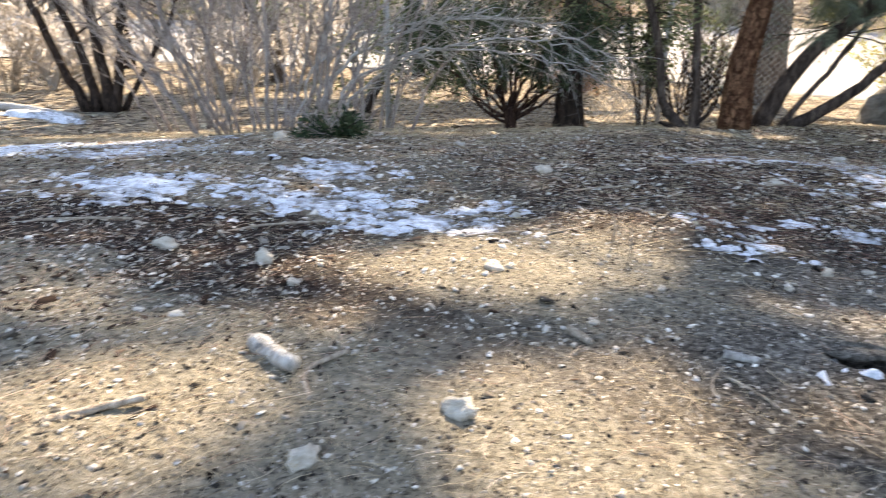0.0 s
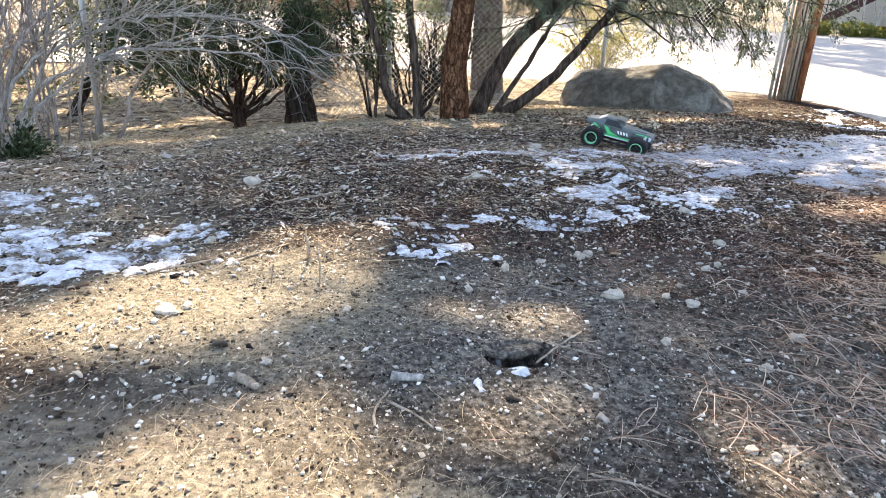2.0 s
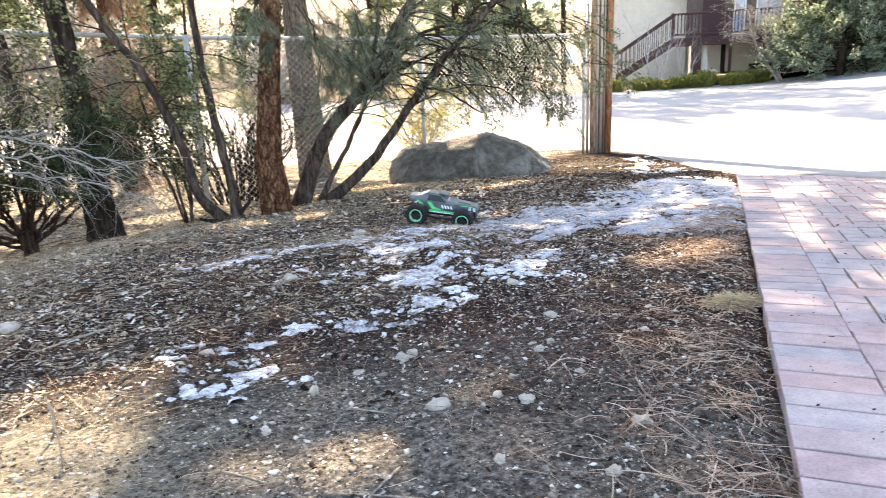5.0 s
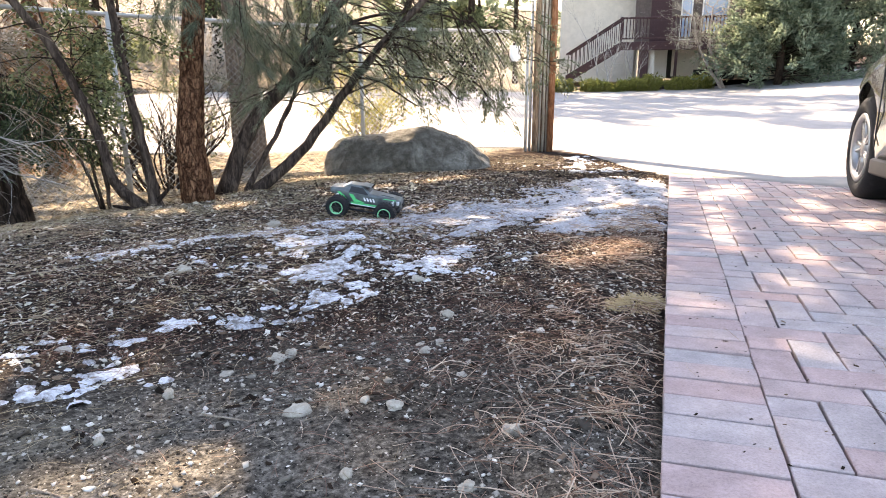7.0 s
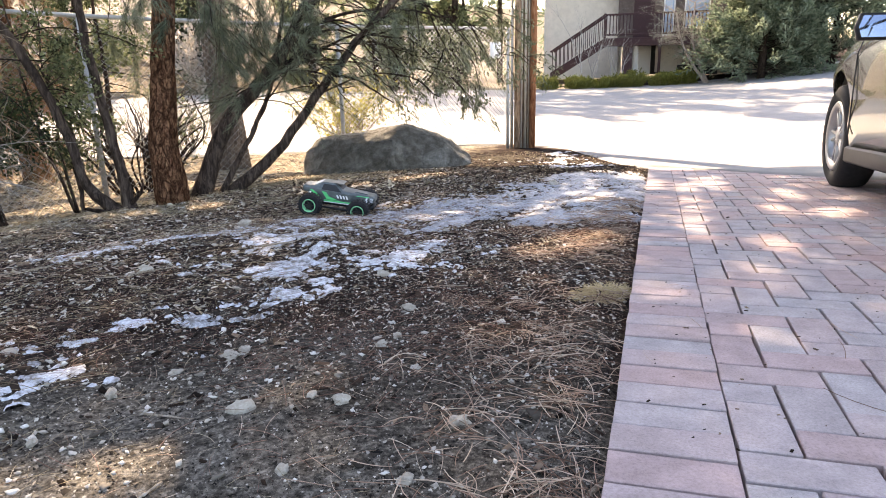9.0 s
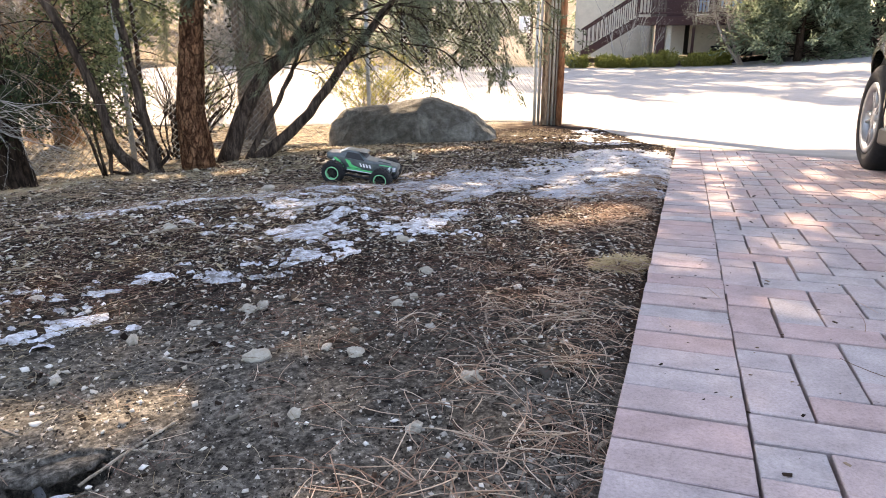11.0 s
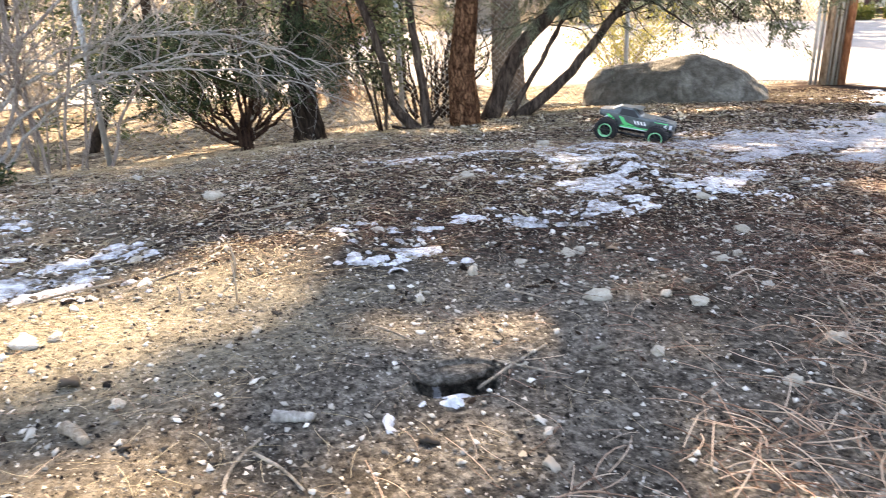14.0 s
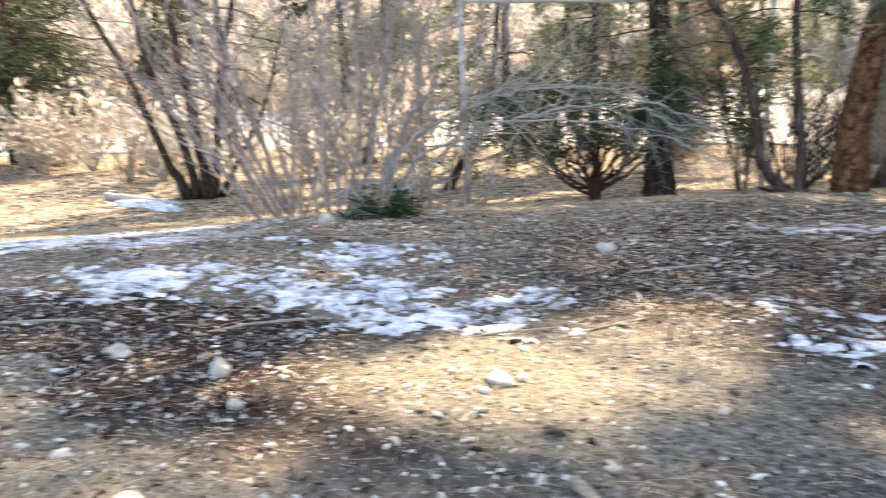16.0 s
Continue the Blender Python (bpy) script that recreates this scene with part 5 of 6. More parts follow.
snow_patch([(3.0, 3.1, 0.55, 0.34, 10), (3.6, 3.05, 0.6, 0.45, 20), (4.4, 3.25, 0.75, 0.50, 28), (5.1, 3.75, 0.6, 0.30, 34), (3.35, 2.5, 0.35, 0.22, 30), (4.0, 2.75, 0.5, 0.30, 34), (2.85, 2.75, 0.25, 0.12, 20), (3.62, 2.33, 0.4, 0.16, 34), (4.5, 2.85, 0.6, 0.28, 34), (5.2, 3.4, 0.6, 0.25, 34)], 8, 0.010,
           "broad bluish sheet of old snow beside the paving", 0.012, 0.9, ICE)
snow_patch([(6.5, 5.2, 0.7, 0.10, 40), (7.3, 6.0, 0.5, 0.09, 50), (6.2, 4.6, 0.3, 0.12, 30)], 9, label="thin snow along the edge of the street", cell=0.03)
snow_patch([(1.28, 1.98, 0.05, 0.04, 0), (1.35, 1.94, 0.04, 0.03, 0)], 10, 0.01, label="small crusty scrap of old snow")
snow_patch([(0.756, 1.032, 0.036, 0.030, 10)], 11, 0.012, "handful of snow lying in the hole", 0.004, 1.1, FRESH)
snow_patch([(-4.6, 7.7, 0.55, 0.12, -20), (-4.1, 7.4, 0.3, 0.1, -25)], 12, 0.06, "smooth bank of snow in the dry litter", 0.03, 0.3)

# ---- loose stones, sticks and litter ----
def rock_shapes(count, sub, rough_):
    out = []
    for k in range(count):
        bm = lumpy(1, uni(0.7, 1), uni(0.5, 0.8), 11 + k, sub, rough_)
        bm.verts.index_update()
        out.append((np.array([v.co[:] for v in bm.verts]), np.array([[v.index for v in f.verts] for f in bm.faces])))
        bm.free()
    return out


def field(n, x0, x1, y0, y1, dens):
    """Random places, kept by a density between 0 and 1, none on the paving."""
    x, y = RNG.uniform(x0, x1, n), RNG.uniform(y0, y1, n)
    ok = RNG.uniform(0, 1, n) < dens(x, y)
    r = (x - EDGE[0]) * ACROSS[0] + (y - EDGE[1]) * ACROSS[1]
    ok &= r < -0.012
    x, y = x[ok], y[ok]
    return x, y, ground_z(x, y)


def dusty(x, y):
    """1 on the dusty earth that is lightened as sunlit, 0 on the mulch."""
    return np.clip(1.6 - 2.2 * np.minimum(np.hypot(x - 0.25, (y - 1.45) * 1.3), np.hypot((x + 0.1) * 0.7, y - 0.6)), 0, 1)


def patchy(x, y, f=2.2, s=0.0):
    return np.clip(0.5 + 26 * ripples(x * f + s, y * f - s), 0, 1)


def stuff(name, mesh, label, category):
    return tagged(new(name, mesh), label, category, kind="stuff")


def pebble_shape():
    v = np.array([[1, 0, 0], [-1, 0, 0], [0, 1, 0], [0, -1, 0], [0, 0, 1], [0, 0, -1]], float) * RNG.uniform(0.7, 1.15, (6, 1)) + RNG.normal(0, 0.12, (6, 3))
    return v, np.array([[0, 2, 4], [2, 1, 4], [1, 3, 4], [3, 0, 4], [2, 0, 5], [1, 2, 5], [3, 1, 5], [0, 3, 5]])


PEB = [pebble_shape() for _ in range(9)]
x, y, z = field(58000, -1.4, 3.8, 0.38, 3.9, lambda x, y: (0.25 + 0.75 * patchy(x, y) * np.clip(1.3 - 0.2 * y, 0.3, 1) * (1 - 0.6 * dusty(x, y))) * np.clip(np.hypot(x - 1.0, y - 1.0) * 1.2 - 0.2, 0.22, 1))
n = len(x)
s = np.minimum(np.exp(RNG.normal(-5.75, 0.5, n)), 0.0062)
stuff("pebbles", scatter("pebbles", PEB, np.stack([x, y, z + s * 0.15], 1), turns(RNG.uniform(0, 6.28, n), RNG.uniform(-0.5, 0.5, n), RNG.uniform(-0.5, 0.5, n)), s[:, None] * np.array([1.15, 0.9, 0.7]), PEBBLE),
      "scattered pale grit and small pebbles", "pebbles")
x, y, z = field(1700, -1.5, 3.6, 0.4, 4.0, lambda x, y: (0.3 + 0.7 * patchy(x, y, 1.4, 3.0)) * (1 - 0.6 * dusty(x, y)))
n = len(x)
s = np.exp(RNG.normal(-5.1, 0.42, n))
stuff("gravel", scatter("gravel", rock_shapes(7, 2, 0.75), np.stack([x, y, z + s * 0.2], 1), turns(RNG.uniform(0, 6.28, n), RNG.uniform(-0.5, 0.5, n), RNG.uniform(-0.5, 0.5, n)), s[:, None] * np.array([1.25, 0.95, 0.65]), PEBBLE, True),
      "larger pale pebbles lying on the soil", "gravel")
# whitish gravel that lies on top of soil and mulch, in loose swarms
WHITISH = Mat("whitish_gravel", 0.85, spec=0.2)
WHITISH.color(WHITISH.ramp(WHITISH.island(), (0.0, (0.30, 0.265, 0.21)), (0.5, (0.46, 0.42, 0.355)), (1.0, (0.72, 0.69, 0.63))))
x, y, z = field(5200, -1.0, 3.0, 0.38, 3.6, lambda x, y: (0.12 + 0.88 * patchy(x, y, 3.2, 14) ** 2) * np.clip(1.3 - 0.28 * y, 0.2, 1))
n = len(x)
s = np.minimum(np.clip(np.exp(RNG.normal(-5.25, 0.42, n)), 0.0025, 0.013), 0.0035 + 0.005 * np.clip(y - 0.5, 0, 2))
stuff("gravel", scatter("gravel", PEB, np.stack([x, y, z + 0.002 + s * 0.3], 1), turns(RNG.uniform(0, 6.28, n), RNG.uniform(-0.4, 0.4, n), RNG.uniform(-0.4, 0.4, n)), s[:, None] * np.array([1.3, 0.9, 0.62]) * RNG.uniform(0.8, 1.2, (n, 3)), WHITISH.m),
      "whitish small gravel strewn over soil and mulch", "gravel")

chip = (np.array([[-.5, -.5, -.2], [.5, -.35, -.2], [.42, .5, -.2], [-.4, .4, -.2], [-.45, -.42, .2], [.42, -.3, .25], [.36, .42, .2], [-.38, .34, .15]]),
        np.array([[4, 5, 6, 7], [0, 1, 5, 4], [1, 2, 6, 5], [2, 3, 7, 6], [3, 0, 4, 7]]))
x, y, z = field(46000, -1.8, 5.0, 0.4, 5.6, lambda x, y: np.clip((np.hypot(x - 0.75, (y - 0.75) * 1.15) - 0.55) * 1.1, 0.06, 1) * (0.35 + 0.65 * patchy(x, y, 1.8, 5)) * (1 - 0.85 * dusty(x, y)))
n = len(x)
s = np.exp(RNG.normal(-4.7, 0.4, n))
stuff("bark_chips", scatter("bark_chips", [chip], np.stack([x, y, z + s * 0.1], 1), turns(RNG.uniform(0, 6.28, n), RNG.uniform(-0.6, 0.6, n), RNG.uniform(-0.6, 0.6, n)), s[:, None] * np.array([1.6, 0.7, 0.5]), CHIP),
      "dark bark mulch and wood chips", "mulch")

leaf = (np.array([[-.5, 0, 0], [-.1, -.28, .09], [.5, 0, .02], [-.1, .28, .1], [-.1, 0, -.02]]), np.array([[0, 1, 4], [1, 2, 4], [2, 3, 4], [3, 0, 4]]))
x, y, z = field(15000, -3.5, 4.6, 0.4, 6.2, lambda x, y: (0.25 + 0.75 * patchy(x, y, 1.5, 8)) * np.clip((y - 1.5) * 1.5, 0.02, 1))
n = len(x)
s = np.exp(RNG.normal(-4.25, 0.35, n))
stuff("leaf_litter", scatter("leaf_litter", [leaf], np.stack([x, y, z + 0.004], 1), turns(RNG.uniform(0, 6.28, n), RNG.uniform(-0.5, 0.5, n), RNG.uniform(-0.5, 0.5, n)), s[:, None] * np.array([1.0, 0.8, 1.0]), LITTER),
      "small dry brown leaves on the bank", "leaves")
x, y, z = field(16000, -9, 4.5, 4.2, 13, lambda x, y: 0.4 + 0.6 * patchy(x, y, 0.7, 2))
n = len(x)
s = np.exp(RNG.normal(-3.1, 0.35, n))
stuff("leaf_litter", scatter("leaf_litter", [leaf], np.stack([x, y, z + 0.006], 1), turns(RNG.uniform(0, 6.28, n), RNG.uniform(-0.5, 0.5, n), RNG.uniform(-0.5, 0.5, n)), s[:, None] * np.array([1.0, 0.8, 1.0]), LITTER),
      "dry tan leaves beneath the trees", "leaves")


# coarser litter on the crest round the boulder
x, y, z = field(11000, 2.4, 7.4, 3.3, 6.9, lambda x, y: 0.35 + 0.65 * patchy(x, y, 1.1, 13))
n = len(x)
s = np.exp(RNG.normal(-4.5, 0.45, n))
stuff("bark_chips", scatter("bark_chips", [chip], np.stack([x, y, z + s * 0.1], 1), turns(RNG.uniform(0, 6.28, n), RNG.uniform(-0.6, 0.6, n), RNG.uniform(-0.6, 0.6, n)), s[:, None] * np.array([1.7, 0.7, 0.5]), CHIP),
      "dark bark mulch round the boulder", "mulch")
x, y, z = field(15000, 2.4, 7.4, 3.3, 6.9, lambda x, y: 0.3 + 0.7 * patchy(x, y, 1.3, 17))
n = len(x)
s = np.exp(RNG.normal(-4.0, 0.4, n))
stuff("leaf_litter", scatter("leaf_litter", [leaf], np.stack([x, y, z + 0.005], 1), turns(RNG.uniform(0, 6.28, n), RNG.uniform(-0.5, 0.5, n), RNG.uniform(-0.5, 0.5, n)), s[:, None] * np.array([1.0, 0.5, 1.0]), LITTER),
      "dry brown leaves and needles round the boulder", "leaves")


def strand(bend):
    line = [(u, bend * 0.8 * (1 - 4 * u * u), 0.025 * (1 - 4 * u * u)) for u in (-0.5, -0.24, 0.02, 0.27, 0.5)]
    g = Geo()
    g.tube(line, [0.45, 0.5, 0.5, 0.45, 0.3], 3, cap=False)
    c = np.repeat(np.array(line), 3, axis=0)
    # the strand is some eighty times as long as it is thick
    return c + (np.array(g.v) - c) * 0.013, np.array(g.f)


STRANDS = [strand(b) for b in (-0.1, -0.04, 0.02, 0.06, 0.14)]


def strands(name, n, box, dens, length, thick, mat, label, up=0.12, lift=0.003):
    x, y, z = field(n, *box, dens)
    n = len(x)
    L = length * RNG.uniform(0.5, 1.25, n)
    sc = np.stack([L, L * min(1.0, 0.1 / length), L * min(1.0, 0.1 / length)], 1)
    # thickness comes from the strand's own cross-section, so scale it with the length
    return stuff(name, scatter(name, STRANDS, np.stack([x, y, z + lift + RNG.uniform(0, 0.006, n)], 1), turns(RNG.uniform(0, 6.28, n), RNG.normal(0, up, n), RNG.uniform(-0.4, 0.4, n)), sc, mat), label, "pine needles")


def edge_dist(x, y):
    return -((x - EDGE[0]) * ACROSS[0] + (y - EDGE[1]) * ACROSS[1])


def drift(name, n, spot, length, mat, label):
    """Needles that lie in loose bundles, each bundle combed one way."""
    x, y, z = field(n, 0.7, 4.2, 0.42, 3.4, spot)
    per = RNG.integers(4, 14, len(x))
    yaw = np.repeat(RNG.uniform(0, 6.28, len(x)), per)
    x, y = np.repeat(x, per), np.repeat(y, per)
    n = len(x)
    x, y = x + RNG.normal(0, 0.035, n), y + RNG.normal(0, 0.03, n)
    ok = edge_dist(x, y) > -0.03
    x, y, yaw = x[ok], y[ok], yaw[ok] + RNG.normal(0, 0.7, ok.sum())
    n = len(x)
    L = length * RNG.uniform(0.55, 1.2, n)
    z = np.maximum(ground_z(x, y), land(x, y) - 0.012)
    return stuff(name, scatter(name, BENT, np.stack([x, y, z + 0.005 + RNG.uniform(0, 0.013, n)], 1), turns(yaw, RNG.normal(0, 0.12, n), RNG.uniform(-0.6, 0.6, n)), np.stack([L, L * 1.7, L * 1.9], 1), mat), label, "pine needles")


BENT = [strand(b) for b in (-0.1, -0.05, -0.015, 0.02, 0.06, 0.12)]
drift("pine_needles", 4800, lambda x, y: np.clip(1.05 - edge_dist(x, y) / 0.50, 0, 1) ** 1.3 * (0.1 + 0.9 * patchy(x, y, 2.4, 1)), 0.082, DRY_NEEDLE, "bundles of brown fallen pine needles along the paving")
strands("pine_needles", 8000, (0.6, 4.0, 0.4, 3.6), lambda x, y: np.clip(1.15 - edge_dist(x, y) / 0.62, 0, 1) * (0.2 + 0.8 * patchy(x, y, 2.0, 1)), 0.075, 0.0015, DRY_NEEDLE, "brown fallen pine needles along the paving", 0.16, 0.006)
strands("pine_needles", 26000, (-1.4, 3.8, 0.4, 4.2), lambda x, y: np.clip(0.12 + (np.hypot(x - 0.8, y - 0.8) - 0.55) * 0.7, 0.1, 0.9) * (0.35 + 0.65 * patchy(x, y, 1.3, 4)), 0.055, 0.0015, DRY_NEEDLE, "fallen pine needles strewn over the bank")
strands("dry_straw", 15000, (-1.2, 1.2, 0.4, 2.4), lambda x, y: np.clip(0.12 + dusty(x, y), 0, 1) * (0.35 + 0.65 * patchy(x, y, 1.5, 7)), 0.045, 0.0016, STRAW, "pale dry grass straw on the soil", 0.2, 0.004)
strands("dry_straw", 28000, (-3.5, 6.8, 2.6, 6.2), lambda x, y: np.clip((y - 2.95 - 0.57 * np.clip(x, 0, 3.6)) / 0.7, 0.05, 1) * (0.15 + 0.85 * patchy(x, y, 1.0, 9)), 0.12, 0.003, STRAW, "pale dry grass straw at the crest", 0.2, 0.006)

strands("dry_straw", 13000, (-1.6, 3.0, 1.5, 5.0), lambda x, y: np.clip((y - 1.55 - 0.35 * np.maximum(x - 0.4, 0)) / 0.5, 0, 1) * (0.1 + 0.9 * patchy(x, y, 1.2, 21)), 0.075, 0.003, STRAW, "pale broken straw and stalks over the mulch", 0.2, 0.006)
strands("dry_straw", 700, (-1.5, 3.2, 1.6, 4.6), lambda x, y: 0.2 + 0.8 * patchy(x, y, 1.0, 31), 0.17, 0.003, STRAW, "long pale stalks strewn over the bank", 0.1, 0.012)
REDDISH = Mat("reddish_twig", 0.85)
REDDISH.color(REDDISH.ramp(REDDISH.island(), (0.0, (0.06, 0.028, 0.020)), (0.6, (0.17, 0.085, 0.06)), (1.0, (0.32, 0.19, 0.14))))
strands("pine_needles", 15000, (0.8, 3.6, 1.0, 3.4), lambda x, y: patchy(x, y, 1.7, 25) ** 2, 0.07, 0.003, REDDISH.m, "dark reddish needles and twigs in the mulch", 0.2, 0.005)
frag = (chip[0] * np.array([1.0, 1.0, 0.6]), chip[1])
FRAG = Mat("wood_fragment", 0.85, spec=0.15)
FRAG.color(FRAG.ramp(FRAG.island(), (0.0, (0.09, 0.052, 0.036)), (0.42, (0.27, 0.195, 0.14)), (0.74, (0.52, 0.44, 0.35)), (1.0, (0.70, 0.65, 0.56))))
x, y, z = field(110000, -1.6, 5.2, 0.35, 5.8, lambda x, y: (0.25 + 0.75 * patchy(x, y, 3.0, 11)) * np.clip(np.hypot(x - 0.95, (y - 1.0) * 0.8) * 1.1 - 0.42, 0.03, 1) * (1 - 0.55 * dusty(x, y)))
n = len(x)
s = np.minimum(np.clip(np.exp(RNG.normal(-5.3, 0.75, n)), 0.0012, 0.017), 0.003 + 0.006 * np.clip(y - 0.8, 0, 3))
stuff("wood_fragments", scatter("wood_fragments", [frag], np.stack([x, y, z + 0.003 + s * 0.15], 1), turns(RNG.uniform(0, 6.28, n), RNG.uniform(-0.35, 0.35, n), RNG.uniform(-0.5, 0.5, n)), s[:, None] * np.array([2.0, 0.55, 0.32]) * RNG.uniform(0.7, 1.4, (n, 3)), FRAG.m),
      "pale broken bits of wood and straw", "wood chips")

# stones that stand out: x, y, half length, height factor
for x, y, r, h in ((1.14, 1.28, 0.026, 0.6), (1.23, 0.88, 0.013, 0.8), (1.26, 1.62, 0.022, 0.6), (1.30, 1.64, 0.017, 0.7), (0.04, 0.79, 0.022, 0.8), (0.24, 1.94, 0.016, 0.6), (-0.37, 1.35, 0.024, 0.9), (0.98, 1.55, 0.016, 0.8),
                   (1.13, 1.62, 0.014, 0.5), (1.10, 1.02, 0.012, 0.7), (1.30, 1.18, 0.016, 0.7), (1.27, 1.24, 0.012, 0.6), (0.13, 1.38, 0.020, 0.6), (0.17, 1.41, 0.015, 0.6), (-0.15, 0.66, 0.02, 0.6), (-0.60, 1.40, 0.026, 0.6),
                   (0.82, 1.42, 0.012, 0.6), (1.55, 1.42, 0.015, 0.7), (1.62, 1.45, 0.012, 0.7), (0.98, 0.66, 0.011, 0.6), (1.0, 0.63, 0.010, 0.6), (1.04, 0.64, 0.011, 0.6), (1.42, 0.98, 0.018, 0.7), (1.78, 1.62, 0.02, 0.6),
                   (0.30, 1.13, 0.013, 0.5), (0.5, 1.35, 0.012, 0.6), (-0.28, 1.22, 0.014, 0.6), (1.95, 2.0, 0.022, 0.6), (1.35, 2.62, 0.03, 0.5), (2.05, 3.4, 0.035, 0.6), (0.42, 2.62, 0.035, 0.5), (-0.72, 3.05, 0.05, 0.7), (4.6, 3.6, 0.05, 0.6)):
    bm = lumpy(r, r * uni(0.65, 0.85), r * h, 40 + x * 7 + y * 3, 3, 0.42)
    ob = tagged(new("stone", bm_mesh(bm, "stone", STONE)), "pale rounded stone lying on the soil", "stone", "loose stones")
    ob.matrix_world = pose(x, y, gz(x, y) + r * h * 0.35, uni(-12, 12), uni(-12, 12), uni(0, 360))


def log(name, x, y, length, r, deg, mat, label, tilt=0, bend=0.1):
    g = Geo()
    c = rough(curve([(-length / 2, 0, 0), (-length * 0.1, length * bend * 0.5, 0), (length * 0.2, length * bend * 0.4, 0.0), (length / 2, 0, 0)], 4), r * 0.12)
    g.tube(c, [r * uni(0.85, 1.1) * (1 - 0.25 * i / len(c)) for i in range(len(c))], 9)
    ob = solid(name, g, mat, label, "wood", "sticks and billets")
    ob.matrix_world = pose(x, y, gz(x, y) + r * 0.6, 0, tilt, deg)
    return ob


log("wood_billet", -0.24, 0.89, 0.10, 0.017, -42, DEAD_BARK, "short sawn piece of pale bare wood", 0, 0.02)
log("wood_billet", 0.53, 1.01, 0.055, 0.009, -25, DEAD_BARK, "small pale splinter of bare wood", 0, 0.02)
log("wood_billet", 0.26, 1.06, 0.055, 0.009, -55, STICK, "small weathered piece of a stick", 0, 0.05)
log("wood_billet", -0.42, 0.71, 0.12, 0.007, 30, STICK, "weathered broken stick on the soil", 0, 0.04)
for x, y, L, r, d, b in ((0.872, 1.064, 0.176, 0.0026, 30, 0.03), (0.885, 1.052, 0.145, 0.0022, -42, 0.03), (0.722, 1.056, 0.147, 0.0024, -74, 0.02), (0.722, 1.256, 0.10, 0.002, -61, 0.05), (1.05, 1.33, 0.16, 0.002, -53, 0.04), (0.46, 0.92, 0.12, 0.0025, 65, 0.2),
                         (0.50, 0.90, 0.10, 0.0022, -60, 0.1), (1.45, 0.69, 0.2, 0.005, 12, 0.12), (1.25, 2.58, 0.36, 0.003, -4, 0.03), (0.32, 1.74, 0.3, 0.004, 32, 0.05), (0.1, 1.66, 0.3, 0.003, 20, 0.1), (-0.45, 1.6, 0.4, 0.004, 40, 0.3),
                         (-0.15, 0.86, 0.14, 0.005, 75, 0.5), (0.9, 2.9, 0.4, 0.003, 5, 0.08), (-0.2, 3.0, 0.35, 0.003, 15, 0.1), (2.0, 1.75, 0.18, 0.003, -30, 0.1), (1.7, 1.25, 0.2, 0.003, 50, 0.1), (1.9, 2.6, 0.25, 0.004, -20, 0.1),
                         (-0.6, 2.6, 0.35, 0.003, -5, 0.1), (0.55, 2.35, 0.35, 0.004, 20, 0.06), (-0.9, 1.5, 0.35, 0.004, 10, 0.2), (1.55, 1.05, 0.16, 0.0025, 70, 0.2), (0.75, 0.62, 0.16, 0.002, -50, 0.15), (1.2, 0.72, 0.14, 0.002, 40, 0.2)):
    log("stick", x, y, L, r, d, STICK, "thin dry stick lying on the soil", uni(-2, 2), b)
for x, y, h, r in ((0.47, 1.69, 0.075, 0.0035), (0.47, 1.52, 0.10, 0.002), (0.36, 1.56, 0.05, 0.002), (-0.18, 3.1, 0.1, 0.004)):
    g = Geo()
    g.tube(rough([Vector((0, 0, -0.02)), Vector((0.004, 0, h * 0.5)), Vector((0.0, 0.004, h))], 0.002), [r, r * 0.9, r * 0.6], 7)
    solid("stub", g, STICK, "upright dry stub sticking out of the soil", "wood", "sticks and billets", at=(x, y, gz(x, y)))
# ochre tuft by the paving
tx, ty = 2.33, 1.38
g = Geo()
for k in range(420):
    a, q = uni(0, 6.28), uni(0, 1) ** 0.5
    p = Vector((math.cos(a) * 0.085 * q, math.sin(a) * 0.045 * q, uni(0, 0.025) * (1 - q)))
    d = Vector((math.cos(a + uni(-1, 1)), math.sin(a + uni(-1, 1)), uni(-0.1, 0.5))).normalized()
    g.tube([p, p + d * 0.025, p + d * 0.045 - Vector((0, 0, 0.006))], 0.0009, 3, cap=False)
solid("grass_clump", g, leafmat("ochre_grass", (0.44, 0.32, 0.16), (0.60, 0.47, 0.27), 0.1), "matted ochre clump of dead grass beside the paving", "grass", at=(tx, ty, gz(tx, ty)))
# dry log in the litter
log("fallen_log", -4.7, 7.9, 1.6, 0.05, -28, DEAD_BARK, "pale fallen log in the dry litter", 0, 0.05)

# fine grit: grains of a few millimetres, dark and pale, that make up the top of the soil
GRAIN = Mat("grit", 0.9, spec=0.15)
GRAIN.color(GRAIN.ramp(GRAIN.island(), (0.0, (0.008, 0.006, 0.005)), (0.35, (0.032, 0.027, 0.021)), (0.62, (0.13, 0.114, 0.090)), (0.84, (0.30, 0.272, 0.222)), (1.0, (0.56, 0.52, 0.455))))
tetra = (np.array([[-.6, -.4, -.3], [.6, -.35, -.25], [0.05, .6, -.3], [0.1, 0.0, .5]]), np.array([[0, 1, 3], [1, 2, 3], [2, 0, 3]]))
x, y, z = field(230000, -0.9, 2.6, 0.36, 3.0, lambda x, y: np.clip(1.35 - 0.45 * y, 0.12, 1) * (0.45 + 0.55 * patchy(x, y, 2.6, 6)))
n = len(x)
s = np.exp(RNG.normal(-5.98, 0.48, n))
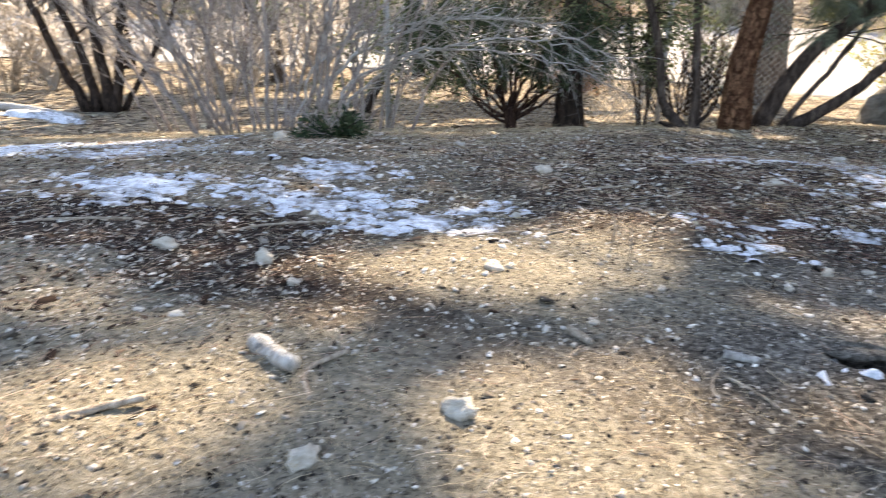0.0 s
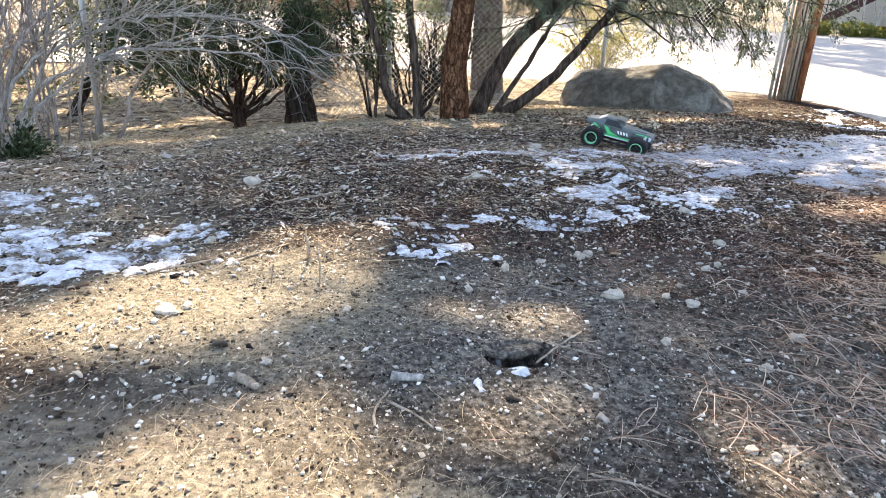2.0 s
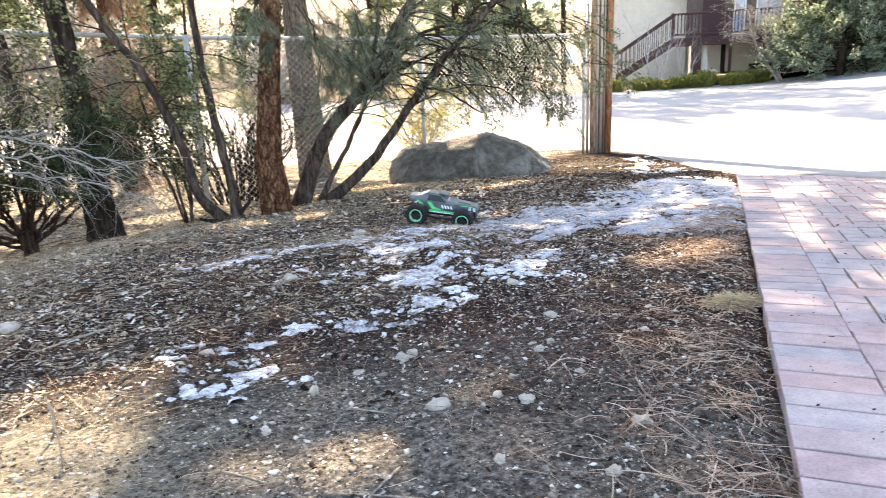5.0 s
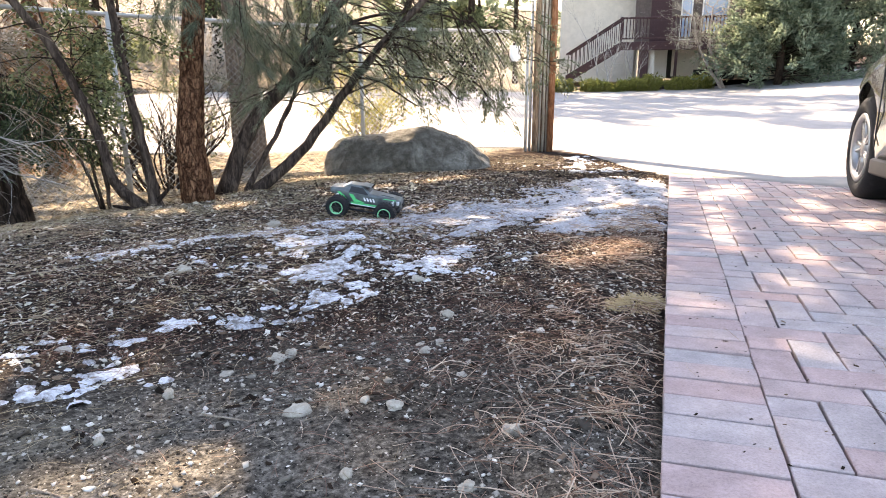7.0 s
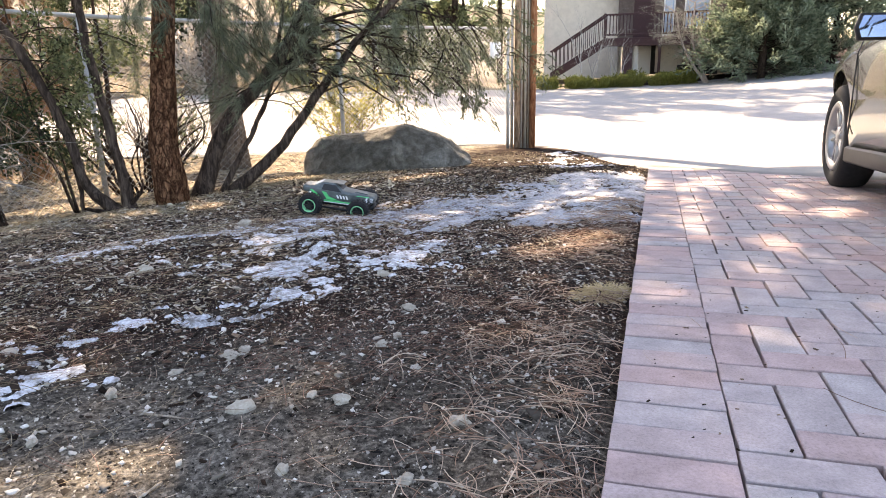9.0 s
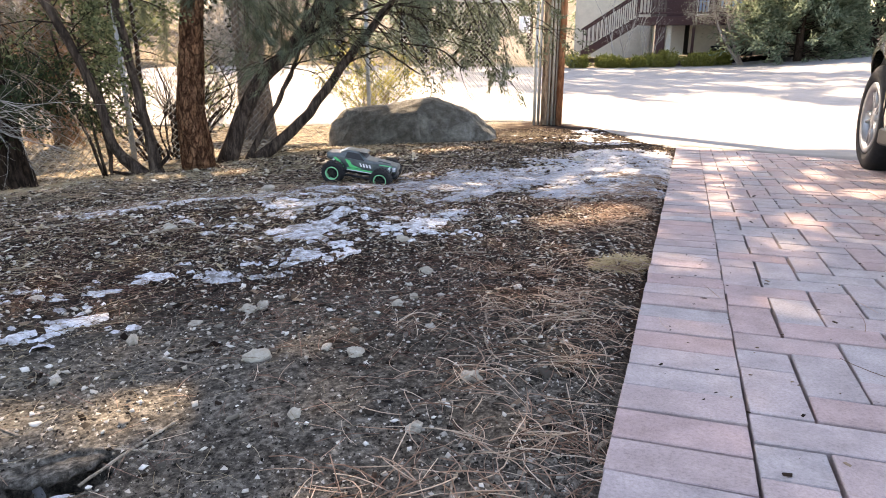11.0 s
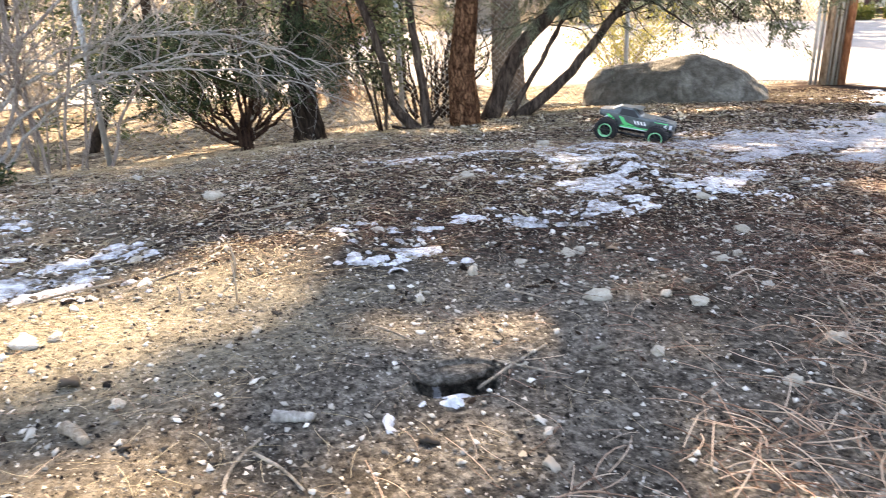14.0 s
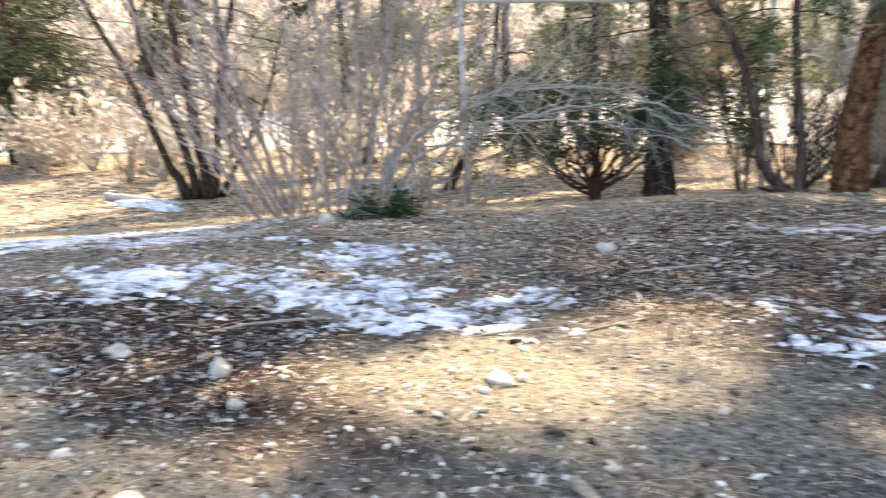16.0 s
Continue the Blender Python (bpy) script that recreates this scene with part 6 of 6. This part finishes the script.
stuff("grit", scatter("grit", [tetra], np.stack([x, y, z + s * 0.2], 1), turns(RNG.uniform(0, 6.28, n), RNG.uniform(-0.8, 0.8, n), RNG.uniform(-0.8, 0.8, n)), s[:, None] * np.array([1.25, 1.0, 0.8]), GRAIN.m),
      "fine dark and pale grit on the trodden soil", "grit")

# specks and single needles on the paving
x, y = RNG.uniform(1.5, 4.6, 900), RNG.uniform(-0.4, 3.0, 900)
ok = (edge_dist(x, y) < -0.03) & (edge_dist(x, y) > -1.6)
x, y = x[ok], y[ok]
n = len(x)
s = np.exp(RNG.normal(-5.75, 0.5, n))
stuff("crumbs", scatter("crumbs", [chip], np.stack([x, y, land(x, y) + 0.016 + s * 0.1], 1), turns(RNG.uniform(0, 6.28, n), RNG.uniform(-0.2, 0.2, n), RNG.uniform(-0.2, 0.2, n)), s[:, None] * np.array([1.8, 0.9, 0.6]), CHIP),
      "dark crumbs of bark strewn on the paving", "debris")
x, y = RNG.uniform(1.4, 4.6, 260), RNG.uniform(-0.2, 3.0, 260)
ok = (edge_dist(x, y) < 0.0) & (edge_dist(x, y) > -0.9) & (RNG.uniform(0, 1, 260) < np.exp(edge_dist(x, y) * 4))
x, y = x[ok], y[ok]
n = len(x)
L = 0.12 * RNG.uniform(0.4, 1.2, n)
stuff("pine_needles", scatter("pine_needles", STRANDS, np.stack([x, y, land(x, y) + 0.018], 1), turns(RNG.uniform(0, 6.28, n), np.zeros(n), np.zeros(n)), np.stack([L, L, L], 1), DRY_NEEDLE), "single brown needles lying on the paving", "pine needles")

# ---- radio-controlled truck ----
SHELL = Mat("truck_shell", 0.35, 0.2, 0.5)
SHELL.color(SHELL.ramp(SHELL.noise(40, 3, 0.5), (0.35, (0.07, 0.088, 0.090)), (0.65, (0.115, 0.138, 0.138))))
SHELL = SHELL.m
RING = plain("mint_rim_ring", (0.22, 0.66, 0.36), 0.4, vary=0.08)
GREEN = plain("bright_green", (0.06, 0.62, 0.22), 0.4, vary=0.1)
RUBBER = plain("black_rubber", (0.016, 0.016, 0.017), 0.85, vary=0.3, scale=40)
BLACK = plain("black_plastic", (0.02, 0.021, 0.022), 0.5, vary=0.2)
WHITE = plain("white_print", (0.75, 0.77, 0.78), 0.5, vary=0.05)


def section(x, w, zb, zt, wt, zm=None):
    """A rounded cross-section of a body shell, at x."""
    zm = zm if zm is not None else zb + (zt - zb) * 0.55
    half = [(w * 0.9, zb), (w, zb + (zm - zb) * 0.5), (w * 0.98, zm), (wt + (w - wt) * 0.25, zt - (zt - zm) * 0.2), (wt * 0.9, zt)]
    return [Vector((x, y, z)) for y, z in half] + [Vector((x, -y, z)) for y, z in reversed(half)]


def tyre_wheel(parent, m, r, width, rim_r, ring_mat, rim_mat, lugs=0, spokes=5):
    """A wheel about m's z axis, its outer face towards +z."""
    w = thing("wheel", Matrix(), "", "")
    w.parent = parent
    w.matrix_local = m
    for key in ("label", "category"):
        if key in w:
            del w[key]
    h = width / 2
    t = Geo()
    t.lathe([(rim_r, -h * 0.7), (rim_r * 1.08, -h * 0.95), (r * 0.86, -h), (r * 0.96, -h * 0.82), (r, -h * 0.4), (r * 1.005, 0), (r, h * 0.4), (r * 0.96, h * 0.82), (r * 0.86, h), (rim_r * 1.08, h * 0.95), (rim_r, h * 0.7)], 36)
    for k in range(lugs):
        a = 2 * math.pi * k / lugs
        for q in (-0.62, 0.0, 0.62):
            t.box(r * 0.10, width * 0.26, r * 0.05, Matrix.Rotation(a + (0.06 if q == 0 else 0), 4, "Z") @ pose(r * 0.985, 0, q * h, 0, 90, 0) @ pose(0, 0, 0, 0, 0, 90), r * 0.008)
    part("tyre", t, RUBBER, w)
    g = Geo()
    lip = 0.84 if spokes == 5 else 0.89
    g.lathe([(rim_r * 0.98, -h * 0.6), (rim_r, h * 0.75), (rim_r * 1.03, h * 0.9), (rim_r * 0.97, h * 0.98), (rim_r * lip, h * 0.9), (rim_r * (lip - 0.03), h * 0.5)], 32)
    part("rim", g, ring_mat, w)
    # black backing disc stands in for the shade between the spokes
    g = Geo()
    g.lathe([(rim_r * 0.9, h * 0.05), (0.001, h * 0.05)], 24)
    part("brake_disc", g, BLACK, w)
    g = Geo()
    g.lathe([(rim_r * 0.3, h * 0.1), (rim_r * 0.28, h * 0.75), (0.001, h * 0.78)], 24)
    for k in range(spokes):
        a = 2 * math.pi * k / spokes
        for d in (-0.17, 0.17) if spokes == 5 else (0,):
            q = Geo()
            q.box(rim_r * 0.72, rim_r * (0.09 if spokes == 5 else 0.14), h * 0.34, Matrix.Rotation(a + d, 4, "Z") @ pose(rim_r * 0.5, 0, h * 0.42, 0, 0, 0), rim_r * 0.02)
            part("spoke", q, rim_mat, w)
    part("hub", g, rim_mat, w)
    return w


rx, ry = 2.66, 3.50
mz = gz(rx, ry)
truck = thing("toy_truck", Matrix.Translation((rx, ry, mz + 0.002)) @ Matrix.Rotation(radians(-44), 4, "Z") @ pose(0, 0, 0, 2.0, 8.5, 0), "grey and green radio-controlled truck on the bank", "toy truck")
WR = 0.061
body = Geo()
body.loft([section(x, w, zb, zt, wt, zm) for x, w, zb, zt, wt, zm in (
    (0.190, 0.044, 0.088, 0.112, 0.040, 0.104), (0.182, 0.052, 0.080, 0.124, 0.046, 0.112), (0.135, 0.054, 0.084, 0.129, 0.048, 0.118), (0.090, 0.058, 0.082, 0.133, 0.050, 0.122), (0.072, 0.070, 0.058, 0.135, 0.052, 0.124),
    (0.028, 0.073, 0.056, 0.139, 0.054, 0.127), (0.022, 0.073, 0.056, 0.142, 0.053, 0.128), (-0.014, 0.074, 0.056, 0.176, 0.048, 0.130), (-0.020, 0.074, 0.056, 0.179, 0.047, 0.131), (-0.082, 0.072, 0.060, 0.181, 0.047, 0.134),
    (-0.090, 0.070, 0.066, 0.177, 0.047, 0.134), (-0.118, 0.062, 0.088, 0.158, 0.048, 0.134), (-0.150, 0.058, 0.100, 0.150, 0.048, 0.134), (-0.184, 0.056, 0.108, 0.146, 0.046, 0.134), (-0.190, 0.052, 0.112, 0.142, 0.044, 0.132))])
part("shell", body, SHELL, truck, "grey painted body shell", False)
g = Geo()
g.box(0.27, 0.085, 0.022, pose(-0.005, 0, 0.046), 0.005)
g.box(0.10, 0.055, 0.02, pose(0.15, 0, 0.046), 0.005)
part("chassis", g, BLACK, truck)
g = Geo()
g.box(0.02, 0.11, 0.026, pose(0.192, 0, 0.052), 0.005)
part("bumper", g, BLACK, truck)
for s in (-1, 1):
    # side window, windscreen strip, stripe and print are thin panels on the shell
    g = Geo()
    g.face((-0.086, s * 0.0735, 0.137), (0.018, s * 0.0748, 0.134), (-0.016, s * 0.0600, 0.1725), (-0.078, s * 0.0600, 0.1735))
    part("side_window", g, BLACK, truck, "black side window", False)
    g = Geo()
    g.face((0.075, s * 0.0745, 0.066), (-0.070, s * 0.0765, 0.062), (-0.070, s * 0.0775, 0.076), (0.075, s * 0.0755, 0.074))
    g.face((0.010, s * 0.0768, 0.078), (-0.055, s * 0.0775, 0.078), (-0.085, s * 0.0765, 0.128), (-0.060, s * 0.0770, 0.124), (-0.045, s * 0.0775, 0.098))
    g.face((-0.082, s * 0.0745, 0.070), (-0.092, s * 0.0740, 0.074), (-0.150, s * 0.0650, 0.122), (-0.138, s * 0.0660, 0.128), (-0.108, s * 0.0715, 0.108))
    part("stripe", g, GREEN, truck, "bright green side stripes", False)
    g = Geo()
    for k in range(4):
        x = 0.058 - 0.016 * k
        g.face((x, s * 0.0755, 0.092), (x - 0.009, s * 0.0758, 0.092), (x - 0.017, s * 0.0758, 0.114), (x - 0.008, s * 0.0755, 0.114))
    part("print", g, WHITE, truck, "white printed marks", False)
    g = Geo()
    g.box(0.145, 0.003, 0.005, pose(0.002, s * 0.0762, 0.058), 0.001)
    part("sill_line", g, WHITE, truck, "thin white line along the sill", False)
    g = Geo()
    g.box(0.085, 0.003, 0.005, pose(0.120, s * 0.0552, 0.1165), 0.001)
    part("hood_line", g, GREEN, truck, "thin green line along the hood", False)
    for k in range(4):
        g = Geo()
        g.box(0.016, 0.003, 0.0035, pose(0.174, s * 0.0532, 0.090 + 0.0068 * k), 0.0008)
        part("grille_bar", g, WHITE, truck, "white side grille bar", False)
    g = Geo()
    g.tube([(0.13, s * 0.07, 0.035), (-0.13, s * 0.07, 0.040)], 0.006, 8)
    part("side_bar", g, BLACK, truck)
g = Geo()
g.face((0.021, -0.047, 0.1460), (0.021, 0.047, 0.1460), (-0.010, 0.042, 0.1755), (-0.010, -0.042, 0.1755))
part("windscreen", g, BLACK, truck, "black windscreen", False)
g = Geo()
g.box(0.05, 0.096, 0.006, pose(-0.004, 0, 0.1775, 0, 4, 0), 0.002)
part("visor", g, SHELL, truck, "roof visor over the windscreen", False)
g = Geo()
g.box(0.07, 0.06, 0.010, pose(0.115, 0, 0.127, 0, 5, 0), 0.003)
part("hood_scoop", g, SHELL, truck, "", False)
for k in range(4):
    g = Geo()
    g.box(0.009, 0.074, 0.003, pose(-0.096 - 0.009 * k, 0, 0.1750 - 0.0062 * k, 0, -34, 0), 0.001)
    part("louvre", g, WHITE, truck)
for x, s in ((0.135, 1), (0.135, -1), (-0.135, 1), (-0.135, -1)):
    tyre_wheel(truck, pose(x, s * 0.138, WR, -90 * s, 0, 0), WR, 0.078, 0.036, RING, BLACK, 24, 6)
    g = Geo()
    g.tube([(x, s * 0.04, 0.05), (x, s * 0.125, WR)], 0.006, 7)
    part("axle_arm", g, BLACK, truck)
    g = Geo()
    d = 0.028 if x > 0 else -0.028
    lo, hi = Vector((x + d * 0.6, s * 0.088, 0.050)), Vector((x + d, s * 0.050, 0.122))
    g.tube([lo, hi], 0.004, 8)
    turnsn = 7
    pts = []
    ax = (hi - lo).normalized()
    e1 = ax.orthogonal().normalized()
    e2 = ax.cross(e1)
    for k in range(turnsn * 8):
        a = k / 8 * 2 * math.pi
        pts.append(lo.lerp(hi, 0.12 + 0.75 * k / (turnsn * 8)) + (e1 * math.cos(a) + e2 * math.sin(a)) * 0.0085)
    g.tube(pts, 0.0016, 5)
    part("shock_absorber", g, WHITE, truck, "pale coil spring")

# the shell sits high over the chassis
for ob in truck.children:
    if ob.name.split(".")[0] in ("shell", "side_window", "stripe", "print", "windscreen", "louvre", "sill_line", "hood_line", "grille_bar", "visor", "hood_scoop"):
        ob.location.z, ob.scale = 0.020, (1.08, 1.0, 0.86)

# ---- parked car on the driveway ----
PAINT = Mat("champagne_paint", 0.22, 0.55, 0.5)
PAINT.color(PAINT.ramp(PAINT.noise(300, 2, 0.5), (0.3, (0.245, 0.23, 0.185)), (0.7, (0.30, 0.285, 0.235))))
PAINT.set("Coat Weight", 0.8)
PAINT = PAINT.m
ALLOY = plain("wheel_alloy", (0.40, 0.395, 0.385), 0.38, 0.7, 0.12)
CARGLASS = Mat("car_glass", 0.04, 0.0, 0.6).color((0.02, 0.025, 0.03)).m
MIRROR = Mat("mirror_glass", 0.03, 1.0).color((0.40, 0.50, 0.66)).m
WHEELBASE, TRACK, CR = 2.72, 1.58, 0.345
head = math.atan2(0.5555, 0.8315) + radians(0)
front = Vector((5.73, 1.98))
c, s = math.cos(head), math.sin(head)
cx = front.x - c * WHEELBASE / 2 + s * TRACK / 2
cy = front.y - s * WHEELBASE / 2 - c * TRACK / 2
zf, zr = float(land(*front)), float(land(front.x - c * WHEELBASE, front.y - s * WHEELBASE))
pitch = math.atan2(zr - zf, WHEELBASE)
car = thing("parked_car", Matrix.Translation((cx, cy, (zf + zr) / 2 + 0.012)) @ Matrix.Rotation(head, 4, "Z") @ Matrix.Rotation(pitch, 4, "Y"), "champagne-coloured car parked at the end of the paving", "car")


def car_section(x, w, zb, belt, top, wt):
    half = [(w * 0.86, zb), (w * 0.97, zb + 0.06), (w, zb + 0.22), (w * 0.985, zb + 0.36), (w * 0.995, belt - 0.12), (w * 0.95, belt), (wt + (w - wt) * 0.12, top - (top - belt) * 0.16 if top > belt + 0.1 else belt + (top - belt) * 0.5), (wt * 0.82, top)]
    return [Vector((x, y, z)) for y, z in half] + [Vector((x, -y, z)) for y, z in reversed(half)]


shell = Geo()
shell.loft([car_section(*q) for q in (
    (2.22, 0.40, 0.30, 0.62, 0.66, 0.36), (2.16, 0.56, 0.24, 0.70, 0.76, 0.50), (1.95, 0.74, 0.22, 0.80, 0.86, 0.64), (1.75, 0.84, 0.21, 0.84, 0.90, 0.70), (1.6, 0.89, 0.21, 0.87, 0.93, 0.74), (1.2, 0.915, 0.21, 0.92, 0.99, 0.74), (0.62, 0.915, 0.21, 0.96, 1.04, 0.72),
    (0.42, 0.915, 0.21, 0.97, 1.07, 0.70), (0.10, 0.915, 0.21, 0.98, 1.27, 0.64), (-0.2, 0.915, 0.21, 0.985, 1.41, 0.61), (-0.5, 0.915, 0.21, 0.99, 1.47, 0.60), (-1.0, 0.915, 0.21, 1.0, 1.47, 0.60), (-1.5, 0.91, 0.22, 1.01, 1.42, 0.59),
    (-1.95, 0.89, 0.24, 1.02, 1.25, 0.60), (-2.2, 0.85, 0.28, 1.0, 1.08, 0.62), (-2.3, 0.74, 0.34, 0.90, 0.95, 0.60))])
me = shell.mesh("body", PAINT)
raw = new("raw_body", me)
cut = Geo()
for x in (WHEELBASE / 2, -WHEELBASE / 2):
    for sd in (-1, 1):
        cut.lathe([(0.001, -0.17), (0.40, -0.17), (0.40, 0.17), (0.001, 0.17)], 36, pose(x, sd * 0.86, CR + 0.02, 90, 0, 0))
cutter = new("cutter", cut.mesh("cutter", PAINT, False))
mod = raw.modifiers.new("arches", "BOOLEAN")
mod.object, mod.operation, mod.solver = cutter, "DIFFERENCE", "EXACT"
bpy.context.view_layer.update()
done = bpy.data.meshes.new_from_object(raw.evaluated_get(bpy.context.evaluated_depsgraph_get()))
bpy.data.objects.remove(raw)
bpy.data.objects.remove(cutter)
part("body", done, PAINT, car)
for x, sd in ((WHEELBASE / 2, 1), (WHEELBASE / 2, -1), (-WHEELBASE / 2, 1), (-WHEELBASE / 2, -1)):
    turn = 0
    tyre_wheel(car, pose(x, sd * TRACK / 2, CR - 0.01, 0, 0, turn) @ pose(0, 0, 0, -90 * sd, 0, 0), CR, 0.215, 0.225, ALLOY, ALLOY, 0, 5)
for sd in (-1, 1):
    g = Geo()
    g.face((0.32, sd * 0.868, 0.995), (-0.60, sd * 0.876, 1.005), (-0.57, sd * 0.665, 1.40), (-0.12, sd * 0.68, 1.36))
    part("front_window", g, CARGLASS, car, "dark side glass", False)
    g = Geo()
    g.face((-0.66, sd * 0.876, 1.005), (-1.5, sd * 0.868, 1.02), (-1.35, sd * 0.66, 1.385), (-0.64, sd * 0.662, 1.40))
    part("rear_window", g, CARGLASS, car, "dark side glass", False)
    g = Geo()
    g.box(1.9, 0.03, 0.10, pose(0, sd * 0.905, 0.19), 0.012)
    part("sill", g, BLACK, car)
    for x in (0.92, -0.48, -1.42):
        g = Geo()
        g.tube([(x, sd * 0.9155, 0.36), (x, sd * 0.914, 0.6), (x, sd * 0.912, 0.84), (x - 0.02, sd * 0.872, 0.985)], 0.005, 4)
        part("door_seam", g, BLACK, car)
    for x in (-0.3, -1.25):
        g = Geo()
        g.tube([(x + 0.09, sd * 0.91, 0.80), (x + 0.06, sd * 0.94, 0.805), (x - 0.06, sd * 0.94, 0.805), (x - 0.09, sd * 0.91, 0.80)], 0.012, 8)
        part("door_handle", g, PAINT, car)
    m = part("wing_mirror", Geo().loft([[Vector((x, sd * y, z)) for x, y, z in ring] for ring in (
        [(0.30, 0.90, 0.855), (0.30, 1.12, 0.855), (0.30, 1.14, 0.925), (0.30, 1.12, 1.005), (0.30, 0.93, 1.005), (0.30, 0.90, 0.945)],
        [(0.20, 0.89, 0.835), (0.20, 1.14, 0.835), (0.20, 1.165, 0.925), (0.20, 1.14, 1.025), (0.20, 0.92, 1.025), (0.20, 0.89, 0.945)],
        [(0.16, 0.90, 0.840), (0.16, 1.135, 0.840), (0.16, 1.16, 0.925), (0.16, 1.135, 1.020), (0.16, 0.93, 1.020), (0.16, 0.90, 0.945)])]), BLACK, car, "dark wing mirror housing")
    g = Geo()
    g.face((0.156, sd * 0.92, 0.855), (0.156, sd * 1.125, 0.855), (0.156, sd * 1.145, 0.925), (0.156, sd * 1.125, 1.005), (0.156, sd * 0.94, 1.005), (0.156, sd * 0.92, 0.945))
    part("mirror_glass", g, MIRROR, m, "bluish mirror glass", False)
    g = Geo()
    g.tube([(0.27, sd * 0.84, 0.905), (0.26, sd * 0.92, 0.875)], 0.03, 8)
    part("mirror_arm", g, BLACK, m)
    m.matrix_local = Matrix.Translation((0.24, sd * 0.93, 0.90)) @ Matrix.Diagonal((0.78, 0.78, 0.7, 1)) @ Matrix.Translation((-0.24, -sd * 0.93, -0.90))
    g = Geo()
    g.face((2.10, sd * 0.64, 0.60), (1.80, sd * 0.835, 0.68), (1.78, sd * 0.825, 0.78), (2.04, sd * 0.64, 0.74))
    part("headlight", g, WHITE, car, "clear headlight", False)
g = Geo()
g.face((0.41, -0.66, 1.085), (0.41, 0.66, 1.085), (-0.19, 0.55, 1.42), (-0.19, -0.55, 1.42))
part("windscreen", g, CARGLASS, car, "dark windscreen", False)
g = Geo()
g.box(4.1, 1.5, 0.08, pose(0, 0, 0.20), 0.02)
part("underbody", g, BLACK, car)

# ---- brick paving ----
paving = tagged(new("pavement"), "pink and grey concrete brick paving in herringbone", "pavement", kind="structure")


def pave_pose(s, r, yaw=0.0):
    x, y = EDGE[0] + ALONG[0] * s + ACROSS[0] * r, EDGE[1] + ALONG[1] * s + ACROSS[1] * r
    z = float(land(x, y))
    dx, dy = (float(land(x + 0.05, y)) - z) / 0.05, (float(land(x, y + 0.05)) - z) / 0.05
    up = Vector((-dx, -dy, 1)).normalized()
    a = Vector((ALONG[0], ALONG[1], 0))
    a = (a - up * a.dot(up)).normalized()
    m = Matrix((a, up.cross(a), up)).transposed().to_4x4()
    return Matrix.Translation((x, y, z + 0.004 + uni(-0.002, 0.002))) @ m @ pose(uni(-0.0012, 0.0012), uni(-0.0012, 0.0012), -0.045, uni(-0.7, 0.7), uni(-0.7, 0.7), yaw + uni(-0.9, 0.9))


def end_line(r):
    return 5.78 - 0.55 * r


paver_mesh = Geo()
paver_mesh.box(0.1925, 0.0915, 0.055, None, 0.0016)
paver_me = paver_mesh.mesh("paver", PAVER, False)
half_mesh = Geo()
half_mesh.box(0.0925, 0.0915, 0.055, None, 0.0016)
half_me = half_mesh.mesh("half_paver", PAVER, False)
tiles = []
for k in range(-16, 62):
    s = k * 0.0975
    if s < end_line(0.1):
        tiles.append((s, 0.10, 90, 1))
W = 0.0985
for i in range(-1, 44):
    for j in range(-16, 64):
        c = (i - j) % 4
        if c == 0:
            s, r, yaw, whole = (j + 0.5, i + 1.0, 90, 1) if i >= 0 else (j + 0.5, 0.5, 90, 0)
        elif c == 2 and i >= 0:
            s, r, yaw, whole = j, i + 0.5, 0, 1
        else:
            continue
        s, r = s * W, 0.1965 + r * W
        if s < end_line(r) - 0.05 and r < 4.4:
            tiles.append((s, r, yaw, whole))
near = [q for q in tiles if -0.2 < q[0] < 2.6 and q[1] < 1.15]
near = sorted(near, key=lambda q: q[0] + q[1])[:300]
taken = set(near)
rest = Geo()
for s, r, yaw, whole in tiles:
    m = pave_pose(s, r, yaw)
    if (s, r, yaw, whole) in taken:
        ob = part("brick", paver_me if whole else half_me, PAVER, paving)
        ob.matrix_world = m
    else:
        rest.box(0.1925 if whole else 0.0925, 0.0915, 0.055, m, 0.0016)
PAVER_REST = Mat("concrete_paver_rest", 0.9, spec=0.15)
k = PAVER_REST
base = k.ramp(k.island(), (0.0, (0.375, 0.272, 0.256)), (0.3, (0.39, 0.312, 0.297)), (0.55, (0.365, 0.335, 0.328)), (0.8, (0.385, 0.292, 0.275)), (1.0, (0.355, 0.322, 0.318)))
k.color(k.mix(1.0, base, k.ramp(k.noise(38, 6, 0.75), (0.3, 0.74), (0.7, 1.15)), "MULTIPLY"))
k.bump(k.noise(120, 5, 0.7), 0.3, 0.002)
tagged(part("bricks", rest, k.m, paving, "", False), kind="stuff")
# sand bed under the joints
bed = Geo()
rows = []
for a in range(60):
    s = -1.7 + a * 0.13
    row = []
    for b in range(8):
        r = 0.004 + (4.35) * b / 7
        q = min(s, end_line(r))
        x, y = EDGE[0] + ALONG[0] * q + ACROSS[0] * r, EDGE[1] + ALONG[1] * q + ACROSS[1] * r
        row.append((x, y, float(land(x, y)) - 0.03))
    rows.append(row)
bed.loft(rows, close=False, ends=False)
part("joint_sand", bed, SAND, paving, "", True)
